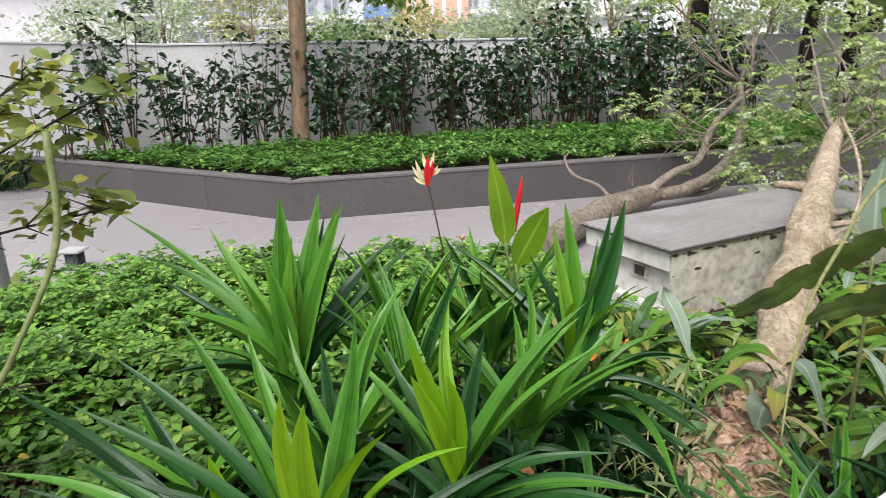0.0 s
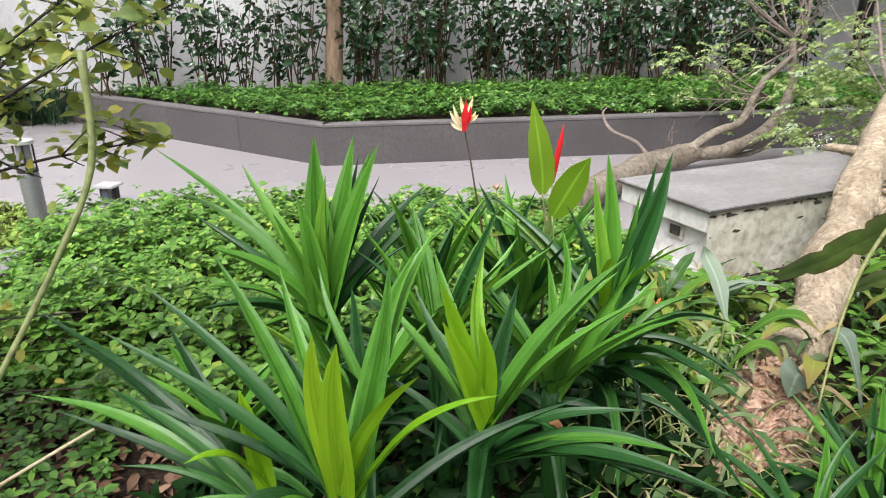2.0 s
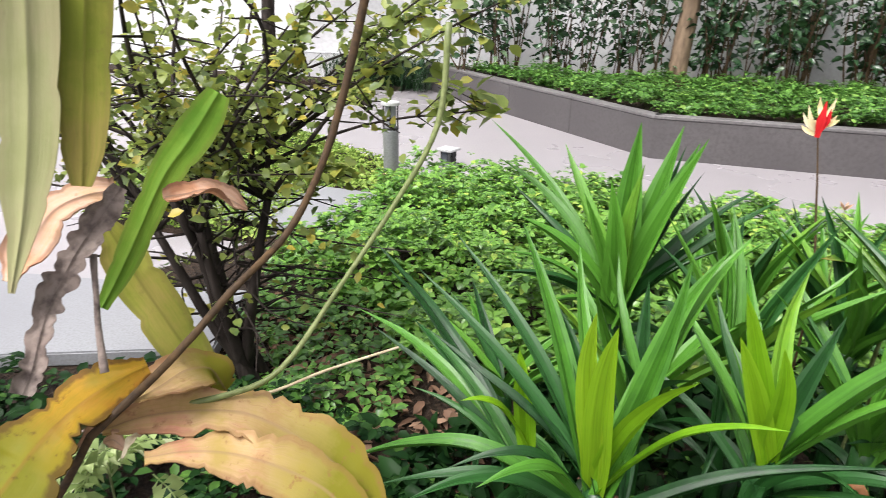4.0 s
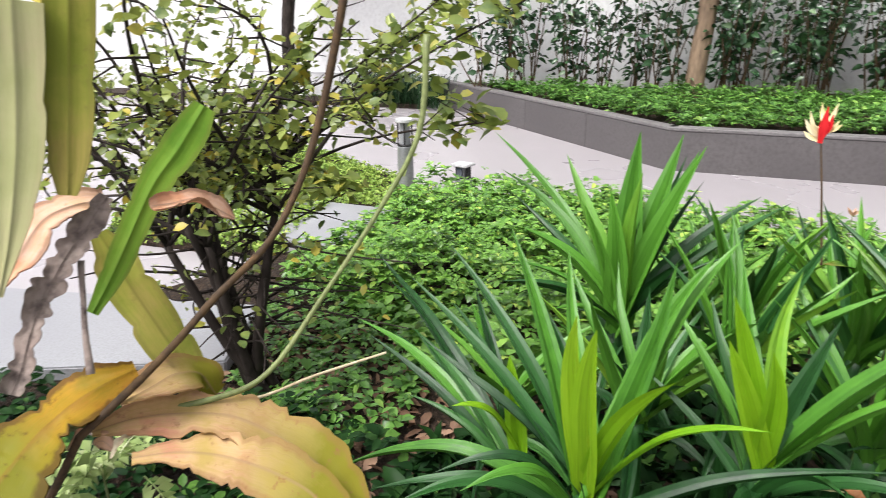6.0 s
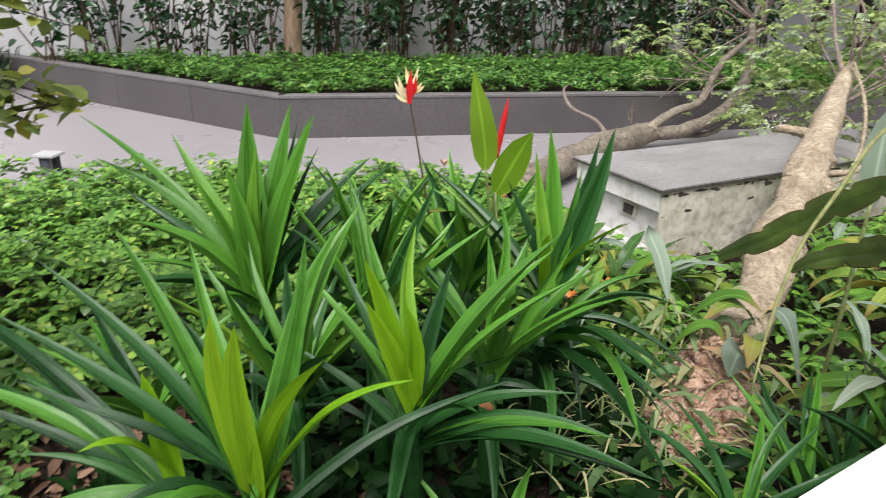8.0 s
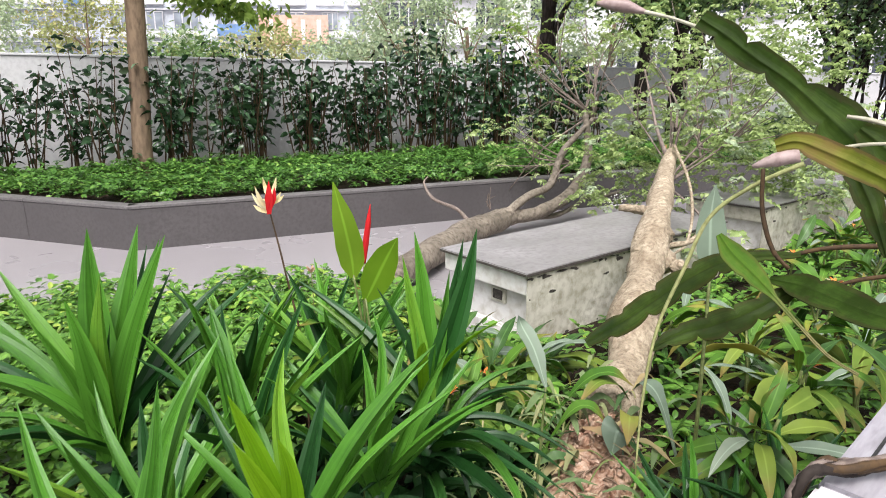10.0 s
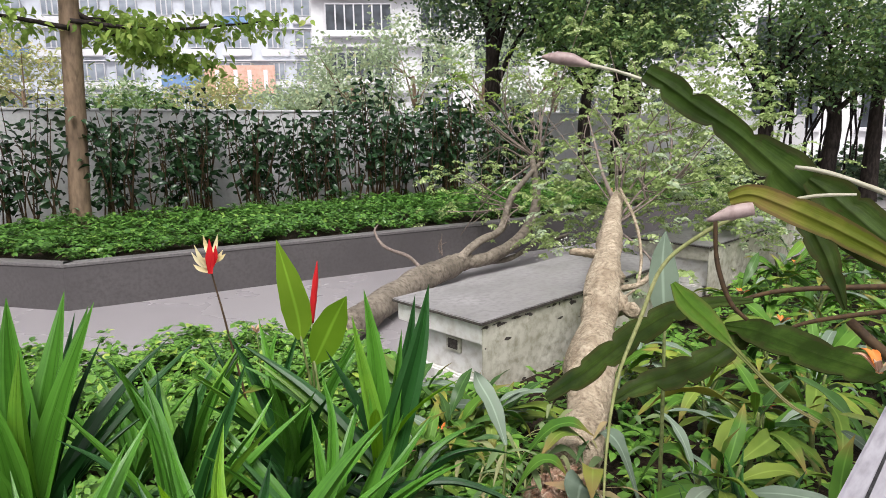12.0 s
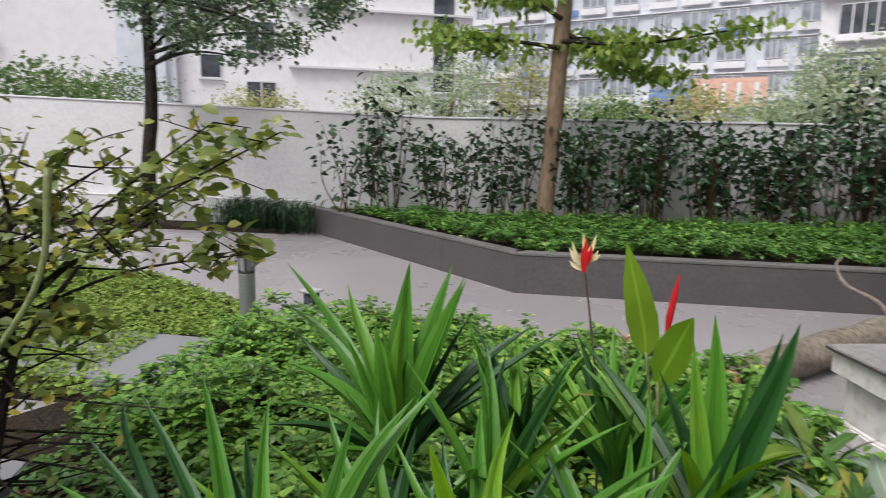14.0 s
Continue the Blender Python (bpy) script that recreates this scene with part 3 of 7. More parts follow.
def scatter(poly, n):
    a = np.array(poly)
    lo, hi = a.min(0), a.max(0)
    got = np.zeros((0, 2))
    while len(got) < n:
        p = lo + (hi - lo) * rng.random((n * 2, 2))
        got = np.concatenate([got, p[in_polygon(p, poly)]])
    return got[:n]


def bumps(p, scale, seed=0.0):
    return np.array([noise.noise((x * scale, y * scale, seed)) for x, y in p])


def cover(name, poly, n, z, height, size, mat, label, tmpl=T_OVAL, lump=1.6, sprig=0):
    """Low leafy ground cover with an uneven top; with sprig, leaves stand in whorls of that many."""
    k = max(1, sprig)
    m = n // k
    p = scatter(poly, m)
    h = height * (0.62 + 0.6 * bumps(p, lump) + 0.5 * bumps(p, lump * 3.3, 5.0) + 0.35 * bumps(p, lump * 8, 9.0))
    h = np.clip(h, 0.02, None) * (np.sqrt(rng.random(m)) if not sprig else rng.uniform(0.35, 1.0, m) ** 0.7)
    c = np.repeat(np.column_stack([p, z + h + 0.01]), k, 0)
    n = m * k
    if sprig:
        az = np.tile(np.arange(k) * 2 * np.pi / k, m) + np.repeat(rng.uniform(0, 6.3, m), k) + rng.normal(0, 0.3, n)
        lean = np.repeat(rng.normal(0, 0.28, (m, 2)), k, 0)
        d = np.column_stack([np.cos(az), np.sin(az), rng.normal(0.22, 0.22, n) + lean[:, 0] * np.cos(az) + lean[:, 1] * np.sin(az)])
        nrm = unit(np.array([0, 0, 1.0]) + 0.22 * rng.standard_normal((n, 3)) - 0.4 * np.column_stack([np.cos(az), np.sin(az), 0 * az]))
        s = size * np.repeat(rng.uniform(0.65, 1.2, m), k) * rng.uniform(0.75, 1.2, n)
        c = c + unit(d) * (0.15 * s)[:, None]
    else:
        d = random_dirs(n, 0.35)
        d[:, 2] -= 0.05
        nrm = unit(np.array([0, 0, 1.0]) + 0.75 * rng.standard_normal((n, 3)))
        s = size * rng.uniform(0.65, 1.25, n)
    g = Geo().leaves(tmpl, c, d, nrm, s, s * rng.uniform(0.5, 0.75, n))
    return tagged(part(name, g, mat), label, "ground cover", kind="stuff")


# ---- setting ----
ground = prism("ground", [(-900, -900), (900, -900), (900, 900), (-900, 900)], -0.3, 0.0, M_PATH)
tagged(part("ground", ground, None), "wet lilac-grey concrete path and ground", "ground", kind="structure")

CORNER, LEFT_END, RIGHT_END = Vector((-1.5, 7.3)), Vector((-6.4, 9.95)), Vector((8.6, 10.05))
WALL_DIR = Vector((math.cos(radians(16)), math.sin(radians(16))))


def wall_point(x, back=0.0):
    return Vector((x, 11.5 + (x + 2) * math.tan(radians(16)))) + Vector((-WALL_DIR.y, WALL_DIR.x)) * back


def slab_along(name, a, b, thick, z0, z1a, z1b, mat):
    """An upright slab from a to b, its top running from z1a to z1b; thickness to the left of its direction."""
    d = (b - a).normalized()
    s = Vector((-d.y, d.x)) * thick
    pts = [a, b, b + s, a + s]
    tops = [z1a, z1b, z1b, z1a]
    bm = bmesh.new()
    z0a, z0b = z0 if isinstance(z0, tuple) else (z0, z0)
    low = [bm.verts.new((p.x, p.y, z)) for p, z in zip(pts, [z0a, z0b, z0b, z0a])]
    top = [bm.verts.new((p.x, p.y, z)) for p, z in zip(pts, tops)]
    bm.faces.new(low[::-1])
    bm.faces.new(top)
    for i in range(4):
        j = (i + 1) % 4
        bm.faces.new((low[i], low[j], top[j], top[i]))
    bmesh.ops.bevel(bm, geom=[e for e in bm.edges], offset=0.006, segments=1, affect="EDGES")
    bmesh.ops.recalc_face_normals(bm, faces=bm.faces)
    me = bpy.data.meshes.new(name)
    bm.to_mesh(me)
    bm.free()
    me.materials.append(mat)
    return me


# the white boundary wall behind the planter, in three runs with a coping
wall_north = thing("wall_north", "plain white painted boundary wall with a pale coping", "wall", kind="structure")
RUN = [(-22.0, 2.72), (-12.5, 2.35), (-4.4, 2.0), (15.0, 1.82)]
for (xa, za), (xb, zb) in zip(RUN[:-1], RUN[1:]):
    part("wall_panel", slab_along("wall_panel", wall_point(xa), wall_point(xb), 0.2, -0.1, za, zb, M_WALL), None, wall_north)
    part("coping", slab_along("coping", wall_point(xa, -0.02), wall_point(xb, -0.02), 0.24, (za + 0.001, zb + 0.001), za + 0.035, zb + 0.035, M_TRIM), None, wall_north)
# low plinth at its foot beside the planter
part("plinth", slab_along("plinth", wall_point(-20, -0.12), wall_point(-6.6, -0.12), 0.119, 0, 0.5, 0.5, M_WALL), None, wall_north)
part("plinth_edge", slab_along("plinth_edge", wall_point(-20, -0.128), wall_point(-6.6, -0.128), 0.126, 0.501, 0.53, 0.53, M_TRIM), None, wall_north)

# the raised planter
planter = thing("planter_kerb", "dark grey plastered raised planter kerb with a paler top edge", "planter", kind="structure")


def kerb_run(a, b, panels):
    d = (b - a).normalized()
    n = Vector((-d.y, d.x)) * (1 if d.x > 0 else -1)
    for i in range(panels):
        p, q = a + (b - a) * (i / panels), a + (b - a) * ((i + 1) / panels)
        p, q = p + d * (0.003 if i else 0.0), q - d * 0.003
        if d.x < 0:
            p, q = q, p
        part("panel", slab_along("panel", p, q, 0.14, -0.05, 0.415, 0.415, M_KERB), None, planter)
        o = Vector((0, 0)) - n * 0.006
        part("top_edge", slab_along("top_edge", p + o, q + o, 0.16, 0.416, 0.452, 0.452, M_KERB_TOP), None, planter)


kerb_run(CORNER, LEFT_END, 4)
kerb_run(CORNER, RIGHT_END, 1)
BED = [(CORNER.x, CORNER.y + 0.12), (RIGHT_END.x, RIGHT_END.y + 0.1), (RIGHT_END.x + 0.4, 14.3), (-6.3, 10.18), (LEFT_END.x + 0.1, LEFT_END.y + 0.1)]
tagged(part("planter_soil", prism("planter_soil", BED, 0.0, 0.40, M_SOIL), None), "dark wet soil in the raised planter", "soil", kind="structure")

# planting bed in front of the camera, paving slabs, strip along the wall
NEAR_BED = [(-3.1, 1.0), (-2.75, 3.3), (-3.0, 4.9), (-2.6, 5.35), (0.0, 5.62), (0.95, 5.62), (1.25, 4.6), (1.66, 4.22), (5.0, 6.3), (9.0, 8.6), (9.0, 2.0), (3.5, 2.2), (0.55, 0.95), (-1.2, -0.1)]
tagged(part("bed_soil", prism("bed_soil", NEAR_BED, -0.02, 0.05, M_SOIL), None), "dark wet soil of the planting bed", "soil", kind="structure")
STRIP = [tuple(wall_point(-20, -1.0)), tuple(wall_point(-6.7, -0.75)), tuple(wall_point(-6.7, -0.125)), tuple(wall_point(-20, -0.125))]
tagged(part("soil_strip", prism("soil_strip", STRIP, -0.02, 0.07, M_SOIL), None), "narrow brown soil strip along the wall", "soil", kind="structure")


def slab(name, outline, z1, label, z0=0.0):
    return tagged(part(name, prism(name, outline, z0, z1, M_SLAB, 0.008), None), label, "paving slab", kind="structure")


slab("paving_slab", [(-2.5, 3.5), (-4.6, 3.0), (-4.9, 3.9), (-2.8, 4.45)], 0.055, "wet grey concrete stepping slab in the lawn")
slab("paving_slab", [(-1.75, 2.02), (-2.1, 2.5), (-3.9, 1.6), (-3.2, 0.8)], 0.12, "raised pale grey concrete slab beside the shrub", 0.05)
# Added inset block, coloured dark as the shadow line under the slab.
tagged(part("slab_plinth", prism("slab_plinth", [(-1.82, 2.02), (-2.13, 2.43), (-3.84, 1.58), (-3.2, 0.87)], 0.0, 0.049, M_PEEL_SHADE), None), "added set-back block under the raised slab, dark for its shadow line", "footing", kind="structure")


# ---- the far town ----
def window_unit(parent, x, z, w, h, bars, y=-0.02, sill=True, glass=None):
    """A window in a facade that runs along x; the facade's face is at y = 0."""
    win = new("window")
    win.parent = parent
    win.location = (x, y, z)
    part("pane", box_mesh("pane", -w / 2, 0.0, 0, w / 2, 0.03, h, glass or M_GLASS), None, win)
    f = 0.06
    for name, a in (("frame", (-w / 2 - f, -0.05, -f, w / 2 + f, 0.04, 0)), ("frame", (-w / 2 - f, -0.05, h, w / 2 + f, 0.04, h + f)),
                    ("frame", (-w / 2 - f, -0.05, 0, -w / 2, 0.04, h)), ("frame", (w / 2, -0.05, 0, w / 2 + f, 0.04, h))):
        part(name, box_mesh(name, *a, M_TRIM), None, win)
    for i in range(1, bars):
        xx = -w / 2 + w * i / bars
        part("mullion", box_mesh("mullion", xx - 0.05, -0.045, 0, xx + 0.05, -0.002, h, M_TRIM), None, win)
    if sill:
        part("sill", box_mesh("sill", -w / 2 - 0.15, -0.18, -0.16, w / 2 + 0.15, 0.03, -f - 0.002, M_TRIM), None, win)
    return win


def building(name, label, at, turn, width, height, depth, mat):
    b = thing(name, label, "building")
    b.matrix_basis = pose(*at, 0, 0, turn)
    part("wall", box_mesh("wall", 0, 0.0, 0, width, depth, height, mat), None, b)
    part("roof", box_mesh("roof", -0.2, -0.2, height + 0.002, width + 0.2, depth + 0.2, height + 0.5, M_B_GREY), None, b)
    return b


# white block on the left: plain with dark windows and a rounded stair bay
left_block = building("apartment_building", "white apartment block with dark windows, far behind the wall", (-46.5, 13.5, -3), 40.5, 39.5, 34, 12, M_B_WHITE)
for k in range(8):
    for x, z, w, h in ((23.8, 1.3, 1.05, 1.25), (26.6, 2.9, 1.6, 1.6), (37.6, 0.9, 1.3, 2.9)):
        window_unit(left_block, x, z + 3.4 * k, w, h, 1 if w < 1.4 else 2)
    part("ledge", box_mesh("ledge", 28.2, -0.35, 2.0 + 3.4 * k, 39.4, -0.003, 2.12 + 3.4 * k, M_TRIM), None, left_block)
    part("ledge", box_mesh("ledge", 0.1, -0.5, 2.9 + 3.4 * k, 13.0, -0.003, 3.1 + 3.4 * k, M_TRIM), None, left_block)
part("stair_bay", box_mesh("stair_bay", 19.0, -0.8, 0, 22.0, -0.004, 33.5, M_B_GREY, 0.5), None, left_block)

# long pale block with small bay windows across the middle
mid_block = building("apartment_building", "pale blue-grey apartment block with rows of white bay windows, terracotta patch", (-30, 66, -3), -6, 62, 36, 14, M_B_GREY)
for k in range(9):
    z = 0.9 + 2.75 * k
    for i in range(19):
        x = 2.4 + 3.1 * i + (0.25 if i % 3 == 0 else 0)
        deep = 0.45 if i % 3 else 0.25
        part("bay", box_mesh("bay", x - 1.25, -deep, z - 0.7, x + 1.25, -0.004, z - 0.1, M_B_BLUE if (i * 5 + k * 3) % 11 == 0 else M_B_WHITE, 0.05), None, mid_block)
        window_unit(mid_block, x, z + 0.05, 2.1 if i % 3 else 1.3, 1.4, 3, -deep * 0.6, False, M_GLASS_PALE)
    part("ledge", box_mesh("ledge", 0.0, -0.3, z + 1.66, 61.9, -0.004, z + 1.76, M_B_WHITE), None, mid_block)
part("painted_wall", box_mesh("painted_wall", 24.3, -0.56, 7.9, 30.4, -0.5, 10.4, M_B_ORANGE), None, mid_block, "faded terracotta painted front")
for x in (25.2, 26.8, 28.0, 29.4):
    part("slit", box_mesh("slit", x, -0.585, 8.3, x + 0.35, -0.562, 10.0, M_B_WHITE), None, mid_block)
part("painted_wall", box_mesh("painted_wall", 20.6, -0.56, 8.6, 24.0, -0.5, 9.6, M_B_BLUE), None, mid_block, "blue painted front")
part("stair_tower", box_mesh("stair_tower", 24.8, -1.3, 0, 27.0, -0.6, 7.8, M_B_WHITE, 0.1), None, mid_block)

# nearer white block with wide bay windows
near_block = building("apartment_building", "white apartment block with wide many-paned bay windows", (3.0, 50.02, -3), -9, 26, 34, 12, M_B_WHITE)
for k in range(9):
    z = 1.75 + 3.3 * k
    for x, w in ((3.4, 4.6), (9.6, 3.4), (15.2, 4.6), (21.5, 3.2)):
        part("bay", box_mesh("bay", x - w / 2 - 0.3, -0.75, z - 0.5, x + w / 2 + 0.3, -0.07, z - 0.08, M_B_WHITE, 0.04), None, near_block)
        window_unit(near_block, x, z, w, 1.75, max(2, int(w * 1.6)), -0.4, False)
    part("ledge", box_mesh("ledge", 0.0, -0.5, z + 2.15, 25.9, -0.004, z + 2.35, M_TRIM), None, near_block)

right_block = building("apartment_building", "white low block behind the dark fig trees", (9, 33, -3), -32, 40, 12, 10, M_B_WHITE)
for k in range(2):
    for i in range(9):
        window_unit(right_block, 2.5 + 4.2 * i, 4.4 + 3.1 * k, 2.6, 1.6, 3)

# the building behind the camera
RAIL_DIR = Vector((0.829, 0.559)).normalized()
RAIL_N = Vector((RAIL_DIR.y, -RAIL_DIR.x))
RAIL_0 = Vector((0.743, 1.038))
back_wall = slab_along("wall_south", RAIL_0 + RAIL_N * 5.0 + RAIL_DIR * 16, RAIL_0 + RAIL_N * 5.0 - RAIL_DIR * 16, 0.2, 0, 3.0, 3.0, M_WALL)
tagged(part("wall_south", back_wall, None), "plain white painted wall of the building", "wall", kind="structure")


# ---- trees ----
def crown(parent, clumps, n, size, mat, spread=0.45, name="crown", tmpl=T_SMALL, droop=0.3, slim=0.55):
    g = Geo()
    c = np.asarray(clumps, float)
    pick = rng.integers(0, len(c), n)
    r = rng.standard_normal((n, 3)) * spread * np.array([1, 1, 0.62])
    p = c[pick] + r
    d = random_dirs(n, 0.5)
    d[:, 2] -= droop
    nrm = unit(np.array([0, 0, 1.0]) + 0.7 * rng.standard_normal((n, 3)))
    s = size * rng.uniform(0.6, 1.3, n)
    g.leaves(tmpl, p, d, nrm, s, s * slim)
    return world_part(name, g, mat, parent)


def ball_clumps(centre, radii, n, seed):
    r = np.random.default_rng(seed)
    d = unit(r.standard_normal((n, 3)))
    k = r.uniform(0.45, 1.0, (n, 1)) ** 0.6
    return np.asarray(centre) + d * k * np.asarray(radii)


def tree(label, base, height, radius, centre, radii, mat, n, size, seed, bark=M_BARK, clumps=26, spread=0.45, limbs=7, lean=(0, 0), group=""):
    t = thing("tree", label, "tree", group, base)
    b = np.asarray(base, float)
    r = np.random.default_rng(seed)
    top = b + np.array([lean[0], lean[1], height])
    mid = (b + top) / 2 + np.append(r.normal(0, 0.06, 2), 0)
    world_part("trunk", Geo().tube([b + (0, 0, -0.1), b * 0.75 + top * 0.25, mid, top], [radius * 1.15, radius, radius * 0.9, radius * 0.55], 12, 0.03, seed), bark, t)
    cl = ball_clumps(centre, radii, clumps, seed)
    for i in range(limbs):
        s = b + (top - b) * r.uniform(0.55, 0.98)
        e = cl[i * len(cl) // limbs]
        m = (s + e) / 2 + (0, 0, 0.15)
        world_part("limb", Geo().tube([s, m, e], [radius * 0.35, radius * 0.22, radius * 0.08], 6, 0.04, seed + i), bark, t)
    crown(t, cl, n, size, mat, spread)
    return t


# young tree in the planter: a straight brown trunk and flat sprays of big leaves
young = thing("tree", "young tree with a straight brown trunk, in the planter", "tree", at=(-2.13, 10.25, 0.4))
world_part("trunk", Geo().tube([(-2.15, 10.26, 0.3), (-2.13, 10.26, 0.7), (-2.06, 10.26, 1.8), (-1.98, 10.2, 3.0), (-1.95, 10.3, 4.2), (-1.9, 10.4, 5.6)], [0.165, 0.135, 0.125, 0.12, 0.10, 0.05], 16, 0.02, 3), M_BARK, young)
SPRAYS = [((-1.95, 10.1, 3.05), (-0.9, 10.5, 3.02), (0.6, 11.0, 3.25)), ((-1.95, 10.15, 3.2), (-1.2, 10.7, 2.75), (-0.6, 11.2, 2.62)),
          ((-1.95, 10.05, 2.95), (-2.7, 9.7, 3.05), (-3.7, 9.3, 3.1)), ((-1.95, 10.1, 3.35), (-2.6, 10.2, 3.75), (-3.4, 10.5, 3.95)),
          ((-1.95, 10.2, 3.7), (-0.9, 10.1, 4.1), (0.4, 10.2, 4.15)), ((-1.95, 10.2, 4.0), (-2.5, 9.6, 4.4), (-3.2, 9.2, 4.5)),
          ((-1.95, 10.2, 3.1), (-1.6, 11.2, 3.2), (-1.2, 12.0, 3.1)), ((-1.92, 10.3, 4.6), (-1.4, 10.9, 5.0), (-0.8, 11.3, 5.1)), ((-1.92, 10.3, 4.8), (-2.5, 10.5, 5.3), (-3.0, 10.9, 5.5))]
tufts = []
for i, (a, b, c) in enumerate(SPRAYS):
    world_part("limb", Geo().tube([a, b, c], [0.035, 0.022, 0.008], 7, 0.05, i), M_BARK_DARK, young)
    cv = smooth([a, b, c], 7)[4:]
    for q in cv:
        tufts += [q + rng.normal(0, (0.16, 0.16, 0.05)) for _ in range(3)]
crown(young, tufts, 4200, 0.14, M_TREE, 0.14, tmpl=T_OVAL, droop=0.6, slim=0.5)

# dark tree by the wall
tree("dark tree with drooping dark leaves beside the white wall", (-9.0, 8.75, 0.05), 4.6, 0.12, (-6.9, 9.1, 3.85), (2.6, 1.4, 0.95), M_TREE_DARK, 5200, 0.11, 21, M_BARK_DARK, 46, 0.17, 12, (0.3, -0.1))

# broad fig trees with dark trunks on the right
for i, (x, y, h, r, lx) in enumerate([(5.0, 13.9, 4.2, 0.2, -0.1), (6.3, 12.6, 3.6, 0.13, 0.3), (7.35, 13.0, 4.0, 0.17, -0.1), (10.6, 12.6, 2.9, 0.17, 0.0), (11.7, 12.1, 2.9, 0.17, 0.1), (12.4, 11.7, 2.9, 0.16, 0.1), (9.2, 15.5, 3.6, 0.2, 0.0)]):
    tree("fig tree with a dark trunk and dense dark crown", (x, y, 0.0), h, r, (x + lx, y - 0.3, h + 0.45), (1.9, 1.7, 1.35), M_TREE_DARK if i in (0, 2, 4, 6) else M_TREE_MID, 9000 if i < 3 else 5200, 0.115, 40 + i, M_BARK_DARK, 34, 0.36, 8, (lx, 0.1), "fig trees")
roots = thing("hanging_roots", "thin dark aerial roots hanging from the fig trees", "roots", at=(11.5, 12.5, 2.0))
for i in range(16):
    x, y = 10.6 + 2.6 * rng.random(), 12.3 + 0.8 * rng.random()
    k = rng.normal(0, 0.12, (3, 2))
    world_part("root", Geo().tube([(x, y, 2.9), (x + k[0, 0], y + k[0, 1], 2.0), (x + k[1, 0], y + k[1, 1], 1.1), (x + k[2, 0], y, 0.0)], [0.02, 0.03, 0.018, 0.03], 5, 0.1, i), M_BARK_DARK, roots)

# trees beyond the wall, haze put into the pale leaf colours
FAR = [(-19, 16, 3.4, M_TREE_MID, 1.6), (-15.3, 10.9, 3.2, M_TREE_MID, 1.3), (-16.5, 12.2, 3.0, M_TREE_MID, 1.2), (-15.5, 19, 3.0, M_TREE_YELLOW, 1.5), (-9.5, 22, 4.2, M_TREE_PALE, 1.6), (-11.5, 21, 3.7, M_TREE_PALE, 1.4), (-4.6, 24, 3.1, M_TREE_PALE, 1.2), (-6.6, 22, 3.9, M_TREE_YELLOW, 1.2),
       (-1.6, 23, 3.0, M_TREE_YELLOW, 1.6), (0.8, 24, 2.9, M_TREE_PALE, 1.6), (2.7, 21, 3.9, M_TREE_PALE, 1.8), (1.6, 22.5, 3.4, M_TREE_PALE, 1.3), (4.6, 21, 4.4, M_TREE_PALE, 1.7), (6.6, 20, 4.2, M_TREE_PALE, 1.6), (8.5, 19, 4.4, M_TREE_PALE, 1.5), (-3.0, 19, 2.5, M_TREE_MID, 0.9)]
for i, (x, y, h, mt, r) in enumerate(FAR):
    tree("garden tree beyond the white wall, the pale ones coloured for haze", (x, y, -0.05), h * 0.75, 0.09, (x, y, h * 0.78), (r, r, h * 0.32), mt, 2100, 0.15, 70 + i, M_BARK, 26, 0.36, 5, group="garden trees beyond the wall")

# ---- hedge in the planter ----
def hedge_plant(seed, height, stems=5, density=1.0):
    """Several thin stems from one foot with large drooping dark leaves."""
    r = np.random.default_rng(seed)
    t = thing("hedge_shrub", "dark green hedge shrub with thin bare stems, in the planter", "shrub", "hedge shrubs")
    pts, dirs = [], []
    for i in range(stems):
        a, lean = r.uniform(0, 2 * np.pi), r.uniform(0.08, 0.5)
        foot = np.array([r.normal(0, 0.08), r.normal(0, 0.06), -0.02])
        h = height * r.uniform(0.68, 1.08)
        top = foot + (lean * math.cos(a), lean * math.sin(a), h)
        mid = (foot + top) / 2 + np.append(r.normal(0, 0.05, 2), 0)
        part("stem", Geo().tube([foot, mid, top], [0.012, 0.009, 0.004], 5, 0.05, seed + i), M_BROWN_STEM, t)
        cv = smooth([foot, mid, top], 10)
        for q in cv[5:]:
            for _ in range(int(r.integers(0, 5) * density * 0.85 + 0.6 * (q[2] > 0.6))):
                aa = r.uniform(0, 2 * np.pi)
                off = r.uniform(0.02, 0.15)
                pts.append(q + (off * math.cos(aa), off * math.sin(aa), r.normal(0, 0.05)))
                dirs.append((math.cos(aa), math.sin(aa), r.uniform(-0.6, 0.4)))
    pts, dirs = np.array(pts), np.array(dirs)
    n = len(pts)
    nrm = unit(np.array([0, 0, 1.0]) + 0.8 * r.standard_normal((n, 3)))
    s = r.uniform(0.075, 0.145, n)
    part("foliage", Geo().leaves(T_DROOP, pts, unit(dirs), nrm, s, s * 0.6), M_HEDGE, t)
    return t


kinds = [hedge_plant(sd, h, st, dn) for sd, h, st, dn in ((1, 1.3, 6, 0.8), (2, 1.5, 7, 0.85), (3, 1.8, 7, 0.9), (4, 1.45, 6, 0.9), (5, 1.65, 8, 0.9))]
k = 0
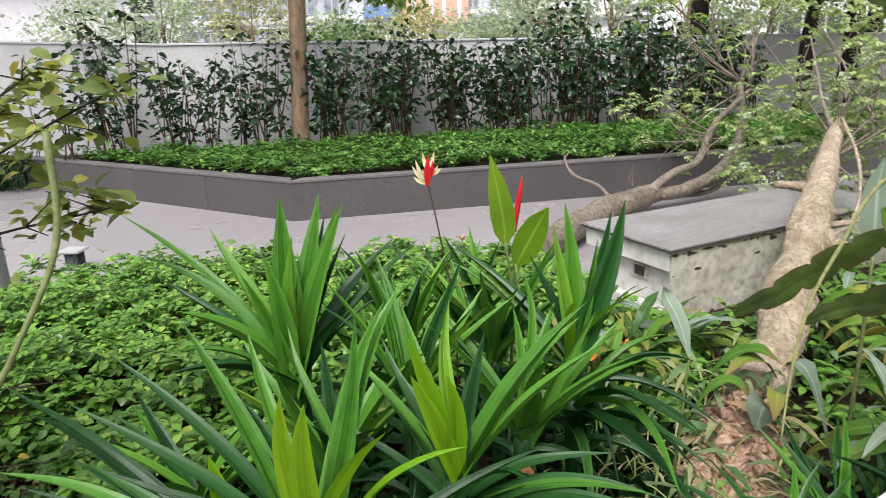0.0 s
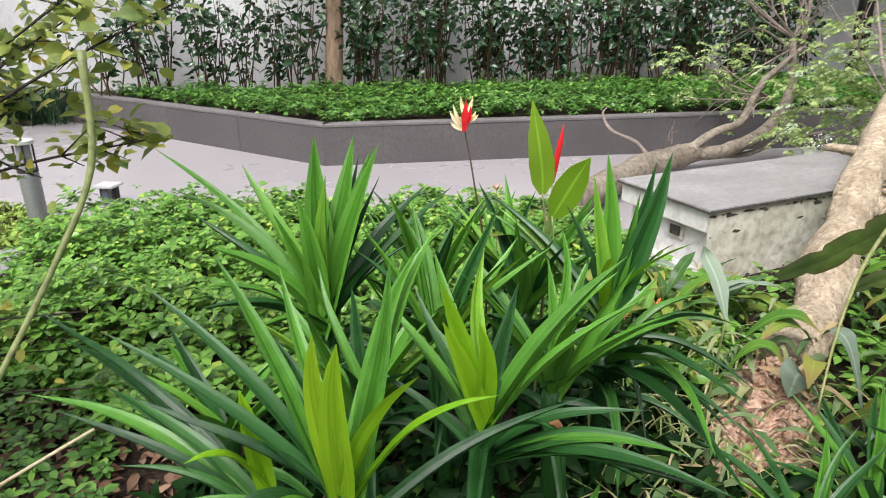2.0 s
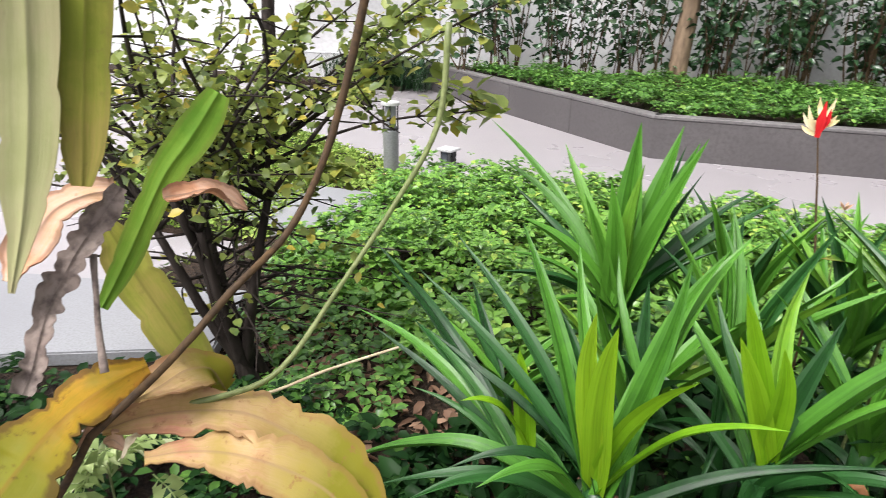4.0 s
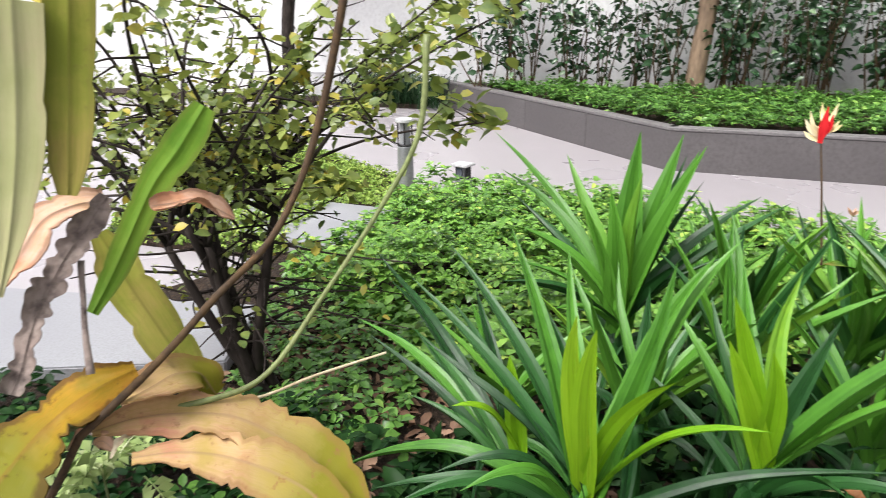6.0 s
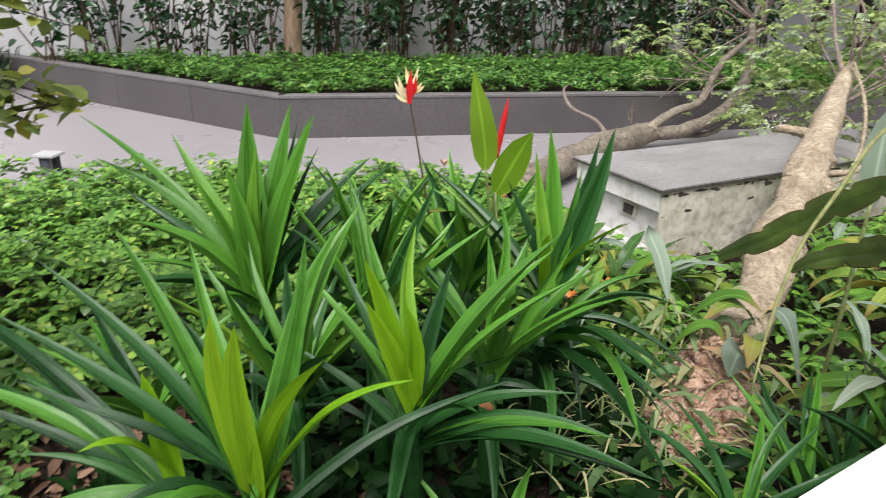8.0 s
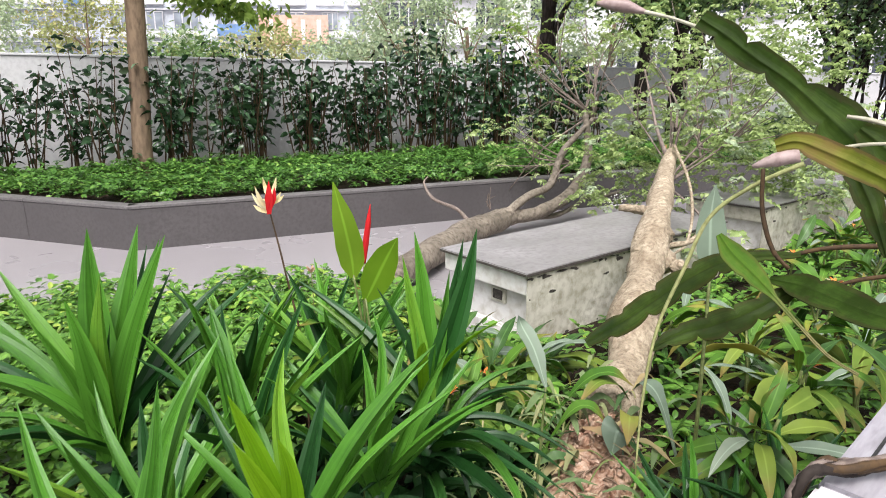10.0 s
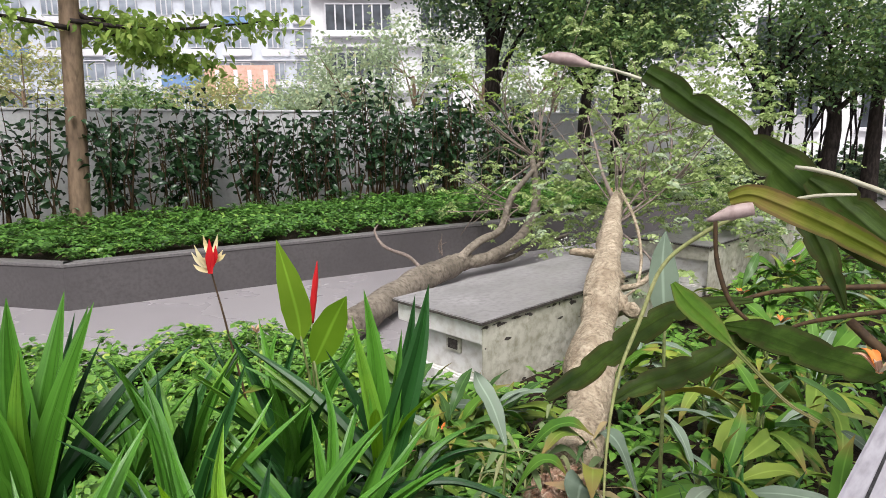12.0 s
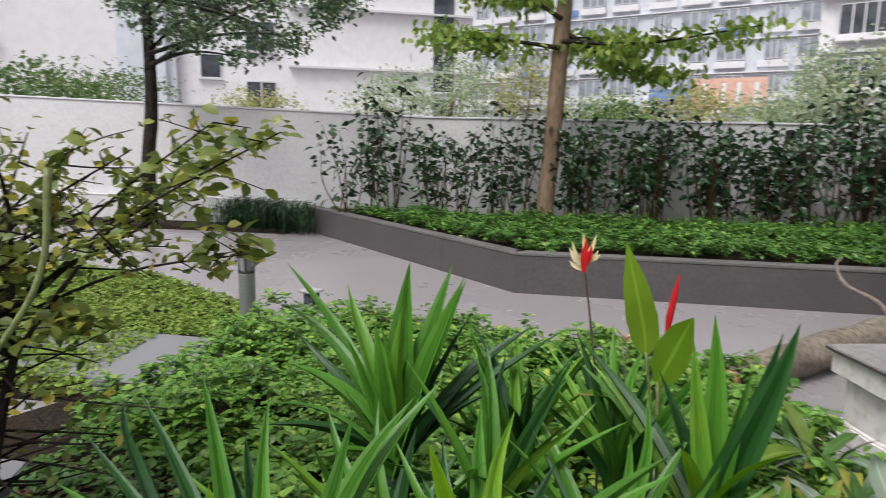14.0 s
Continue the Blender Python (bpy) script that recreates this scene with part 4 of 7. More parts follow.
for row, back in ((0, -1.0), (1, -0.6)):
    for i in range(30 if row == 0 else 13):
        x = -5.5 + 0.37 * i + rng.normal(0, 0.1) if row == 0 else -1.9 + 0.52 * i + rng.normal(0, 0.12)
        p = wall_point(x, back + rng.normal(0, 0.09))
        grow = rng.uniform(0.9, 1.18) + (0.16 if x > 0.6 else 0.0)
        m = pose(p.x, p.y, 0.40, 0, 0, rng.uniform(0, 360)) @ Matrix.Scale(grow, 4)
        src = kinds[k % 5]
        if k < 5:
            src.matrix_basis = m
        else:
            c = copy_thing(kinds[int(rng.integers(0, 5))], Matrix())
            c.matrix_basis = m
        k += 1

# ---- ground cover ----
PLANTER_GREEN = [(CORNER.x + 0.02, CORNER.y + 0.2), (RIGHT_END.x - 0.5, RIGHT_END.y + 0.1), (RIGHT_END.x - 0.5, 12.6), tuple(wall_point(3.5, -0.9)), tuple(wall_point(-2, -1.2)), tuple(wall_point(-5.5, -0.85)), (-6.0, 9.98), (-5.2, 9.5)]
cover("planter_ground_cover", PLANTER_GREEN, 40000, 0.40, 0.22, 0.068, M_COVER_FAR, "low bright green ground cover filling the planter", sprig=5, lump=2.0)
NEAR_GREEN = [(-2.4, 2.9), (-2.5, 3.5), (-2.75, 4.75), (-2.45, 5.28), (0.0, 5.5), (0.85, 5.45), (1.1, 4.6), (1.35, 4.0), (0.9, 3.4), (0.2, 3.0), (-0.4, 2.6), (-0.8, 2.4), (-1.15, 2.5), (-1.3, 2.75)]
cover("bed_ground_cover", NEAR_GREEN, 36000, 0.05, 0.30, 0.054, M_COVER, "low bright green leafy ground cover in the bed", sprig=6, lump=2.0)
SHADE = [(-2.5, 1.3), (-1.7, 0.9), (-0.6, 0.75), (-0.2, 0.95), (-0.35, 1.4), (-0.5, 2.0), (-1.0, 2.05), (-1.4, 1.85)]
cover("bed_ground_cover", SHADE, 3000, 0.05, 0.18, 0.055, M_SHADE, "leafy undergrowth by the rail, coloured dark for the shade there", lump=2.5, sprig=5)
# Added fill under the pandans; its near-black leaves carry the shade.
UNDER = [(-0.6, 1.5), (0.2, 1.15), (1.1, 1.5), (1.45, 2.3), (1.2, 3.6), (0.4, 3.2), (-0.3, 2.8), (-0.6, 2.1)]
cover("bed_ground_cover", UNDER, 3200, 0.05, 0.16, 0.085, M_SHADE, "strap-leaved undergrowth below the pandans, coloured near black for shade", T_LONG, lump=2.5)
SIDE = [(-1.5, 1.75), (-1.0, 1.9), (-0.75, 2.2), (-1.2, 2.75), (-1.5, 2.9), (-2.4, 2.95), (-2.1, 2.55)]
cover("bed_ground_cover", SIDE, 2000, 0.05, 0.12, 0.045, M_COVER_FAR, "patchy green seedlings around the shrub", lump=3.0, sprig=5)
GAP = [(0.85, 3.35), (1.3, 4.05), (1.62, 4.2), (1.75, 3.75), (1.5, 3.4), (1.3, 2.95), (1.0, 2.9)]
cover("bed_ground_cover", GAP, 2400, 0.05, 0.22, 0.066, M_COVER, "bright green seedlings beside the bench", lump=3.0, sprig=6)
litter = scatter([(-2.1, 2.55), (-1.5, 1.7), (-0.9, 1.5), (-0.2, 1.5), (0.3, 2.2), (-0.3, 2.6), (-1.0, 2.7), (-1.6, 2.9)], 900)
lit = Geo().leaves(T_OVAL, np.column_stack([litter, 0.055 + 0.03 * rng.random(900)]), random_dirs(900, 0.15), unit(np.array([0, 0, 1.0]) + 0.3 * rng.standard_normal((900, 3))), rng.uniform(0.04, 0.1, 900), rng.uniform(0.02, 0.045, 900))
tagged(part("leaf_litter", lit, M_DEAD_BROWN), "fallen brown leaves on wet soil", "leaf litter", kind="stuff")
LAWN = [(-2.7, 3.2), (-3.0, 3.4), (-3.4, 4.3), (-2.75, 4.5), (-2.85, 5.0), (-3.6, 5.4), (-5.4, 5.9), (-7.0, 5.7), (-6.0, 4.2), (-4.2, 2.7)]
tagged(part("lawn_soil", prism("lawn_soil", LAWN, -0.02, 0.03, M_SOIL), None), "soil under the yellowish lawn", "soil", kind="structure")
cover("lawn", LAWN, 16000, 0.03, 0.07, 0.04, M_LAWN, "short yellow-green lawn cover around the bollard")
RIGHT_GREEN = [(1.7, 4.1), (1.35, 3.0), (1.2, 1.9), (3.5, 2.4), (8.5, 3.0), (8.8, 8.0), (5.0, 6.1), (2.6, 4.6)]
cover("bed_ground_cover", RIGHT_GREEN, 15000, 0.05, 0.18, 0.066, M_COVER, sprig=5, label="mixed green ground cover beside the bench")

FIG_BED = [(9.0, 13.2), (10.0, 12.9), (12.6, 11.6), (16.0, 10.0), (17.5, 12.0), (13.0, 15.0), (9.5, 15.5)]
cover("fig_undergrowth", FIG_BED, 9000, 0.0, 1.0, 0.14, M_TREE_DARK, "dark bushes under the fig trees", lump=0.9)

# ---- bench, lamps ----
BX, BY = Vector((0.854, 0.519)), Vector((-0.49, 0.872))
BASE = Matrix(((BX.x, BY.x, 0, 1.648), (BX.y, BY.y, 0, 4.246), (0, 0, 1, 0), (0, 0, 0, 1)))


def bench(name, x0, length, width, top, label, end_detail):
    b = thing(name, label, "bench", "concrete benches")
    b.matrix_basis = BASE @ Matrix.Translation((x0, 0, 0))
    part("seat_slab", box_mesh("seat_slab", -0.025, -0.025, top - 0.022, length + 0.025, width + 0.025, top, M_BENCH_TOP, 0.006, 8, 0.006), None, b, "worn grey cement top")
    part("upper_body", box_mesh("upper_body", 0, 0.0, top - 0.15, length, width, top - 0.0235, M_BENCH_WHITE if end_detail else M_BENCH, 0.006, 8, 0.005), None, b, "white painted band with chipped edge")
    part("lower_body", box_mesh("lower_body", 0.06, 0.004, 0.12, length - 0.02, width - 0.05, top - 0.151, M_BENCH_WHITE, 0.006, 8, 0.006), None, b)
    part("front_face", box_mesh("front_face", 0.0, -0.012, 0.04, length, -0.001, top - 0.024, M_BENCH, 0.003, 10, 0.003), None, b, "stained cream front with peeled paint")
    part("plinth", box_mesh("plinth", 0.03, 0.05, 0.0, length * 0.07, width - 0.03, 0.119, M_BENCH_WHITE, 0.012, 6, 0.016), None, b, "crumbling white plinth")
    # Set-back broken plinth; its dark colour also carries the shadow gap.
    part("plinth", box_mesh("plinth", length * 0.071, 0.12, 0.0, length, width - 0.03, 0.119, M_PEEL_SHADE, 0.01, 6, 0.02), None, b, "broken plinth, its dark colour also the shadow gap below the front")
    part("worn_edge", box_mesh("worn_edge", -0.027, -0.029, top - 0.021, length + 0.02, -0.0255, top - 0.004, M_PEEL_SHADE, 0.0, 14, 0.002), None, b, "black worn edge of the top")
    part("worn_edge", box_mesh("worn_edge", -0.029, -0.02, top - 0.021, -0.0255, width + 0.02, top - 0.006, M_PEEL_SHADE, 0.0, 8, 0.002), None, b, "black worn edge of the top")
    if end_detail:
        part("vent_frame", box_mesh("vent_frame", 0.045, 0.22, 0.255, 0.064, 0.35, 0.355, M_BENCH, 0.004), None, b)
        # No opening here: a dark block gives the vent's shaded inside.
        part("vent", box_mesh("vent", 0.038, 0.245, 0.275, 0.0655, 0.33, 0.338, M_PEEL_SHADE, 0.003), None, b, "square vent hole, a dark block standing in for its shaded inside")
    # peeled patches: thin flakes of bare plaster standing 3 mm proud of the face
    r = np.random.default_rng(5)
    for i in range(58 if end_detail else 20):
        u, w, h = r.uniform(0, length * 0.9), r.uniform(0.006, 0.05), r.uniform(0.003, 0.016)
        z = top - 0.03 - h - (r.exponential(0.012) if i % 5 else r.uniform(0.08, 0.18) if i % 2 else top - 0.1)
        k = 9
        ang = np.linspace(0, 2 * np.pi, k, endpoint=False)
        rad = r.uniform(0.5, 1.1, k)
        v = [(u + w * rad[j] * math.cos(ang[j]), -0.0145, z + h * rad[j] * math.sin(ang[j])) for j in range(k)]
        v += [(a, -0.0115, c) for a, _, c in v]
        f = [tuple(range(k))] + [(j, k + j, k + (j + 1) % k, (j + 1) % k) for j in range(k)]
        part("peeled_patch", Geo().put(v, f), M_PEEL_SHADE, b, flat=True)
    return b


bench("concrete_bench", 0.0, 2.35, 0.77, 0.526, "weathered white concrete bench with grey cement top", True)
bench("concrete_bench", 3.2, 2.3, 0.77, 0.526, "weathered white concrete bench behind the fallen trunk", False)

bollard = thing("bollard_light", "grey metal bollard light with pale flat cap, on the lawn edge", "bollard light", at=(-3.2, 5.07, 0))
part("post", lathe("post", [(0.072, 0.0), (0.072, 0.43), (0.068, 0.44)], M_METAL), None, bollard)
part("ring", lathe("ring", [(0.074, 0.441), (0.074, 0.452), (0.07, 0.456)], M_BLACK), None, bollard)
part("diffuser", lathe("diffuser", [(0.05, 0.457), (0.05, 0.654)], M_SLAB), None, bollard, "pale grey glass diffuser")
for q in range(4):
    ax, ay = 0.064 * math.cos(0.6 + q * 1.571), 0.064 * math.sin(0.6 + q * 1.571)
    part("strut", box_mesh("strut", ax - 0.005, ay - 0.005, 0.457, ax + 0.005, ay + 0.005, 0.654, M_BLACK), None, bollard)
part("cap", lathe("cap", [(0.078, 0.655), (0.082, 0.66), (0.082, 0.682), (0.07, 0.69)], M_METAL_TOP), None, bollard, "pale metal cap")
part("base_plate", lathe("base_plate", [(0.11, 0.0), (0.11, 0.04), (0.10, 0.045)], M_CLAY), None, bollard)

spot = thing("garden_spotlight", "small square grey garden spotlight at the path edge", "spotlight", at=(-3.0, 5.72, 0))
part("base", box_mesh("base", -0.085, -0.075, 0.0, 0.085, 0.075, 0.03, M_METAL, 0.006), None, spot)
for sx in (-0.062, 0.062):
    part("bracket", box_mesh("bracket", sx - 0.014, -0.03, 0.031, sx + 0.014, 0.03, 0.155, M_BLACK, 0.004), None, spot)
part("body", box_mesh("body", -0.042, -0.06, 0.045, 0.042, 0.06, 0.15, M_METAL, 0.01), None, spot)
part("lens", box_mesh("lens", -0.034, -0.07, 0.06, 0.034, -0.0605, 0.14, M_GLASS, 0.004), None, spot, "dark glass lens")
part("cap", box_mesh("cap", -0.095, -0.1, 0.156, 0.095, 0.085, 0.178, M_METAL_TOP, 0.006), None, spot, "pale metal cap")

# white rail of the gallery where the camera stands
rail = thing("railing", "white painted gallery rail with a dark gap below", "railing", kind="structure")


def along_rail(name, u0, u1, n0, n1, z0, z1, mat):
    me = box_mesh(name, u0, n0, z0, u1, n1, z1, mat, 0.006 if z1 - z0 > 0.01 else 0.0)
    ob = part(name, me, None, rail)
    ob.matrix_basis = Matrix(((RAIL_DIR.x, RAIL_N.x, 0, RAIL_0.x), (RAIL_DIR.y, RAIL_N.y, 0, RAIL_0.y), (0, 0, 1, 0), (0, 0, 0, 1)))


along_rail("top_rail", -4.0, 0.47, 0.0, 0.09, 1.1, 1.15, M_TRIM)
along_rail("top_rail", 0.472, 6.0, 0.0, 0.09, 1.1, 1.149, M_RAIL)
along_rail("joint", 0.56, 6.0, 0.030, 0.034, 1.148, 1.1515, M_BLACK)
along_rail("lower_rail", -4.0, 6.0, 0.01, 0.05, 0.1, 0.15, M_TRIM)
for i in range(9):
    along_rail("rail_post", -4.0 + 1.25 * i, -3.95 + 1.25 * i, 0.012, 0.048, 0.0, 1.099, M_TRIM)

bundle = thing("dry_stem_bundle", "bundle of dry grey-brown stems draped over the white rail", "dry stems", at=(1.13, 1.30, 1.15))
rb = np.random.default_rng(91)
for i in range(9):
    run = []
    for u, n, z in ((0.43, -0.03, 1.06), (0.445, -0.02, 1.13), (0.465, 0.0, 1.166), (0.50, 0.03, 1.172), (0.56, 0.07, 1.174), (0.64, 0.12, 1.165)):
        q = RAIL_0 + RAIL_DIR * (u + rb.normal(0, 0.008)) + RAIL_N * (n + rb.normal(0, 0.002))
        run.append((q.x, q.y, z + rb.uniform(-0.004, 0.010)))
    world_part("stem", Geo().tube(run, [0.004, 0.006, 0.007, 0.006, 0.006, 0.004], 6, 0.12, i), (M_DRY, M_BARK_DARK, M_BROWN_STEM)[i % 3], bundle)

# ---- fallen trees ----
def twigs(parent, start, way, n, length, r0, seed, mat, spread=0.6, forks=2):
    """Bare, crooked twigs that fork."""
    r = np.random.default_rng(seed)
    ends = []
    for i in range(n):
        d = unit(np.asarray(way, float) + spread * r.standard_normal(3))
        ln = length * r.uniform(0.5, 1.1)
        a = np.asarray(start, float)
        b = a + d * ln * 0.5 + r.normal(0, 0.06 * ln, 3)
        c = a + d * ln + r.normal(0, 0.12 * ln, 3)
        c[2] = max(c[2], 0.1)
        world_part("twig", Geo().tube([a, b, c], [r0, r0 * 0.7, r0 * 0.35], 5, 0.08, seed + i), mat, parent)
        ends.append(c)
        for _ in range(forks):
            e = b + unit(d + 0.9 * r.standard_normal(3)) * ln * r.uniform(0.25, 0.55)
            e[2] = max(e[2], 0.1)
            world_part("twig", Geo().tube([b, (b + e) / 2 + r.normal(0, 0.012 * ln, 3), e], [r0 * 0.55, r0 * 0.4, r0 * 0.2], 5, 0.08, seed + i + 50), mat, parent)
            ends.append(e)
    return ends


fallen = thing("fallen_tree", "fallen pale-barked tree leaning over the concrete bench, clay on its root", "fallen tree", at=(1.3, 2.45, 0.1))
LOG1 = [(1.67, 3.08, 0.17), (1.745, 3.165, 0.22), (1.93, 3.41, 0.3), (2.11, 3.75, 0.42), (2.32, 4.08, 0.53), (2.53, 4.42, 0.69), (2.73, 4.74, 0.81), (3.0, 5.2, 0.95), (3.25, 5.6, 1.06)]
LOG1_TOP = [(3.19, 5.55, 1.05), (3.19, 5.75, 1.25), (3.22, 5.95, 1.47), (3.21, 6.10, 1.74)]
world_part("trunk", Geo().tube(LOG1, [0.095, 0.135, 0.128, 0.112, 0.096, 0.118, 0.134, 0.112, 0.094, 0.108, 0.118, 0.1, 0.082, 0.088, 0.074, 0.066, 0.058, 0.05], 24, 0.06, 9), M_BARK_PALE, fallen)
world_part("branch", Geo().tube(LOG1_TOP, [0.02, 0.014, 0.011, 0.006], 10, 0.08, 4), M_TWIG, fallen)
mx, my = np.meshgrid(np.linspace(-0.5, 0.5, 34), np.linspace(-0.68, 0.62, 42))
hills = np.clip(1 - (mx / 0.2) ** 2 - (my / 0.64) ** 2, 0, 1) ** 0.7
rise = hills * (0.16 + 0.14 * my + 0.08 * np.array([noise.noise((x * 9, y * 9, 2.0)) for x, y in zip(mx.ravel(), my.ravel())]).reshape(mx.shape) + 0.05 * rng.random(mx.shape))
turn_m = radians(-32)
gx, gy = 1.46 + mx * math.cos(turn_m) - my * math.sin(turn_m), 2.72 + mx * math.sin(turn_m) + my * math.cos(turn_m)
gv = np.stack([gx, gy, 0.035 + rise], 2).reshape(-1, 3)
gf = [(j * 34 + i, j * 34 + i + 1, (j + 1) * 34 + i + 1, (j + 1) * 34 + i) for j in range(41) for i in range(33)]
world_part("clay_mound", Geo().put(gv, gf), M_CLAY, fallen, "crumbled red clay heap around the root")
tops = gv[(rise > 0.03).ravel()]
for i in range(240):
    w = rng.uniform(0.006, 0.026) if i % 9 else rng.uniform(0.03, 0.045)
    c = tops[int(rng.integers(0, len(tops)))] + (0, 0, w * 0.3)
    d = unit(rng.standard_normal(3)) * w * 0.7
    world_part("clay_clod", Geo().tube([c - d, c, c + d], [w * 0.45, w, w * 0.5], 6, 0.35, i), M_CLAY, fallen)
for i in range(34):
    c = tops[int(rng.integers(0, len(tops)))]
    az, ln = rng.uniform(0, 2 * np.pi), rng.uniform(0.08, 0.3)
    d = np.array([math.cos(az), math.sin(az), 0]) * ln
    world_part("root", Geo().tube([c - d * 0.5, c + (0, 0, rng.uniform(0.0, 0.04)), c + d * 0.5 - (0, 0, 0.03)], [0.003, 0.005, 0.002], 5, 0.1, i), M_STRAW if i % 2 else M_BARK, fallen)
for i in range(9):
    a = np.array([1.45, 2.85, 0.1])
    e = a + (rng.uniform(-0.5, 0.1), rng.uniform(-0.55, 0.0), rng.uniform(-0.04, 0.12))
    e[2] = max(e[2], 0.05)
    world_part("root", Geo().tube([a, (a + e) / 2 + rng.normal(0, 0.05, 3), e], [0.028, 0.018, 0.006], 7, 0.12, i), M_BARK, fallen)
for i, (q, w) in enumerate([((2.24, 3.90, 0.50), 0.05), ((2.62, 4.42, 0.68), 0.05), ((2.47, 4.40, 0.70), 0.03), ((2.80, 4.86, 0.84), 0.05), ((2.02, 3.66, 0.47), 0.04), ((2.68, 4.78, 0.83), 0.03), ((2.33, 4.2, 0.64), 0.035), ((2.49, 4.22, 0.57), 0.085), ((2.56, 4.12, 0.55), 0.05)]):
    q = np.array(q)
    d = unit(rng.normal(0, 1, 3)) * w
    world_part("knot", Geo().tube([q - d, q - d * 0.3, q + d * 0.4, q + d], [w * 0.5, w, w * 0.95, w * 0.4], 10, 0.12, i), M_BARK_PALE, fallen)
for i, (pts, w) in enumerate([([(3.219, 5.5, 1.142), (3.139, 5.1, 0.921), (3.017, 4.8, 0.721), (2.874, 4.6, 0.568), (2.668, 4.4, 0.551)], 0.013), ([(2.721, 4.68, 0.81), (2.688, 4.5, 0.7), (2.64, 4.36, 0.6)], 0.009), ([(2.60, 4.36, 0.62), (2.72, 4.30, 0.66), (2.82, 4.32, 0.74)], 0.02), ([(2.62, 4.62, 0.79), (2.53, 4.69, 0.80), (2.44, 4.75, 0.80)], 0.036)]):
    world_part("branch", Geo().tube(pts, [w, w * 0.9, w * 0.8, w * 0.6], 8, 0.1, i), M_BARK_PALE, fallen)
for i in range(5):
    a = np.array(LOG1[-1]) + rng.normal(0, 0.018, 3)
    world_part("splinter", Geo().tube([a - (0.03, 0.05, 0.02), a + (0.04, 0.08, 0.02 + 0.02 * i)], [0.014, 0.003], 6, 0.2, i), M_CUT if i < 2 else M_BARK_PALE, fallen, "splintered wood")
ends = twigs(fallen, (3.44, 5.95, 0.9), (0.7, 0.7, 0.2), 3, 1.5, 0.013, 31, M_TWIG, 0.8, 3)
ends += twigs(fallen, (3.2, 5.55, 0.82), (0.7, 0.4, 0.35), 5, 1.5, 0.012, 33, M_TWIG, 0.6, 3)
twigs(fallen, (3.44, 5.95, 0.9), (-0.2, 0.7, 0.9), 2, 1.3, 0.009, 35, M_TWIG, 0.5, 3)
ends = np.array(ends)
def feathers(parent, spots, n, length, leaflet, mat, seed, droop=0.35, name="leaf_sprays", jitter=0.16):
    """Compound leaves: a thin arching rib with paired leaflets."""
    r = np.random.default_rng(seed)
    g = Geo()
    spots = np.asarray(spots, float)
    for i in range(n):
        a = spots[int(r.integers(0, len(spots)))] + r.normal(0, jitter, 3)
        az = r.uniform(0, 2 * np.pi)
        ln = length * r.uniform(0.6, 1.25)
        d = np.array([math.cos(az), math.sin(az), r.uniform(-0.3, 0.5)])
        b, c = a + d * ln * 0.5, a + d * ln + (0, 0, -droop * ln)
        rib = smooth([a, b, c], 5)
        k = 9
        u = np.linspace(0.15, 1, k)
        q = np.stack([np.interp(u, np.linspace(0, 1, len(rib)), rib[:, j]) for j in range(3)], 1)
        along = unit(c - a)
        side = unit(np.cross(along, (0, 0, 1)) + r.normal(0, 0.15, 3))
        for sg in (-1, 1):
            dirs = unit(side * sg + along * 0.5 + r.normal(0, 0.2, (k, 3)) + (0, 0, -0.15))
            s = leaflet * r.uniform(0.75, 1.2, k) * np.interp(u, [0, 0.5, 1], [0.8, 1.1, 0.6])
            g.leaves(T_SMALL, q, dirs, unit(np.array([0, 0, 1.0]) + 0.6 * r.standard_normal((k, 3))), s, s * 0.6)
        g.ribbon([a, b, c], [0.003, 0.002, 0.001], (0, 0, 1), 0.3)
    return world_part(name, g, mat, parent)


cl = np.concatenate([ends, ball_clumps((4.7, 6.7, 1.25), (1.15, 0.75, 0.75), 60, 8), ball_clumps((3.5, 7.0, 0.8), (0.5, 0.5, 0.4), 22, 9), ball_clumps((5.4, 6.5, 1.0), (0.9, 0.6, 0.6), 26, 10)])
high = ball_clumps((4.2, 7.0, 2.05), (1.3, 0.7, 0.5), 22, 18)
feathers(fallen, cl, 700, 0.22, 0.056, M_FALLEN, 71)
feathers(fallen, cl, 220, 0.2, 0.052, M_TREE_PALE, 72)
feathers(fallen, high, 260, 0.22, 0.055, M_FALLEN, 73, jitter=0.25)
for i, e in enumerate(high[::2]):
    f0 = np.array(LOG1[-1]) + (np.array((4.9, 7.0, 1.0)) - np.array(LOG1[-1])) * rng.random() + rng.normal(0, 0.12, 3)
    m0 = (f0 + e) / 2 + rng.normal(0, 0.14, 3)
    world_part("twig", Geo().tube([f0, (f0 + m0) / 2 + rng.normal(0, 0.07, 3), m0, (m0 + e) / 2 + rng.normal(0, 0.08, 3), e], [0.012, 0.009, 0.006, 0.003], 5, 0.1, i), M_TWIG, fallen)

straw = Geo()
for i in range(280):
    u = rng.random()
    c = np.array([1.05, 2.2]) * (1 - u) + np.array([1.6, 3.9]) * u + rng.normal(0, (0.24, 0.16))
    az, ln = rng.uniform(0, 2 * np.pi), rng.uniform(0.12, 0.36)
    dx, dy = math.cos(az), math.sin(az)
    z0 = rng.uniform(0.05, 0.12)
    straw.ribbon([(c[0], c[1], z0), (c[0] + dx * ln * 0.4, c[1] + dy * ln * 0.4, z0 + ln * rng.uniform(0.2, 0.6)), (c[0] + dx * ln, c[1] + dy * ln, z0 + ln * rng.uniform(-0.05, 0.45))], [0.006, 0.009, 0.001], (0, 0, 1), 0.3)
strewn = Geo()
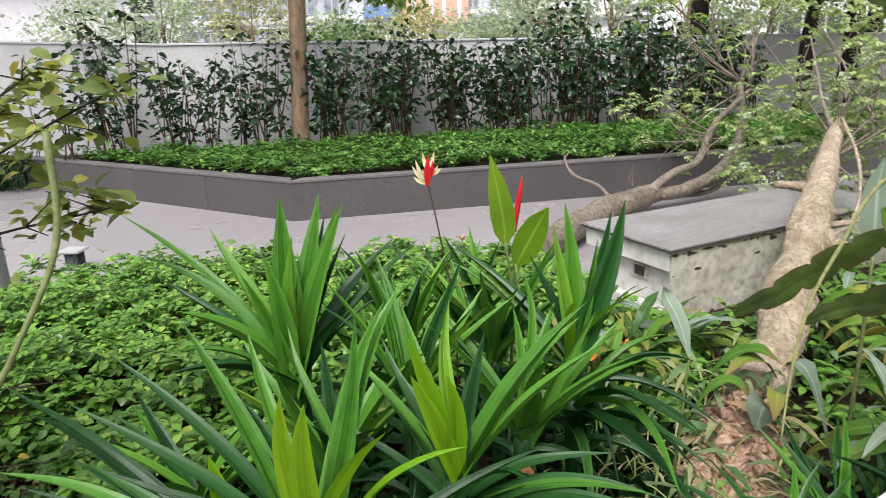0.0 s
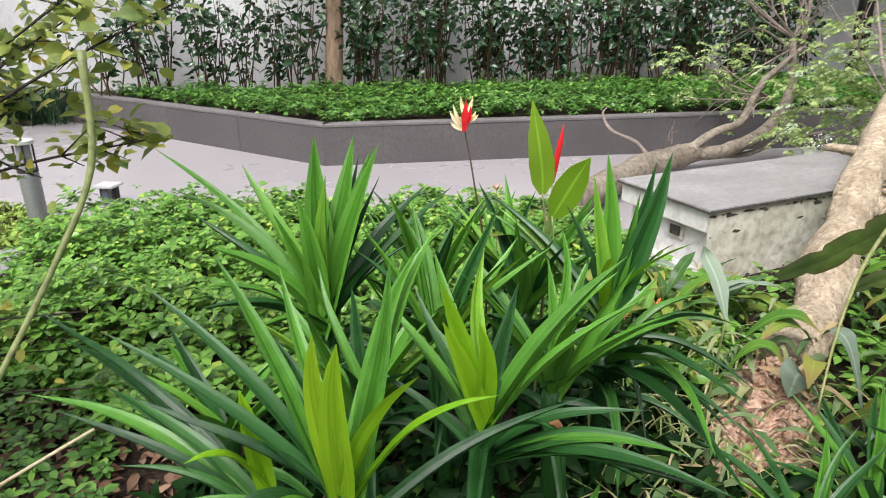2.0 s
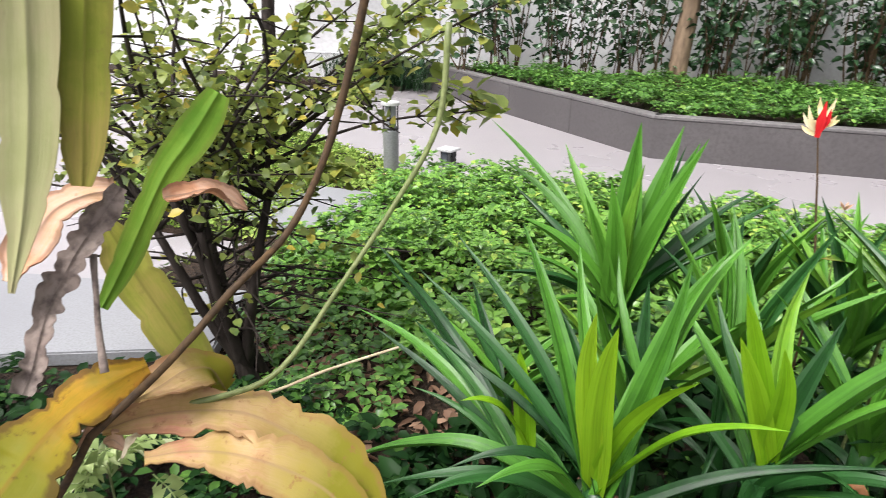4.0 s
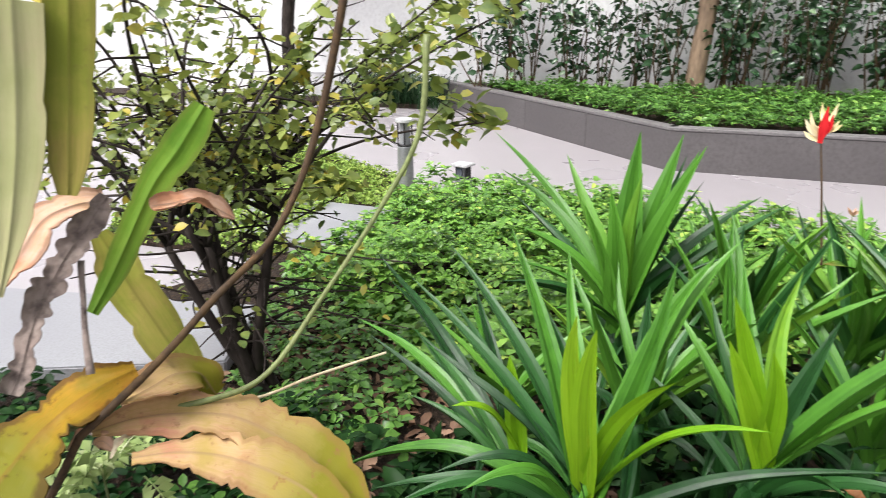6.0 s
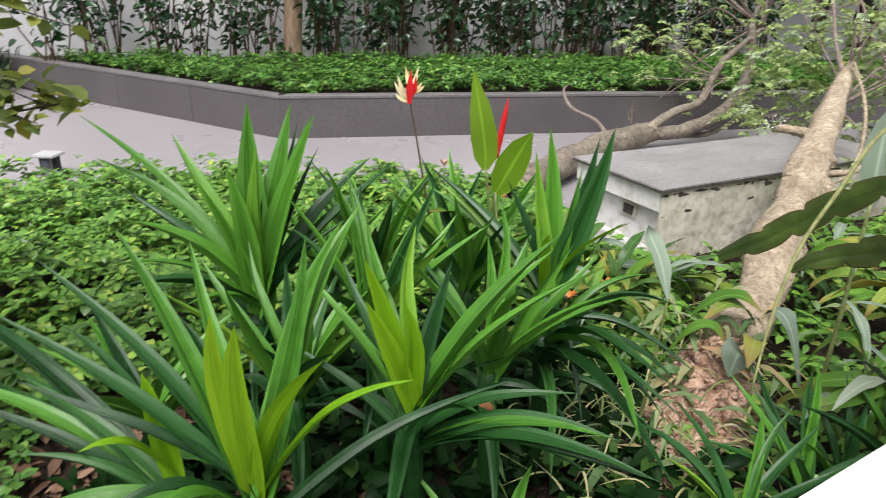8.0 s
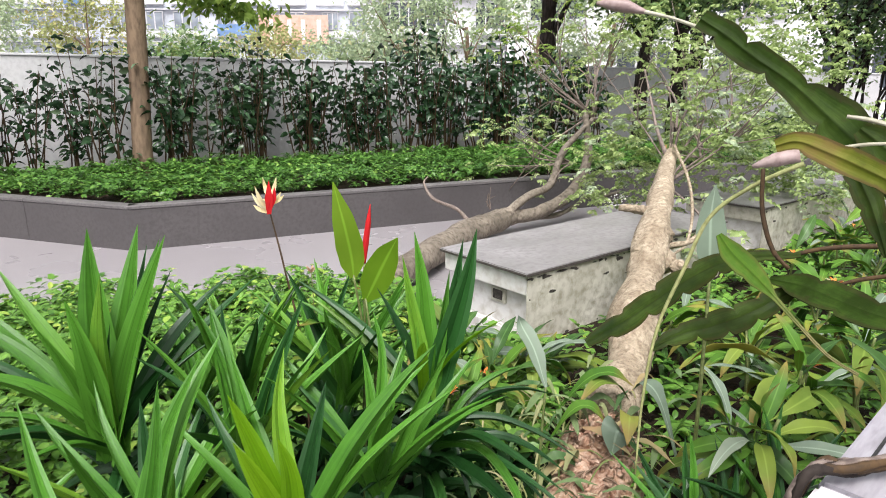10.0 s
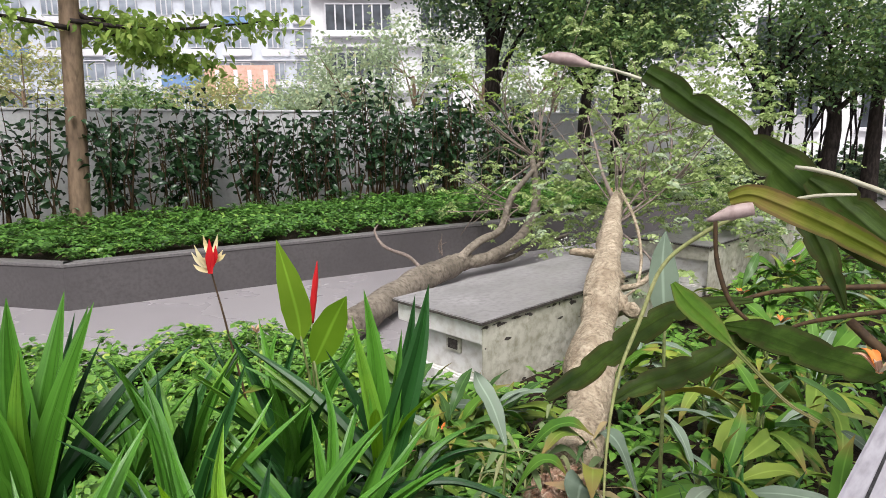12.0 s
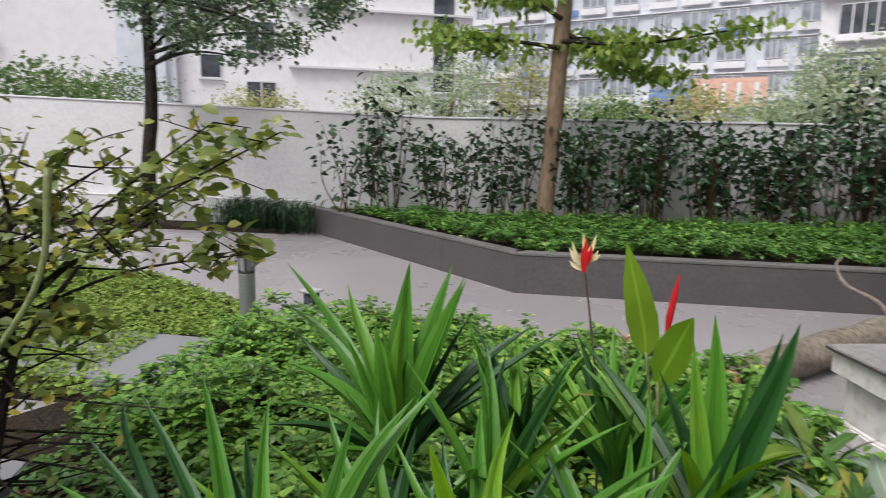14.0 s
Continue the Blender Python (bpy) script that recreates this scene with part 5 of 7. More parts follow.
for i in range(80):
    u = rng.random()
    c = np.array([1.1, 2.25]) * (1 - u) + np.array([1.7, 3.25]) * u + rng.normal(0, (0.2, 0.12))
    az, ln, wd = rng.uniform(0, 2 * np.pi), rng.uniform(0.08, 0.24), rng.uniform(0.012, 0.042)
    z0 = 0.12 + 0.17 * u + rng.uniform(0.0, 0.08)
    d = np.array([math.cos(az), math.sin(az), 0]) * ln
    strewn.ribbon([(c[0], c[1], z0), np.array([c[0], c[1], z0 + rng.uniform(0.01, 0.06)]) + d * 0.5, np.array([c[0], c[1], z0 + rng.uniform(-0.05, 0.03)]) + d], [wd * 0.2, wd, wd * 0.9, 0.002], unit(np.array([0, 0, 1.0]) + rng.normal(0, 0.35, 3)), 0.3, wave=0.15)
tagged(part("strewn_leaves", strewn, M_STREWN), "pale green and brown torn leaves strewn over the clay", "leaf litter", kind="stuff")
tagged(part("dry_grass", straw, M_GRASS_DRY), "tangled dry and green grass blades around the clay", "grass", kind="stuff")

limb_tree = thing("fallen_tree", "second fallen trunk with bare forked branches, lying across the path", "fallen tree", at=(1.15, 5.9, 0.1))
world_part("trunk", Geo().tube([(0.72, 5.2, 0.13), (1.1, 5.75, 0.15), (1.5, 6.4, 0.16), (1.85, 6.88, 0.17), (2.2, 7.28, 0.17), (2.5, 7.55, 0.2)], [0.10, 0.12, 0.125, 0.13, 0.12, 0.09], 14, 0.06, 12), M_BARK_GREY, limb_tree)
world_part("broken_end", Geo().tube([(0.66, 5.10, 0.125), (0.725, 5.21, 0.13)], [0.05, 0.095], 12, 0.25, 3), M_CUT, limb_tree, "splintered orange broken end")
FORKS = [[(2.3, 7.36, 0.2), (2.65, 7.6, 0.38), (3.0, 7.85, 0.47), (3.2, 8.0, 0.85), (3.62, 8.15, 1.22)], [(2.42, 7.48, 0.16), (2.85, 7.65, 0.2), (3.3, 7.9, 0.38), (3.52, 8.05, 0.75), (3.50, 8.15, 1.3)],
         [(2.6, 7.6, 0.16), (3.1, 7.8, 0.12), (3.7, 8.2, 0.3)], [(3.3, 7.95, 0.4), (3.55, 7.85, 0.3), (3.9, 7.9, 0.35)]]
for i, l in enumerate(FORKS):
    world_part("branch", Geo().tube(l, [0.055, 0.045, 0.045, 0.04, 0.025] if i == 0 else [0.08, 0.075, 0.07, 0.06, 0.03] if i < 2 else [0.04, 0.03, 0.02], 10, 0.06, i), M_BARK_GREY, limb_tree)
world_part("branch", Geo().tube([(1.85, 6.9, 0.25), (1.75, 7.1, 0.36), (1.55, 7.4, 0.42), (1.48, 7.62, 0.55), (1.53, 7.69, 0.62)], [0.025, 0.02, 0.018, 0.014, 0.006], 7, 0.08, 5), M_TWIG, limb_tree)
twigs(limb_tree, (3.6, 8.15, 1.2), (0.7, 0.1, 0.45), 5, 1.35, 0.013, 61, M_TWIG, 0.6, 3)
twigs(limb_tree, (3.5, 8.15, 1.2), (-0.8, 0.1, 0.45), 4, 1.25, 0.013, 63, M_TWIG, 0.55, 3)
twigs(limb_tree, (3.3, 8.0, 0.7), (-0.9, 0.1, 0.3), 6, 1.0, 0.012, 65, M_TWIG, 0.4, 2)
twigs(limb_tree, (2.2, 7.5, 0.27), (0.0, 0.0, 1.0), 4, 0.25, 0.01, 67, M_TWIG, 0.4, 1)
cl = ball_clumps((2.9, 8.5, 0.85), (0.6, 0.35, 0.35), 10, 14)
feathers(limb_tree, cl, 70, 0.24, 0.05, M_FALLEN, 75)
cl = ball_clumps((3.2, 8.6, 2.2), (0.9, 0.4, 0.5), 10, 15)
feathers(limb_tree, cl, 60, 0.26, 0.05, M_TREE, 76)
for i, e in enumerate(cl):
    f0 = np.array(FORKS[i % 2][-1])
    m0 = (f0 + e) / 2 + rng.normal(0, 0.12, 3)
    world_part("twig", Geo().tube([f0, m0, e], [0.011, 0.007, 0.003], 5, 0.1, i), M_TWIG, limb_tree)

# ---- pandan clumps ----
KIND = {"y": M_PANDAN_YOUNG, "g": M_PANDAN, "d": M_PANDAN_SHADED}
SLIM = {"y": (0.8, 0.92, 1.0, 1.04, 1.0, 0.9, 0.72, 0.45, 0.02), "g": (0.72, 0.9, 1.0, 0.98, 0.9, 0.76, 0.56, 0.3, 0.01), "d": (0.72, 0.9, 1.0, 0.97, 0.88, 0.73, 0.52, 0.27, 0.01)}


def strap(parent, a, e, kind, width, arch, r):
    """One stiff keeled strap leaf from a to its tip e; arch lifts its middle, in shares of its length."""
    a, e = np.asarray(a, float), np.asarray(e, float)
    out = e - a
    ln = np.linalg.norm(out)
    up = np.array([0, 0, 1.0])
    side = unit(np.cross(out, up) + 1e-6)
    sway = side * r.normal(0, 0.018 * ln)
    bow = (arch + 0.03) * ln
    pts = [a, a + out * 0.2 + up * bow * 0.75, a + out * 0.45 + up * bow * 1.15 + sway, a + out * 0.72 + up * bow * 0.8 + sway * 1.2, e]
    flat = np.array([out[0], out[1], 0]) / ln
    hint = up - flat * (1.4 if out[2] / ln > 0.6 else 0.3) + r.normal(0, 0.16, 3)
    if out[2] / ln > 0.9:
        hint = np.array([0.3 * r.normal(), -1.0, 0.5])
    part("leaf", Geo().ribbon(pts, width * np.array(SLIM[kind]), hint, 0.8 if kind != "y" else 0.5, pleat=True), KIND[kind], parent)


def pandan(x, y, z, leaves, low, seed, size=1.0, broad=1.0):
    """A rosette on a stem: main leaves that reach given tips, shade-coloured ones hanging round the foot."""
    r = np.random.default_rng(seed + 100)
    t = thing("pandan_plant", "pandan plant with long glossy green strap leaves" + (" and lime young leaves" if any(v[1] == "y" for v in leaves) else ""), "plant", "pandan plants", (x, y, 0.04))
    h = z - 0.04
    part("stem", Geo().tube([(0.02, 0.03, -0.02), (0.01, 0.0, h * 0.5), (0, 0, h)], [0.03, 0.024, 0.028], 8, 0.08, seed), M_PANDAN_SHADED, t)
    for tip, kind, width, arch in leaves:
        steep = tip[2] > z + 0.2
        a = np.array([r.normal(0, 0.01), r.normal(0, 0.01), h - (0.0 if kind == "y" else 0.03 if steep else 0.06 if tip[2] > z + 0.15 else 0.11)])
        strap(t, a, np.array(tip) - (x, y, 0.04), kind, width * broad * (0.74 if width > 0.085 else 0.9), arch, r)
        if kind != "y" and size == 1.0 and arch < 0.1 and r.random() < (0.75 if y > 1.8 else 0.35):
            k = r.uniform(0.62, 0.92)
            e = a + (np.array(tip) - (x, y, 0.04) - a) * k + r.normal(0, (0.085, 0.085, 0.04))
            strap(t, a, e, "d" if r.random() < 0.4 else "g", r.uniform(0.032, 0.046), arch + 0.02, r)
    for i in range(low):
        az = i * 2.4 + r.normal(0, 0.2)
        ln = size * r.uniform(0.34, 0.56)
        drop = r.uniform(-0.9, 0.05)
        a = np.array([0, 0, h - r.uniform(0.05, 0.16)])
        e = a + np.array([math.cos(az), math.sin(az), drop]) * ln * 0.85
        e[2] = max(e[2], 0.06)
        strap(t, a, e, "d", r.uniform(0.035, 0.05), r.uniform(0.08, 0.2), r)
    return t


def rosette(x, y, z, n, seed, reach, lift, width, shaded_share):
    """A smaller plant between the others, its leaves fanned all round."""
    r = np.random.default_rng(seed + 500)
    leaves = []
    for i in range(n):
        az = i * 2.4 + r.normal(0, 0.25)
        k = r.uniform(0.55, 1.0)
        tip = (x + reach * k * math.cos(az), y + reach * k * math.sin(az), z + lift * (1.22 - 0.55 * k) * r.uniform(0.78, 1.15))
        # This share of leaves takes the darker, shade-coloured material.
        leaves.append((tip, "d" if r.random() < shaded_share else "g", width * r.uniform(0.95, 1.4), 0.03))
    return pandan(x, y, z, leaves, 3, seed, 0.9)


pandan(0.17, 1.56, 0.68, [((0.15, 1.5, 1.1), "y", 0.06, 0), ((0.2, 1.47, 1.1), "y", 0.07, 0), ((0.34, 1.45, 1.06), "y", 0.052, 0.06), ((0.24, 1.75, 1.14), "g", 0.06, 0),
        ((0.31, 1.96, 1.14), "g", 0.075, 0.02), ((0.28, 1.9, 1.12), "g", 0.06, 0.02), ((-0.02, 1.82, 1.09), "g", 0.05, 0), ((-0.13, 1.75, 1.14), "g", 0.05, 0.02),
        ((-0.28, 1.72, 1.08), "d", 0.044, 0.03), ((-0.32, 1.62, 1.02), "d", 0.042, 0.03), ((-0.39, 1.42, 0.58), "g", 0.058, 0.18), ((-0.21, 1.34, 0.66), "d", 0.05, 0.14),
        ((-0.06, 1.36, 0.76), "d", 0.042, 0.26), ((0.03, 1.32, 0.79), "g", 0.044, 0.22), ((-0.1, 1.28, 0.72), "d", 0.05, 0.16), ((0.47, 1.56, 0.96), "y", 0.036, 0.12),
        ((0.66, 1.8, 0.81), "d", 0.048, 0.06), ((0.42, 1.52, 0.6), "d", 0.046, 0.12)], 1, 66)
pandan(0, 1.6, 0.67, [((-0.6, 1.72, 0.79), "g", 0.046, 0.06), ((-0.38, 1.74, 0.79), "d", 0.048, 0.06), ((-0.48, 1.64, 0.81), "d", 0.038, 0.06), ((-0.05, 1.62, 0.9), "y", 0.05, 0),
        ((-0.12, 1.5, 0.81), "y", 0.034, 0.2), ((-0.67, 1.95, 0.63), "d", 0.045, 0.05), ((-0.72, 2.0, 0.78), "d", 0.05, 0.05), ((-0.86, 2.1, 0.81), "d", 0.04, 0.08)], 3, 67)
pandan(0.43, 1.89, 0.65, [((0.33, 1.86, 1.05), "y", 0.052, 0), ((0.34, 1.82, 0.97), "y", 0.052, 0), ((0.42, 1.84, 0.96), "y", 0.055, 0), ((0.42, 2.08, 1.05), "g", 0.055, 0),
        ((0.75, 1.95, 1.09), "g", 0.08, 0.03), ((0.75, 2.05, 1.01), "g", 0.06, 0.03), ((0.51, 2.1, 0.95), "d", 0.06, 0), ((0.23, 2.12, 0.93), "d", 0.05, 0),
        ((0.18, 2.1, 0.84), "d", 0.045, 0.03), ((0.27, 2.25, 0.98), "g", 0.055, 0), ((0.86, 1.7, 0.75), "g", 0.04, 0.05), ((0.95, 1.65, 0.69), "d", 0.042, 0.06),
        ((0.59, 1.7, 0.79), "d", 0.045, 0.12), ((0.81, 1.85, 0.75), "d", 0.045, 0.1), ((0.11, 2.0, 0.75), "d", 0.04, 0.05)], 3, 67)
pandan(-0.14, 2.56, 0.56, [((-0.19, 2.7, 1.21), "g", 0.078, 0), ((-0.07, 2.78, 1.2), "g", 0.07, 0), ((-0.0, 2.74, 1.16), "g", 0.06, 0), ((0.05, 2.62, 1.2), "g", 0.06, 0),
        ((-0.1, 2.5, 1.12), "g", 0.065, 0), ((-0.2, 2.5, 1.05), "g", 0.06, 0), ((-0.7, 2.65, 1.02), "g", 0.042, 0.05), ((-0.62, 2.6, 0.95), "d", 0.04, 0.05), ((-0.89, 2.9, 1.11), "g", 0.032, 0.06),
        ((-0.48, 2.75, 1.09), "g", 0.05, 0.03), ((-0.49, 2.45, 0.88), "g", 0.06, 0.06), ((0.17, 2.95, 0.98), "d", 0.05, 0.05), ((0.08, 2.5, 0.88), "d", 0.045, 0.03),
        ((0.26, 3.0, 0.96), "d", 0.04, 0.04), ((-0.48, 2.3, 0.73), "d", 0.05, 0.08)], 6, 68, broad=1.65)
pandan(0.79, 2.4, 0.72, [((0.95, 2.47, 1.22), "d", 0.115, 0), ((0.92, 2.52, 1.18), "d", 0.06, 0), ((0.77, 2.5, 1.21), "g", 0.075, 0), ((0.73, 2.46, 1.15), "g", 0.055, 0),
        ((0.4, 2.7, 1.03), "d", 0.065, 0.03), ((0.98, 2.25, 1.02), "y", 0.034, 0.06), ((0.75, 2.15, 1.01), "y", 0.036, 0.05), ((0.44, 2.65, 0.99), "g", 0.05, 0)], 4, 69)
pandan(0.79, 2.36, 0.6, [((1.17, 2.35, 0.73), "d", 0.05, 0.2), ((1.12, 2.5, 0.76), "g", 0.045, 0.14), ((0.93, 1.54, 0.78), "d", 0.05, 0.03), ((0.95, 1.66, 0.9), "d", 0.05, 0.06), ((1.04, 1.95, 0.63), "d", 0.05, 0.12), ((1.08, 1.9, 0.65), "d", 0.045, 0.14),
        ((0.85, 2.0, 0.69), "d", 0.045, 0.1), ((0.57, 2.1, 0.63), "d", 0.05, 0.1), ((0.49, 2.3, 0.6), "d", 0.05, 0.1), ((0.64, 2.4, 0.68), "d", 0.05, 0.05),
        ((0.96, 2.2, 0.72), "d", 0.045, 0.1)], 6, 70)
for i, (x, y, z, n, reach, lift, width) in enumerate([(0.28, 2.3, 0.62, 15, 0.36, 0.47, 0.042), (0.55, 2.62, 0.62, 16, 0.36, 0.44, 0.04), (0.08, 2.12, 0.5, 14, 0.36, 0.44, 0.042), (0.2, 2.75, 0.58, 15, 0.34, 0.46, 0.04),
                                                     (0.62, 2.2, 0.57, 14, 0.36, 0.44, 0.042), (0.0, 3.0, 0.42, 12, 0.34, 0.42, 0.036), (-0.36, 2.15, 0.38, 10, 0.4, 0.32, 0.04), (0.45, 3.0, 0.54, 13, 0.32, 0.42, 0.036), (0.66, 1.66, 0.36, 6, 0.36, 0.16, 0.042),
                                                     (1.62, 2.25, 0.16, 12, 0.42, 0.34, 0.038), (1.38, 2.12, 0.14, 10, 0.4, 0.3, 0.038), (1.95, 2.3, 0.2, 12, 0.42, 0.4, 0.04)]):
    rosette(x, y, z, n, i, reach, lift, width, 0.28 if x < 1.0 else 0.75)
pandan(1.79, 2.35, 0.12, [((1.59, 2.55, 0.30), "d", 0.04, 0.06), ((1.71, 2.53, 0.38), "d", 0.04, 0.06), ((1.81, 2.5, 0.44), "d", 0.04, 0.06), ((1.86, 2.44, 0.40), "d", 0.04, 0.06), ((1.49, 2.53, 0.20), "d", 0.04, 0.1), ((1.65, 2.49, 0.28), "d", 0.04, 0.08), ((1.6, 2.3, 0.32), "g", 0.04, 0.06), ((1.95, 2.5, 0.4), "g", 0.04, 0.06)], 2, 16, 0.6)

for i, (a, b) in enumerate([((0.585, 1.925, 0.655), (0.632, 1.905, 0.63))]):
    a, b = np.array(a), np.array(b)
    g = Geo().ribbon([a, (a + b) / 2 + (0, 0, 0.015), b], [0.005, 0.024, 0.02, 0.003], (0.2, -0.6, 0.8), 0.4, thick=0.001, wave=0.3)
    tagged(part("dead_leaf", g, M_CURLED), "curled brown dead leaf caught among pandan leaves", "leaf")

# ---- broad-leaved flowering plants ----
def broad_leaf(name, length, width, rise, droop, mat, seed, stalk=0.12):
    pts, p, a = [np.zeros(3)], np.zeros(3), radians(rise)
    for i in range(7):
        u = (i + 0.5) / 7
        a2 = a - radians(droop) * u ** 1.5
        p = p + np.array([0, math.cos(a2), math.sin(a2)]) * (length + stalk) / 7
        pts.append(p)
    w = width * np.array([0.06, 0.07, 0.5, 0.85, 1.0, 0.97, 0.8, 0.45, 0.02])
    return Geo().ribbon(pts, w, (0, 0, 1) if rise < 80 else (0, -1, 1), 0.3, thick=0.001, wave=0.16).mesh(name, mat)


BROAD = [broad_leaf("leaf", 0.2 + 0.025 * (s % 6), 0.05 + 0.012 * (s % 3), 66 - 8 * s, 40 + 11 * s, (M_HELI, M_HELI_OLD, M_HELI, M_HELI_GREY, M_HELI, M_HELI_YELLOW, M_HELI, M_HELI_OLD)[s], s) for s in range(8)]


def bract_flower(parent, p, mats, n, size, seed, rise=0.5):
    r = np.random.default_rng(seed)
    for i in range(n):
        az = i * 2.4 + r.normal(0, 0.3)
        d = unit([math.cos(az), math.sin(az), rise + 0.5 * i / n])
        a = np.asarray(p, float)
        g = Geo().ribbon([a, a + d * size * 0.6 + (0, 0, 0.006), a + d * size], [size * 0.22, size * 0.25, 0.001], (0, 0, 1), 0.6, thick=0.001)
        world_part("bract", g, mats[i % len(mats)], parent)


def heliconia(x, y, height, leaves, seed, flower=False):
    r = np.random.default_rng(seed + 300)
    t = thing("heliconia_plant", "broad-leaved flowering plant" + (" with orange bracts" if flower else " with arching green leaves"), "plant", "broad-leaved plants", (x, y, 0.04))
    for s in range(3):
        dx, dy = r.normal(0, 0.06, 2)
        h = height * r.uniform(0.7, 1.0)
        top = (dx + r.normal(0, 0.05), dy + r.normal(0, 0.05), h)
        part("stem", Geo().tube([(dx * 0.5, dy * 0.5, -0.02), (dx, dy, h * 0.5), top], [0.009, 0.008, 0.006], 6, 0.05, seed), M_GREEN_STEM, t)
        for i in range(leaves):
            z = h * r.uniform(0.45, 1.0)
            part("leaf", BROAD[int(r.integers(0, 8))], None, t, m=pose(dx, dy, z, r.normal(0, 10), r.normal(0, 18), r.uniform(0, 360)) @ Matrix.Scale(r.uniform(0.7, 1.1), 4))
        if flower and s == 0:
            bract_flower(t, (x + top[0], y + top[1], h + 0.05), (M_ORANGE, M_STRAW, M_DEAD_BROWN), 8, 0.06, seed)
    return t


for i, (x, y, h) in enumerate([(1.2, 3.4, 0.32), (1.12, 3.78, 0.30), (1.48, 3.62, 0.28), (1.02, 3.2, 0.3), (2.0, 2.6, 0.5), (2.35, 2.9, 0.5), (2.6, 3.4, 0.45), (2.9, 3.0, 0.55), (3.2, 3.7, 0.5), (3.6, 4.3, 0.5), (2.4, 3.8, 0.35), (4.2, 4.4, 0.55), (4.6, 5.2, 0.5), (3.3, 2.9, 0.6), (4.0, 3.6, 0.6), (5.2, 5.0, 0.6), (2.1, 1.95, 0.55), (2.6, 2.35, 0.62)]):
    heliconia(x, y, h, 9, i, i % 3 != 1)

# tall stems among the pandans: lime leaves, a red bud and a cream and red flower
tall = thing("heliconia_plant", "tall plant with lime leaves, red bud and cream flower", "plant", at=(0.45, 2.85, 0.04))
world_part("stem", Geo().tube([(0.40, 3.0, 0.03), (0.40, 3.02, 0.6), (0.345, 3.06, 0.95), (0.30, 3.1, 1.17)], [0.005, 0.005, 0.004, 0.003], 6), M_BROWN_STEM, tall)
for k, (dx, dy, dz) in enumerate([(-0.055, -0.01, 0.03), (-0.06, 0.0, 0.065), (-0.045, -0.02, 0.085), (0.045, 0.0, 0.05), (0.055, -0.01, 0.03), (-0.05, 0.01, 0.0), (0.03, 0.02, 0.08), (-0.02, 0.03, 0.07)]):
    o = np.array([0.30, 3.1, 1.165 + 0.008 * k])
    world_part("bract", Geo().ribbon([o, o + (dx * 0.6, dy, dz * 0.4), o + (dx, dy, dz)], [0.014, 0.017, 0.014, 0.001], (0, -1, 0.4), 0.4, thick=0.001), M_CREAM, tall, "cream bract")
world_part("bract", Geo().ribbon([(0.30, 3.085, 1.16), (0.303, 3.08, 1.22), (0.306, 3.08, 1.285)], [0.015, 0.03, 0.002], (0, -1, 0.3), 0.5, thick=0.001), M_RED, tall, "red bract")
world_part("bract", Geo().ribbon([(0.30, 3.085, 1.17), (0.32, 3.08, 1.22), (0.325, 3.08, 1.26)], [0.012, 0.02, 0.002], (0, -1, 0.3), 0.5, thick=0.001), M_RED, tall, "red bract")
world_part("stem", Geo().tube([(0.6, 2.72, 0.03), (0.62, 2.74, 0.6), (0.63, 2.75, 1.05)], [0.006, 0.006, 0.004], 6), M_GREEN_STEM, tall)
world_part("bud", Geo().tube([(0.632, 2.75, 1.05), (0.638, 2.75, 1.12), (0.648, 2.748, 1.19), (0.656, 2.748, 1.25)], [0.004, 0.0105, 0.009, 0.001], 8), M_RED, tall, "closed red bud")
world_part("leaf", Geo().ribbon([(0.592, 2.66, 1.03), (0.588, 2.64, 1.10), (0.57, 2.60, 1.21), (0.541, 2.56, 1.353)], [0.02, 0.075, 0.085, 0.065, 0.003], (0.1, -1, 0.2), 0.15, thick=0.001), M_HELI_LIME, tall, "upright lime green leaf")
world_part("leaf", Geo().ribbon([(0.628, 2.66, 0.95), (0.655, 2.62, 1.02), (0.69, 2.57, 1.11), (0.722, 2.513, 1.19)], [0.02, 0.085, 0.10, 0.075, 0.003], (-0.1, -1, 0.45), 0.1, thick=0.001), M_HELI_LIME, tall, "upright lime green leaf")
world_part("leaf", Geo().ribbon([(0.62, 2.75, 0.6), (0.5, 2.7, 0.85), (0.42, 2.6, 0.9)], [0.02, 0.1, 0.003], (0, 0, 1), 0.2, thick=0.001), M_HELI, tall)
world_part("stem", Geo().tube([(0.61, 2.70, 0.5), (0.62, 2.68, 0.8), (0.592, 2.66, 1.04)], [0.006, 0.005, 0.004], 6), M_GREEN_STEM, tall)
world_part("stem", Geo().tube([(0.63, 2.68, 0.4), (0.65, 2.62, 0.7), (0.628, 2.66, 0.96)], [0.006, 0.005, 0.004], 6), M_GREEN_STEM, tall)

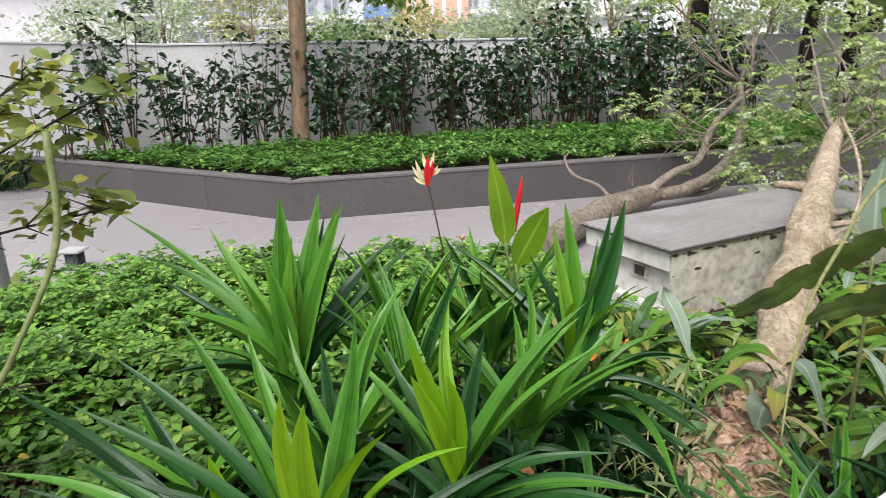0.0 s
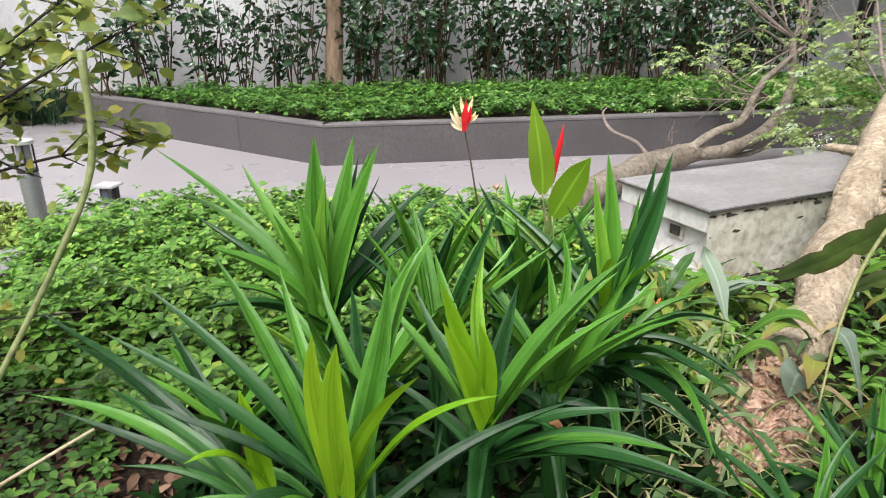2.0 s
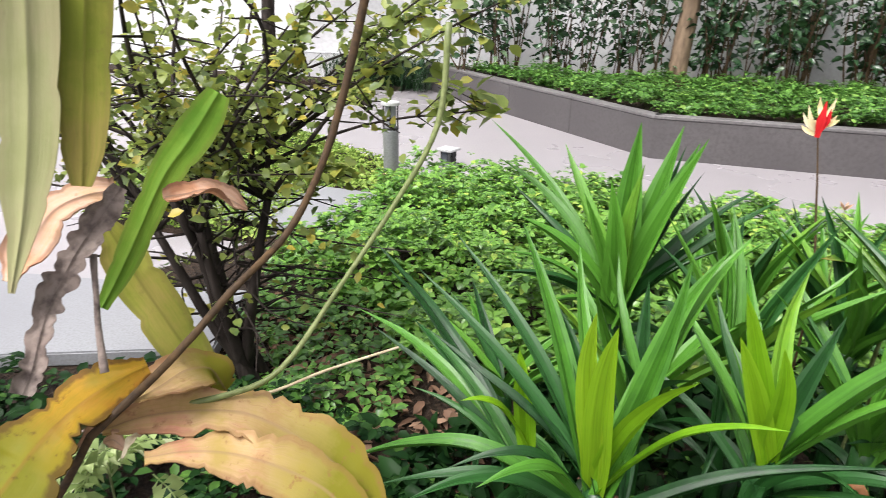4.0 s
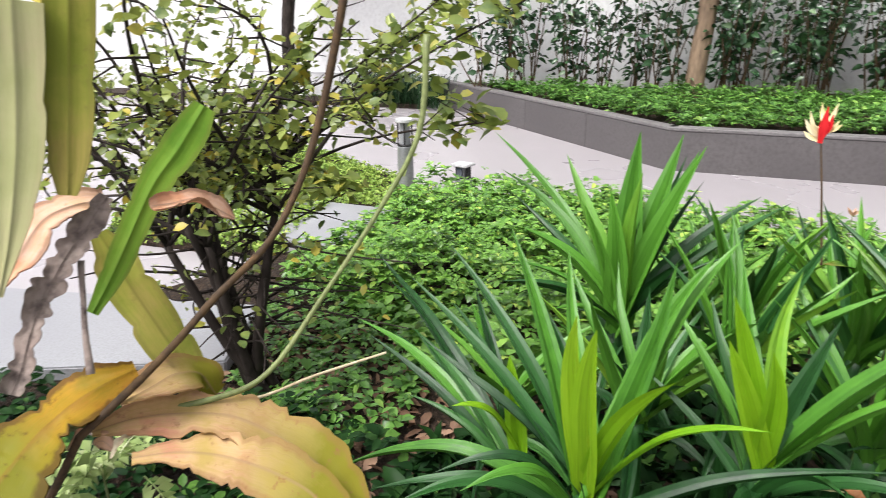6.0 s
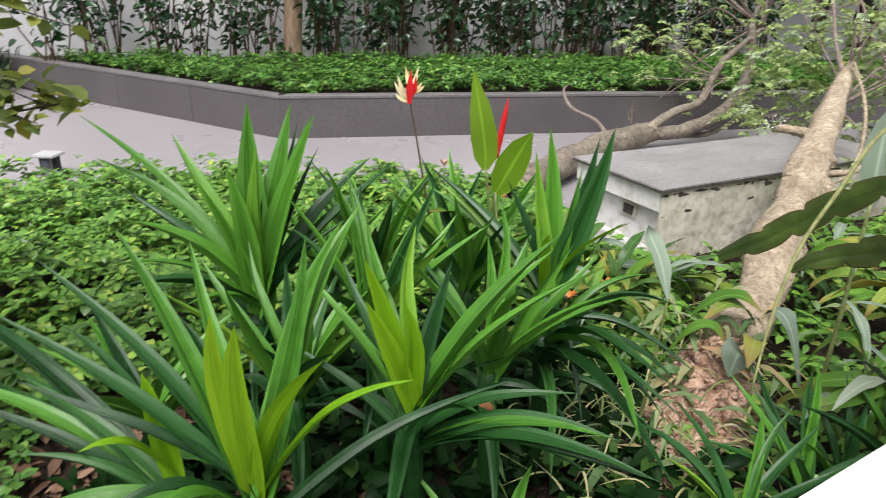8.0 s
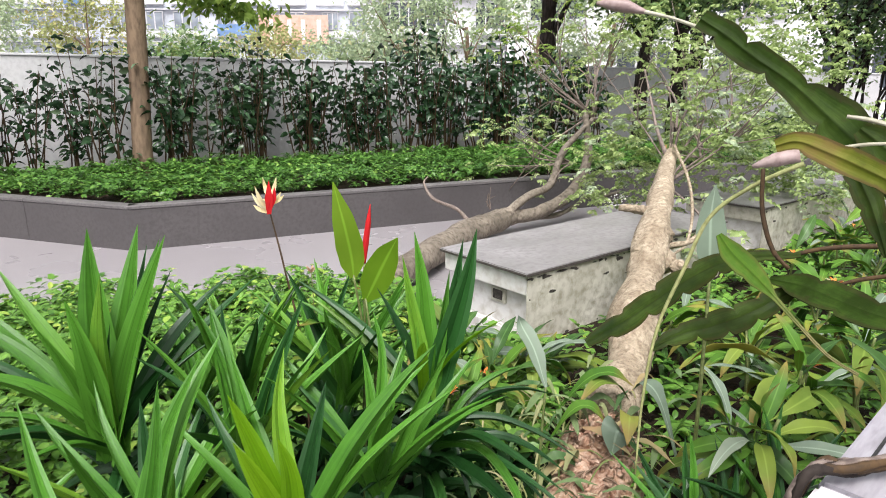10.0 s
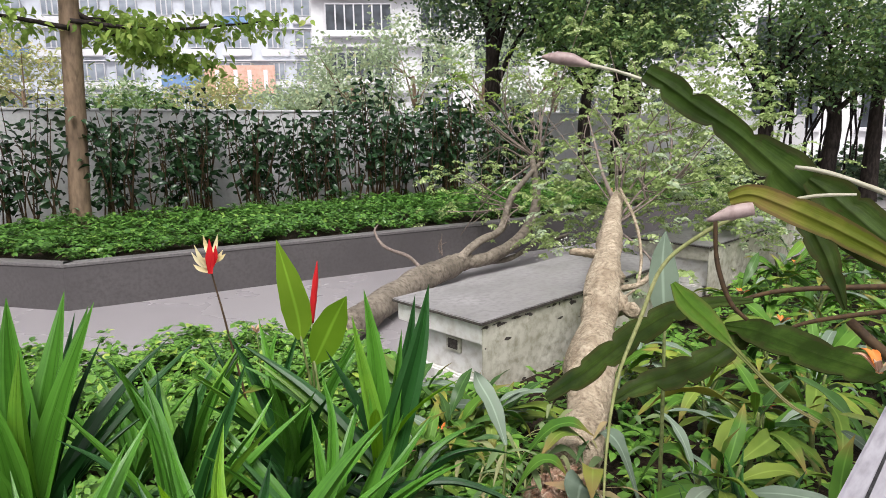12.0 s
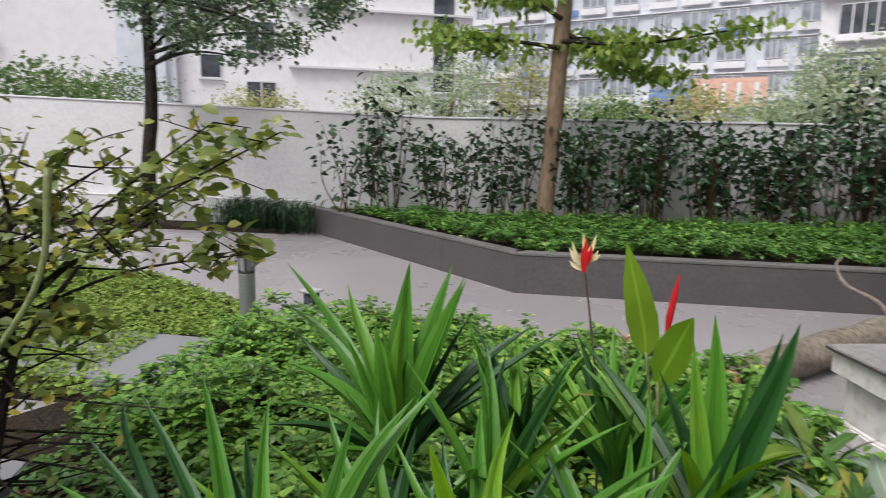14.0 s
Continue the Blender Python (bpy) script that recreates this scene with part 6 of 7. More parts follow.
# ---- shrub beside the slab ----
shrub = thing("shrub", "open shrub with dark wet stems and small round yellow-green leaves", "shrub", at=(-1.48, 2.02, 0.04))
rs = np.random.default_rng(17)
carry = []
for i in range(7):
    foot = np.array([-1.48 + rs.normal(0, 0.05), 2.0 + rs.normal(0, 0.05), 0.02])
    knee = np.array([-1.55 + rs.normal(0, 0.13), 1.93 + rs.normal(0, 0.13), rs.uniform(0.72, 0.98)])
    world_part("stem", Geo().tube([foot, (foot + knee) / 2 + rs.normal(0, 0.02, 3), knee], [0.03, 0.022, 0.015], 8, 0.06, i), M_BARK_DARK, shrub)
    for j in range(6):
        q = foot + (knee - foot) * rs.uniform(0.4, 0.95)
        e = q + unit(rs.normal(0, 1, 3) * (1, 1, 0.3)) * rs.uniform(0.15, 0.45)
        world_part("twig", Geo().tube([q, (q + e) / 2 + rs.normal(0, 0.03, 3), e], [0.006, 0.004, 0.002], 4, 0.0, j), M_BARK_DARK, shrub)
        carry += list(np.linspace(q, e, 6)[2:])
    for j in range(7):
        b = rs.uniform(0, 2 * np.pi)
        reach = rs.uniform(0.25, 0.85)
        end = knee + (reach * math.cos(b) - 0.08, reach * math.sin(b) + 0.1, rs.uniform(0.1, 0.85))
        mid = (knee + end) / 2 + (0, 0, 0.1) + rs.normal(0, 0.06, 3)
        world_part("branch", Geo().tube([knee, mid, end], [0.011, 0.007, 0.003], 5, 0.06, i * 9 + j), M_BARK_DARK, shrub)
        cv = smooth([knee, mid, end], 8)
        carry += list(cv[5:])
        for _ in range(4):
            q = cv[int(rs.integers(4, len(cv)))]
            e = q + unit(rs.normal(0, 1, 3) * (1, 1, 0.6) + (math.cos(b), math.sin(b), 0)) * rs.uniform(0.1, 0.3)
            world_part("twig", Geo().tube([q, (q + e) / 2 + rs.normal(0, 0.015, 3), e], [0.004, 0.003, 0.0015], 4, 0.0, j), M_BARK_DARK, shrub)
            carry += list(np.linspace(q, e, 5)[1:])
outer = []
for e, bare in (((-0.47, 2.4, 1.63), 10), ((-0.80, 2.45, 1.66), 11), ((-0.62, 2.44, 1.24), 13), ((-0.86, 2.4, 1.42), 11), ((-1.17, 3.16, 1.66), 11), ((-1.3, 2.9, 1.5), 11), ((-1.2, 2.2, 1.55), 9), ((-1.25, 2.05, 1.2), 9), ((-1.0, 2.15, 1.0), 9)):
    s = np.array([-1.5, 2.1, 0.95])
    m = (s + np.array(e)) / 2 + (0, 0, 0.06)
    world_part("branch", Geo().tube([s, m, e], [0.009, 0.005, 0.0025], 5, 0.05, 3), M_BARK_DARK, shrub)
    cv = smooth([s, m, e], 9)
    outer += list(cv[bare:]) * 2
    for _ in range(8):
        q = cv[int(rs.integers(bare - 2, len(cv)))]
        e2 = q + unit(rs.normal(0, 1, 3) * (1, 1, 0.55)) * rs.uniform(0.06, 0.18)
        world_part("twig", Geo().tube([q, (q + e2) / 2, e2], [0.003, 0.002, 0.0015], 4, 0.0, 1), M_BARK_DARK, shrub)
        outer += list(np.linspace(q, e2, 4)[1:])
outer = np.array(outer)
n_out = 620
p = outer[rs.integers(0, len(outer), n_out)] + rs.normal(0, 0.02, (n_out, 3))
d = unit(rs.normal(0, 1, (n_out, 3)) * (1, 1, 0.4))
sz = rs.uniform(0.04, 0.08, n_out)
world_part("foliage", Geo().leaves(T_OVAL, p, d, unit(np.array([0, 0, 1.0]) + 0.55 * rs.standard_normal((n_out, 3))), sz, sz * 0.7), M_SHRUB, shrub)
for i in range(22):
    s = np.array([-1.5, 2.0, rs.uniform(0.3, 0.95)])
    e = np.array([-1.22 + rs.normal(0, 0.16), 2.1 + rs.normal(0, 0.2), 0]) + (0, 0, s[2] + rs.uniform(-0.15, 0.3))
    m = (s + e) / 2 + rs.normal(0, 0.04, 3)
    world_part("twig", Geo().tube([s, m, e], [0.006, 0.004, 0.002], 4, 0.05, i), M_BARK_DARK, shrub)
    carry += list(smooth([s, m, e], 6)[4:])
carry = np.array(carry)
low = (carry[:, 2] > 0.42) & (rs.random(len(carry)) < 0.34)
carry = carry[(carry[:, 2] > 0.98) | (carry[:, 0] < -1.75) | low]
N = 3300
p = carry[rs.integers(0, len(carry), N)] + rs.normal(0, 0.028, (N, 3))
d = unit(rs.normal(0, 1, (N, 3)) * (1, 1, 0.45))
sz = rs.uniform(0.024, 0.052, N)
world_part("foliage", Geo().leaves(T_OVAL, p, d, unit(np.array([0, 0, 1.0]) + 0.6 * rs.standard_normal((N, 3))), sz, sz * 0.7), M_SHRUB, shrub)

# dark grassy tuft at the planter's end
tuft = thing("grass_tuft", "dark grassy tuft at the foot of the white wall", "plant", at=(-7.0, 9.5, 0.05))
gt = Geo()
for i in range(1300):
    x, y = -7.15 + rng.normal(0, 0.5), 9.6 + rng.normal(0, 0.18)
    a, ln = rng.uniform(0, 2 * np.pi), rng.uniform(0.35, 0.75)
    gt.ribbon([(x, y, 0.03), (x + 0.08 * math.cos(a), y + 0.08 * math.sin(a), ln * 0.7), (x + 0.28 * math.cos(a), y + 0.28 * math.sin(a), ln * 0.8)], [0.016, 0.02, 0.001], (0.3, 0.2, 1), 0.3)
world_part("foliage", gt, M_HEDGE, tuft)

# ---- climbing flat-stemmed plants close to the rail ----
def flat_stem(parent, pts, width, mat, up, label="", lobes=4, notch=0.25, name="flat_stem", cup=0.1, wave=0.05, torn=0.0, shape=(0.35, 0.9, 1, 1, 0.95, 0.85, 0.6)):
    g = Geo().blade(pts, width * np.array(shape), up, lobes, notch, 0.003, cup, wave, torn, int(1000 * abs(pts[0][0])) % 17)
    return world_part(name, g, mat, parent, label)


def stem_run(parent, pts, r, mat, label="", name="stem"):
    return world_part(name, Geo().tube(pts, r, 8, 0.04, len(pts)), mat, parent, label)


FACE_L, FACE_R = (0.8, -0.55, 0.3), (-0.6, -0.8, 0.2)
cact = thing("climbing_cactus", "climbing flat-stemmed plant with scalloped green stems beside the rail", "plant", "climbing plants", (-0.4, 0.85, 1.0))
flat_stem(cact, [(-0.393, 1.190, 1.452), (-0.398, 1.175, 1.431), (-0.412, 1.139, 1.381), (-0.426, 1.094, 1.328), (-0.429, 1.035, 1.242), (-0.428, 0.992, 1.186), (-0.426, 0.964, 1.155)], 0.06, M_EPI_LIGHT, FACE_L, "light green flat stem", 3, 0.16, cup=0.03, wave=0.02, shape=(0.62, 0.98, 1.02, 0.98, 0.85, 0.76, 0.74, 0.72, 0.66, 0.5, 0.3))
flat_stem(cact, [(-0.353, 0.991, 1.628), (-0.360, 0.976, 1.537), (-0.358, 0.954, 1.435), (-0.352, 0.936, 1.365)], 0.0634, M_EPI_OLIVE, FACE_L, "pale olive flat stem", 2, 0.16, shape=(1, 1, 1, 1, 0.95, 0.8, 0.4))
flat_stem(cact, [(-0.382, 0.933, 1.614), (-0.384, 0.913, 1.493), (-0.377, 0.890, 1.407), (-0.366, 0.862, 1.329), (-0.351, 0.827, 1.254)], 0.0695, M_EPI_PALE, FACE_L, "pale translucent flat stem", 3, 0.2, shape=(1, 1, 1, 0.95, 0.8, 0.4, 0.1))
flat_stem(cact, [(-0.541, 1.049, 1.242), (-0.527, 1.055, 1.213), (-0.494, 1.064, 1.147), (-0.446, 1.078, 1.070), (-0.412, 1.086, 1.022), (-0.372, 1.085, 0.964)], 0.0824, M_EPI_OLIVE, FACE_L, "yellowing olive flat stem", 3, 0.3, wave=0.2)
flat_stem(cact, [(-0.369, 0.995, 1.347), (-0.373, 0.963, 1.311), (-0.377, 0.927, 1.275), (-0.376, 0.895, 1.237), (-0.371, 0.866, 1.200), (-0.356, 0.831, 1.145), (-0.347, 0.809, 1.118)], 0.0458, M_DRY, FACE_L, "shrivelled grey-brown stem", 5, 0.3, wave=0.5, torn=0.5, cup=0.5, shape=(0.5, 1, 0.9, 1, 0.75, 0.8, 0.6))
flat_stem(cact, [(-0.399, 0.846, 1.249), (-0.414, 0.881, 1.281), (-0.422, 0.925, 1.319), (-0.421, 0.969, 1.330), (-0.414, 1.011, 1.330)], 0.0595, M_DEAD_PALE, (0.6, -0.5, 0.7), "pale pink withered stem", 3, 0.3, wave=0.3, torn=0.2, cup=0.3)
stem_run(cact, [(-0.194, 1.342, 1.66), (-0.226, 1.302, 1.468), (-0.241, 1.256, 1.348), (-0.259, 1.191, 1.248), (-0.292, 1.098, 1.17), (-0.312, 0.991, 1.09), (-0.36, 0.88, 1.0)], [0.0072, 0.0068, 0.006, 0.006, 0.0062, 0.0065], M_BROWN_STEM, "brown woody stem")
stem_run(cact, [(-0.161, 1.492, 1.558), (-0.163, 1.466, 1.39), (-0.203, 1.394, 1.255), (-0.245, 1.285, 1.118), (-0.272, 1.166, 1.005), (-0.315, 1.08, 0.979), (-0.389, 0.956, 0.982), (-0.45, 0.84, 0.985)], [0.0065, 0.005, 0.0045, 0.005, 0.006, 0.007], M_GREEN_STEM, "long arching green stem")
stem_run(cact, [(-0.368, 0.940, 1.265), (-0.353, 0.926, 1.215), (-0.335, 0.911, 1.166), (-0.313, 0.898, 1.118)], [0.005, 0.004, 0.0045, 0.006], M_DRY, "thin dry stalk", "stalk")
stem_run(cact, [(-0.189, 1.381, 0.971), (-0.277, 1.277, 0.941), (-0.344, 1.175, 0.916), (-0.42, 1.05, 0.93)], [0.0025, 0.003, 0.0035], M_STRAW, "thin straw-coloured twig", "twig")
flat_stem(cact, [(-0.364, 0.985, 1.064), (-0.377, 0.948, 1.056), (-0.389, 0.901, 1.041), (-0.394, 0.846, 1.016), (-0.387, 0.783, 0.979), (-0.377, 0.731, 0.947)], 0.1331, M_DEAD, (0.35, -0.5, 0.9), "yellow dying flat stem with a dark rim", 3, 0.1, wave=0.32, torn=0.4, cup=0.08, shape=(0.25, 0.65, 0.9, 1, 1, 0.9))
flat_stem(cact, [(-0.384, 0.908, 0.982), (-0.363, 0.968, 0.982), (-0.325, 1.032, 0.971), (-0.276, 1.091, 0.950), (-0.207, 1.135, 0.905), (-0.131, 1.160, 0.850), (-0.064, 1.151, 0.787)], 0.116, M_DEAD_PINK, (0.2, -0.45, 1), "wide pink and yellow dying stem", 3, 0.14, wave=0.32, torn=0.4, cup=0.08, shape=(0.15, 0.6, 0.95, 1, 1, 0.9, 0.7))
flat_stem(cact, [(-0.313, 0.928, 0.953), (-0.278, 0.984, 0.945), (-0.228, 1.037, 0.925), (-0.165, 1.081, 0.892), (-0.105, 1.106, 0.858), (-0.043, 1.100, 0.806)], 0.0983, M_DEAD_PINK, (0.2, -0.45, 1), "torn pink and yellow dying stem", 2.5, 0.14, wave=0.32, torn=0.4, cup=0.08, shape=(0.3, 0.8, 1, 1, 0.85))
flat_stem(cact, [(-0.331, 0.940, 1.039), (-0.345, 0.995, 1.033), (-0.360, 1.044, 1.027), (-0.364, 1.089, 1.005), (-0.360, 1.112, 0.954)], 0.0843, M_DEAD_PINK, (0.25, -0.45, 1), "orange dying flat stem", 2, 0.14, wave=0.32, torn=0.4)
flat_stem(cact, [(-0.379, 1.062, 1.312), (-0.383, 1.103, 1.307), (-0.387, 1.141, 1.304), (-0.387, 1.176, 1.282), (-0.382, 1.211, 1.254)], 0.0465, M_DEAD_PALE, (0.5, -0.5, 0.9), "pink withered stem", 2, 0.3, wave=0.35, torn=0.2, cup=0.6, shape=(0.5, 0.9, 1, 0.9, 0.1))
stem_run(cact, [(-0.45, 0.84, 0.985), (-0.58, 0.75, 0.6), (-0.62, 0.7, 0.03)], [0.006, 0.007, 0.009], M_BROWN_STEM)
stem_run(cact, [(-0.36, 0.88, 1.0), (-0.55, 0.76, 0.6), (-0.6, 0.7, 0.03)], [0.006, 0.007, 0.009], M_BROWN_STEM)

cact2 = thing("climbing_cactus", "climbing flat-stemmed plant with dark stems and pink buds", "plant", "climbing plants", (1.6, 1.7, 1.0))
flat_stem(cact2, [(1.254, 1.885, 1.749), (1.293, 1.855, 1.716), (1.337, 1.819, 1.673), (1.384, 1.775, 1.629), (1.431, 1.724, 1.567), (1.465, 1.678, 1.520), (1.497, 1.630, 1.480), (1.538, 1.560, 1.421)], 0.0984, M_EPI, FACE_R, "wide green scalloped stem", 4.5, 0.6, shape=(0.36, 0.56, 0.55, 0.5, 0.6, 0.95, 1.05, 0.88, 0.78, 0.7))
flat_stem(cact2, [(1.279, 2.402, 0.867), (1.392, 2.388, 0.934), (1.522, 2.367, 1.034), (1.642, 2.331, 1.116), (1.747, 2.275, 1.152), (1.821, 2.229, 1.166)], 0.088, M_EPI_DARK, (-0.4, -0.6, 0.8), "dark scalloped stem", 5, 0.55, shape=(0.35, 0.85, 0.95, 1, 0.9, 0.5, 0.2))
flat_stem(cact2, [(1.427, 2.279, 0.889), (1.503, 2.278, 0.925), (1.590, 2.261, 0.952), (1.679, 2.242, 0.988), (1.762, 2.235, 1.031), (1.830, 2.234, 1.067)], 0.086, M_EPI_DARK, (-0.4, -0.6, 0.8), "dark scalloped stem", 5, 0.5, wave=0.12, shape=(0.2, 0.75, 1, 1, 0.85, 0.3))
flat_stem(cact2, [(1.776, 2.284, 1.080), (1.814, 2.193, 1.085), (1.843, 2.099, 1.074), (1.863, 2.010, 1.069), (1.885, 1.917, 1.069), (1.879, 1.855, 1.076)], 0.105, M_EPI, (-0.4, -0.6, 0.8), "dark green scalloped stem", 3.2, 0.4, shape=(0.2, 0.85, 1, 1, 0.95, 0.85))
flat_stem(cact2, [(1.551, 2.207, 1.240), (1.576, 2.175, 1.193), (1.622, 2.124, 1.137), (1.663, 2.068, 1.076), (1.690, 2.023, 1.032), (1.725, 1.966, 0.982), (1.765, 1.914, 0.955)], 0.068, M_EPI_YOUNG, (-0.3, -0.8, 0.6), "light green young stem", 2, 0.2, shape=(0.25, 0.9, 1, 0.75, 0.25, 0.17, 0.14, 0.13, 0.12, 0.11))
flat_stem(cact2, [(1.264, 1.638, 1.532), (1.289, 1.619, 1.540), (1.325, 1.586, 1.523), (1.358, 1.552, 1.503), (1.397, 1.506, 1.474), (1.426, 1.466, 1.448)], 0.0445, M_EPI_DYING, FACE_R, "yellowing olive stem", 2.2, 0.2, shape=(0.5, 0.85, 1, 0.95, 0.8, 0.6))
flat_stem(cact2, [(1.449, 1.675, 1.554), (1.459, 1.647, 1.535), (1.474, 1.610, 1.505), (1.486, 1.575, 1.477), (1.502, 1.531, 1.447)], 0.0693, M_EPI_DARK, FACE_R, "dark broad flat stem", 2.2, 0.3, shape=(0.4, 1, 1, 1, 1))
flat_stem(cact2, [(1.417, 1.636, 1.486), (1.423, 1.608, 1.447), (1.424, 1.581, 1.406), (1.423, 1.552, 1.359)], 0.0428, M_EPI_DARK, FACE_R, "dark hanging flat stem", 3, 0.3, shape=(0.9, 1, 0.7, 0.15))
bract_flower(cact2, (1.259, 1.340, 1.351), (M_ORANGE, M_DEAD_PALE, M_STRAW), 7, 0.035, 5)
stem_run(cact2, [(1.266, 1.90, 1.733), (1.22, 1.935, 1.755), (1.174, 1.968, 1.77)], [0.004, 0.003, 0.004], M_DEAD_WHITE, "pale bud stalk", "bud_stalk")
stem_run(cact2, [(1.18, 1.965, 1.768), (1.147, 1.985, 1.78), (1.12, 2.0, 1.786), (1.095, 2.015, 1.789)], [0.004, 0.013, 0.012, 0.003], M_PINK, "hanging pink flower bud", "bud")
stem_run(cact2, [(1.235, 1.65, 1.497), (1.262, 1.63, 1.51), (1.29, 1.612, 1.518)], [0.003, 0.012, 0.011], M_PINK, "pink flower bud", "bud")
stem_run(cact2, [(1.349, 1.631, 1.523), (1.389, 1.595, 1.536), (1.43, 1.56, 1.54)], [0.0025, 0.003, 0.002], M_DEAD_WHITE)
stem_run(cact2, [(1.434, 1.693, 1.575), (1.461, 1.667, 1.569), (1.496, 1.631, 1.553), (1.56, 1.58, 1.52)], [0.003, 0.0045, 0.004], M_DEAD_WHITE)
stem_run(cact2, [(2.317, 2.136, 1.192), (2.061, 2.366, 1.143), (1.926, 2.462, 1.085)], [0.009, 0.008, 0.005], M_BROWN_STEM)
stem_run(cact2, [(2.286, 2.136, 1.131), (2.108, 2.295, 1.062), (2.028, 2.352, 1.014)], [0.008, 0.007, 0.004], M_BROWN_STEM)
stem_run(cact2, [(1.718, 2.137, 1.434), (1.627, 2.199, 1.369), (1.540, 2.240, 1.280), (1.478, 2.239, 1.135), (1.407, 2.221, 0.979), (1.350, 2.163, 0.800), (1.309, 2.092, 0.617)], [0.0065, 0.0058, 0.0055, 0.0055, 0.005, 0.004, 0.0025], M_STEM_PALE, "thin hanging yellow-green stem")
stem_run(cact2, [(1.395, 1.844, 1.465), (1.395, 1.83, 1.382), (1.407, 1.801, 1.309), (1.428, 1.774, 1.276)], [0.004, 0.005, 0.004], M_BROWN_STEM)
stem_run(cact2, [(1.515, 1.628, 1.31), (1.62, 1.53, 1.15), (1.85, 1.6, 0.7), (1.9, 1.7, 0.03)], [0.008, 0.01, 0.014, 0.018], M_BROWN_STEM)
stem_run(cact2, [(1.72, 1.66, 1.34), (1.86, 1.68, 0.9), (1.9, 1.72, 0.03)], [0.009, 0.012, 0.016], M_BROWN_STEM)
pale = thing("heliconia_plant", "plant with a large pale grey-green upright leaf beside the fallen trunk", "plant", "broad-leaved plants", (1.8, 2.65, 0.04))
world_part("stem", Geo().tube([(1.82, 2.62, 0.03), (1.80, 2.6, 0.6), (1.79, 2.6, 1.0)], [0.008, 0.007, 0.005], 6), M_GREEN_STEM, pale)
world_part("leaf", Geo().ribbon([(1.79, 2.6, 0.98), (1.785, 2.61, 1.1), (1.79, 2.63, 1.2), (1.802, 2.64, 1.30)], [0.02, 0.09, 0.10, 0.07, 0.003], (-0.3, -1, 0.2), 0.25, thick=0.001), M_HELI_GREY, pale, "pale grey-green leaf")

grey_leaf = thing("heliconia_plant", "plant with a curved pale grey-green leaf beside the concrete bench", "plant", "broad-leaved plants", (1.215, 2.570, 0.04))
world_part("stem", Geo().tube([(1.195, 2.600, 0.03), (1.205, 2.580, 0.321), (1.215, 2.570, 0.642)], [0.006, 0.005, 0.004], 6), M_GREEN_STEM, grey_leaf)
world_part("leaf", Geo().ribbon([(1.215, 2.570, 0.642), (1.194, 2.641, 0.745), (1.168, 2.712, 0.808), (1.154, 2.712, 0.848)], [0.012, 0.055, 0.062, 0.04, 0.002], (0.2, -1, 0.3), 0.3, thick=0.001, wave=0.1), M_HELI_GREY, grey_leaf, "curved pale grey-green leaf")
for p, q, w, m in (((1.35, 3.12, 0.06), (1.74, 2.98, 0.40), 0.075, M_HELI), ((1.9, 3.1, 0.06), (1.5, 2.96, 0.36), 0.07, M_HELI_YELLOW), ((1.3, 2.95, 0.06), (1.58, 2.86, 0.30), 0.065, M_HELI), ((1.62, 2.75, 0.06), (1.53, 2.70, 0.27), 0.14, M_HELI_GREY), ((1.7, 2.9, 0.06), (1.55, 2.62, 0.36), 0.085, M_HELI_YELLOW), ((1.78, 2.85, 0.06), (1.95, 2.62, 0.42), 0.09, M_HELI), ((1.85, 2.7, 0.06), (1.72, 2.95, 0.4), 0.08, M_HELI_GREY)):
    a, e = np.array(p), np.array(q)
    m1 = a * 0.55 + e * 0.45 + (0, 0, 0.16)
    m2 = a * 0.25 + e * 0.75 + (0, 0, 0.14)
    world_part("leaf", Geo().ribbon([a, m1, m2, e], [0.008, 0.02, w, w * 0.8, 0.003], (0, -0.2, 1), 0.25, thick=0.001, wave=0.12), m, grey_leaf)

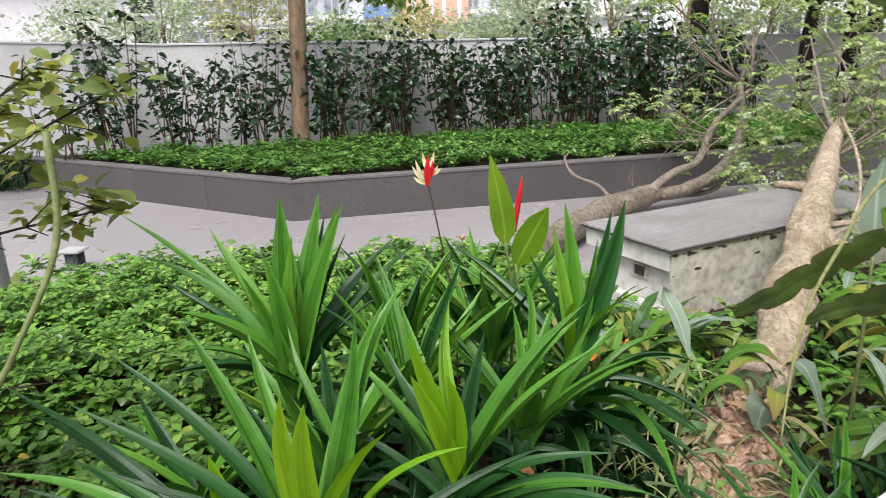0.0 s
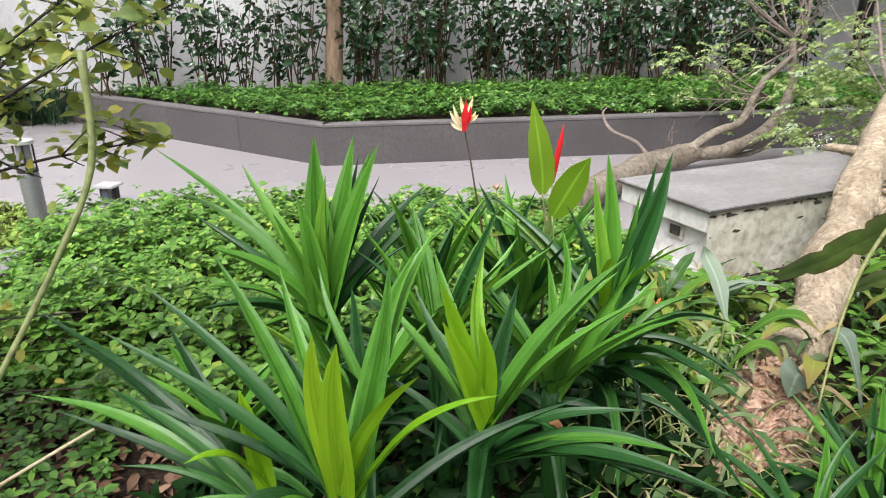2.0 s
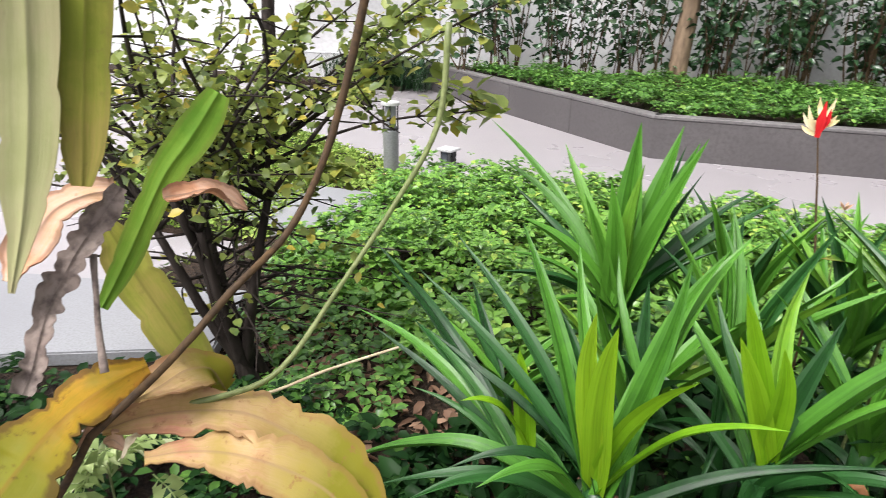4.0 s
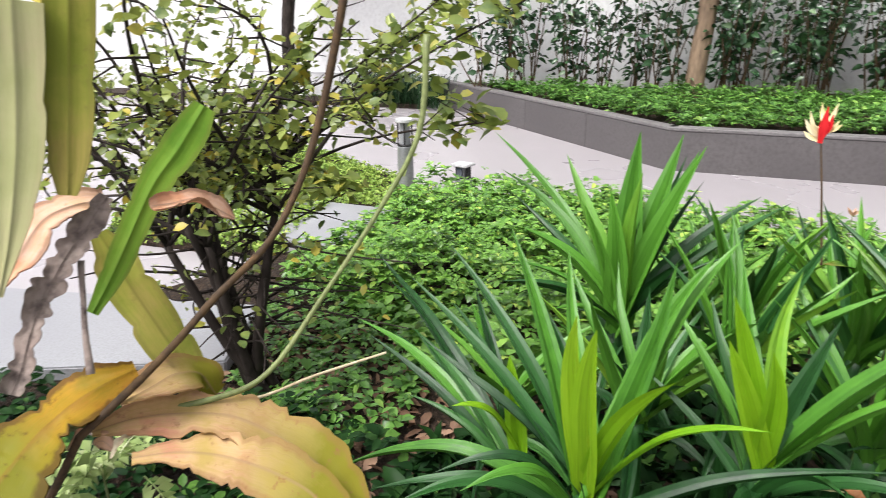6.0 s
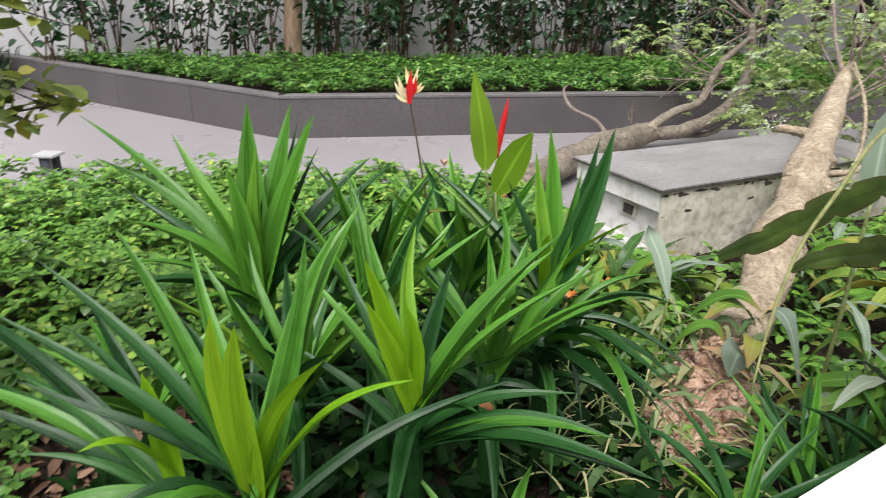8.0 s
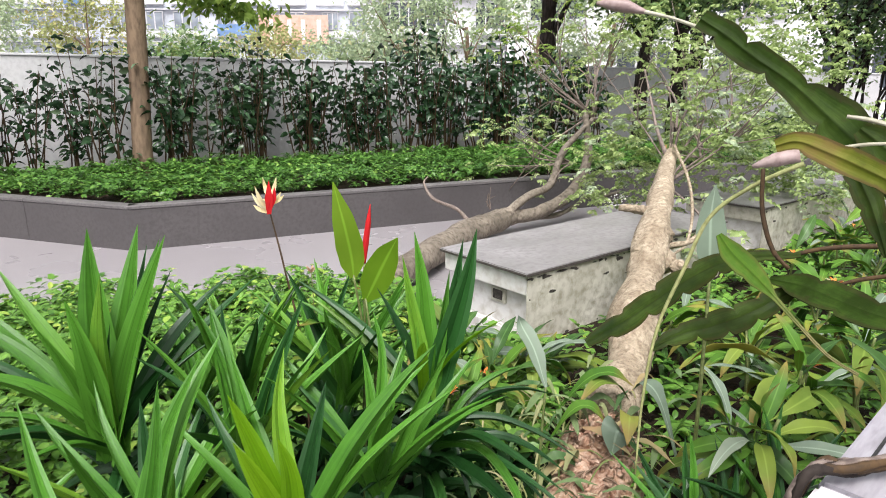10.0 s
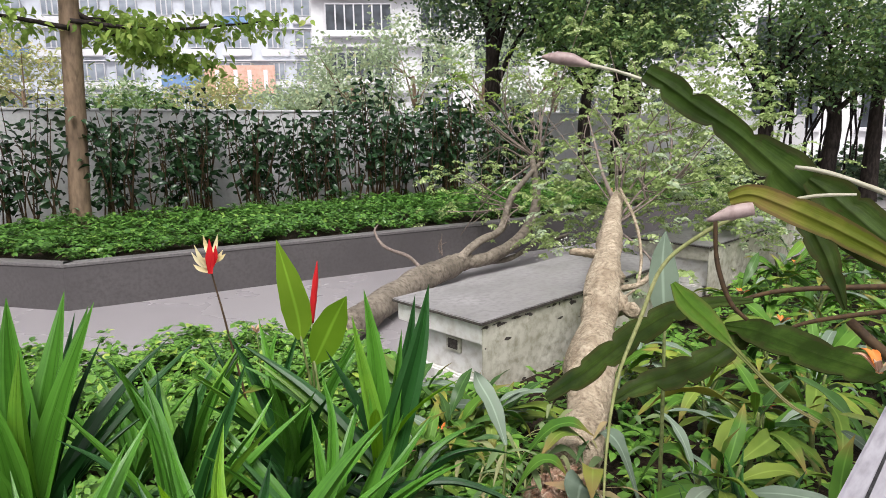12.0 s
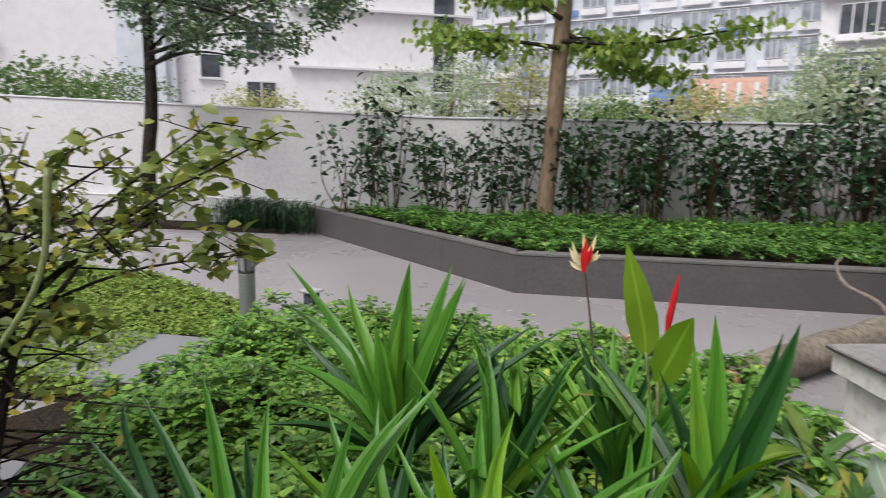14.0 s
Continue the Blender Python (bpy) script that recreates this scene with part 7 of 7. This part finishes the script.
blossom = thing("flower_cluster", "small white flower cluster lying on the bench edge", "flower", at=(3.116, 6.286, 0.560))
for i in range(46):
    c = np.array((3.116, 6.286, 0.560)) + rng.normal(0, (0.05, 0.05, 0.03))
    d = unit(rng.standard_normal(3)) * 0.018
    world_part("petal", Geo().ribbon([c, c + d * 0.5, c + d], [0.004, 0.014, 0.002], (0.2, -0.3, 1), 0.3, thick=0.001), M_PETAL, blossom)

fallen_bloom = thing("fallen_flower", "small red spidery flower lying on the fallen trunk", "flower", at=(2.236, 3.906, 0.5))
bract_flower(fallen_bloom, (2.236, 3.906, 0.5), (M_RED,), 7, 0.06, 9, 0.3)

world_part("stem", Geo().tube([(0.44, 3.2, 0.05), (0.44, 3.25, 0.5), (0.431, 3.272, 0.88)], [0.004, 0.003, 0.002], 5), M_GREEN_STEM, tall)
for k in range(5):
    o = np.array([0.431, 3.272, 0.875])
    d = unit([math.cos(k * 1.3), math.sin(k * 1.3), 1.1]) * 0.035
    world_part("bract", Geo().ribbon([o, o + d * 0.6, o + d], [0.006, 0.01, 0.001], (0, -1, 0.4), 0.4, thick=0.001), M_DEAD_PALE, tall, "withered pink bract")

# dry fragments and a ferny sprig among the dying stems
frag = np.random.default_rng(77)
for i in range(16):
    c = np.array([-0.40, 0.99, 0.965]) + frag.normal(0, (0.05, 0.06, 0.018))
    d = unit(frag.normal(0, 1, 3) * (1, 1, 0.35)) * frag.uniform(0.03, 0.075)
    world_part("withered_piece", Geo().ribbon([c, c + d * 0.5 + (0, 0, 0.012), c + d], [0.004, frag.uniform(0.012, 0.03), 0.003], (0.3, -0.4, 1), 0.5, thick=0.001, wave=0.4), (M_DEAD_BROWN, M_DRY, M_STRAW, M_DEAD_PALE)[i % 4], cact)
sprig = thing("fern", "small light green ferny sprig under the dying stems", "plant", at=(-0.465, 0.940, 0.04))
root_at = np.array([-0.465, 0.940, 0.861])
world_part("stem", Geo().tube([root_at * (1, 1, 0) + (0, 0, 0.03), root_at * (1, 1, 0.5), root_at], [0.004, 0.003, 0.002], 5), M_GREEN_STEM, sprig)
feathers(sprig, [root_at, root_at + (0.04, 0.03, 0.01), root_at + (-0.03, 0.02, -0.02)], 14, 0.14, 0.03, M_FALLEN, 78, 0.3, "frond", 0.02)
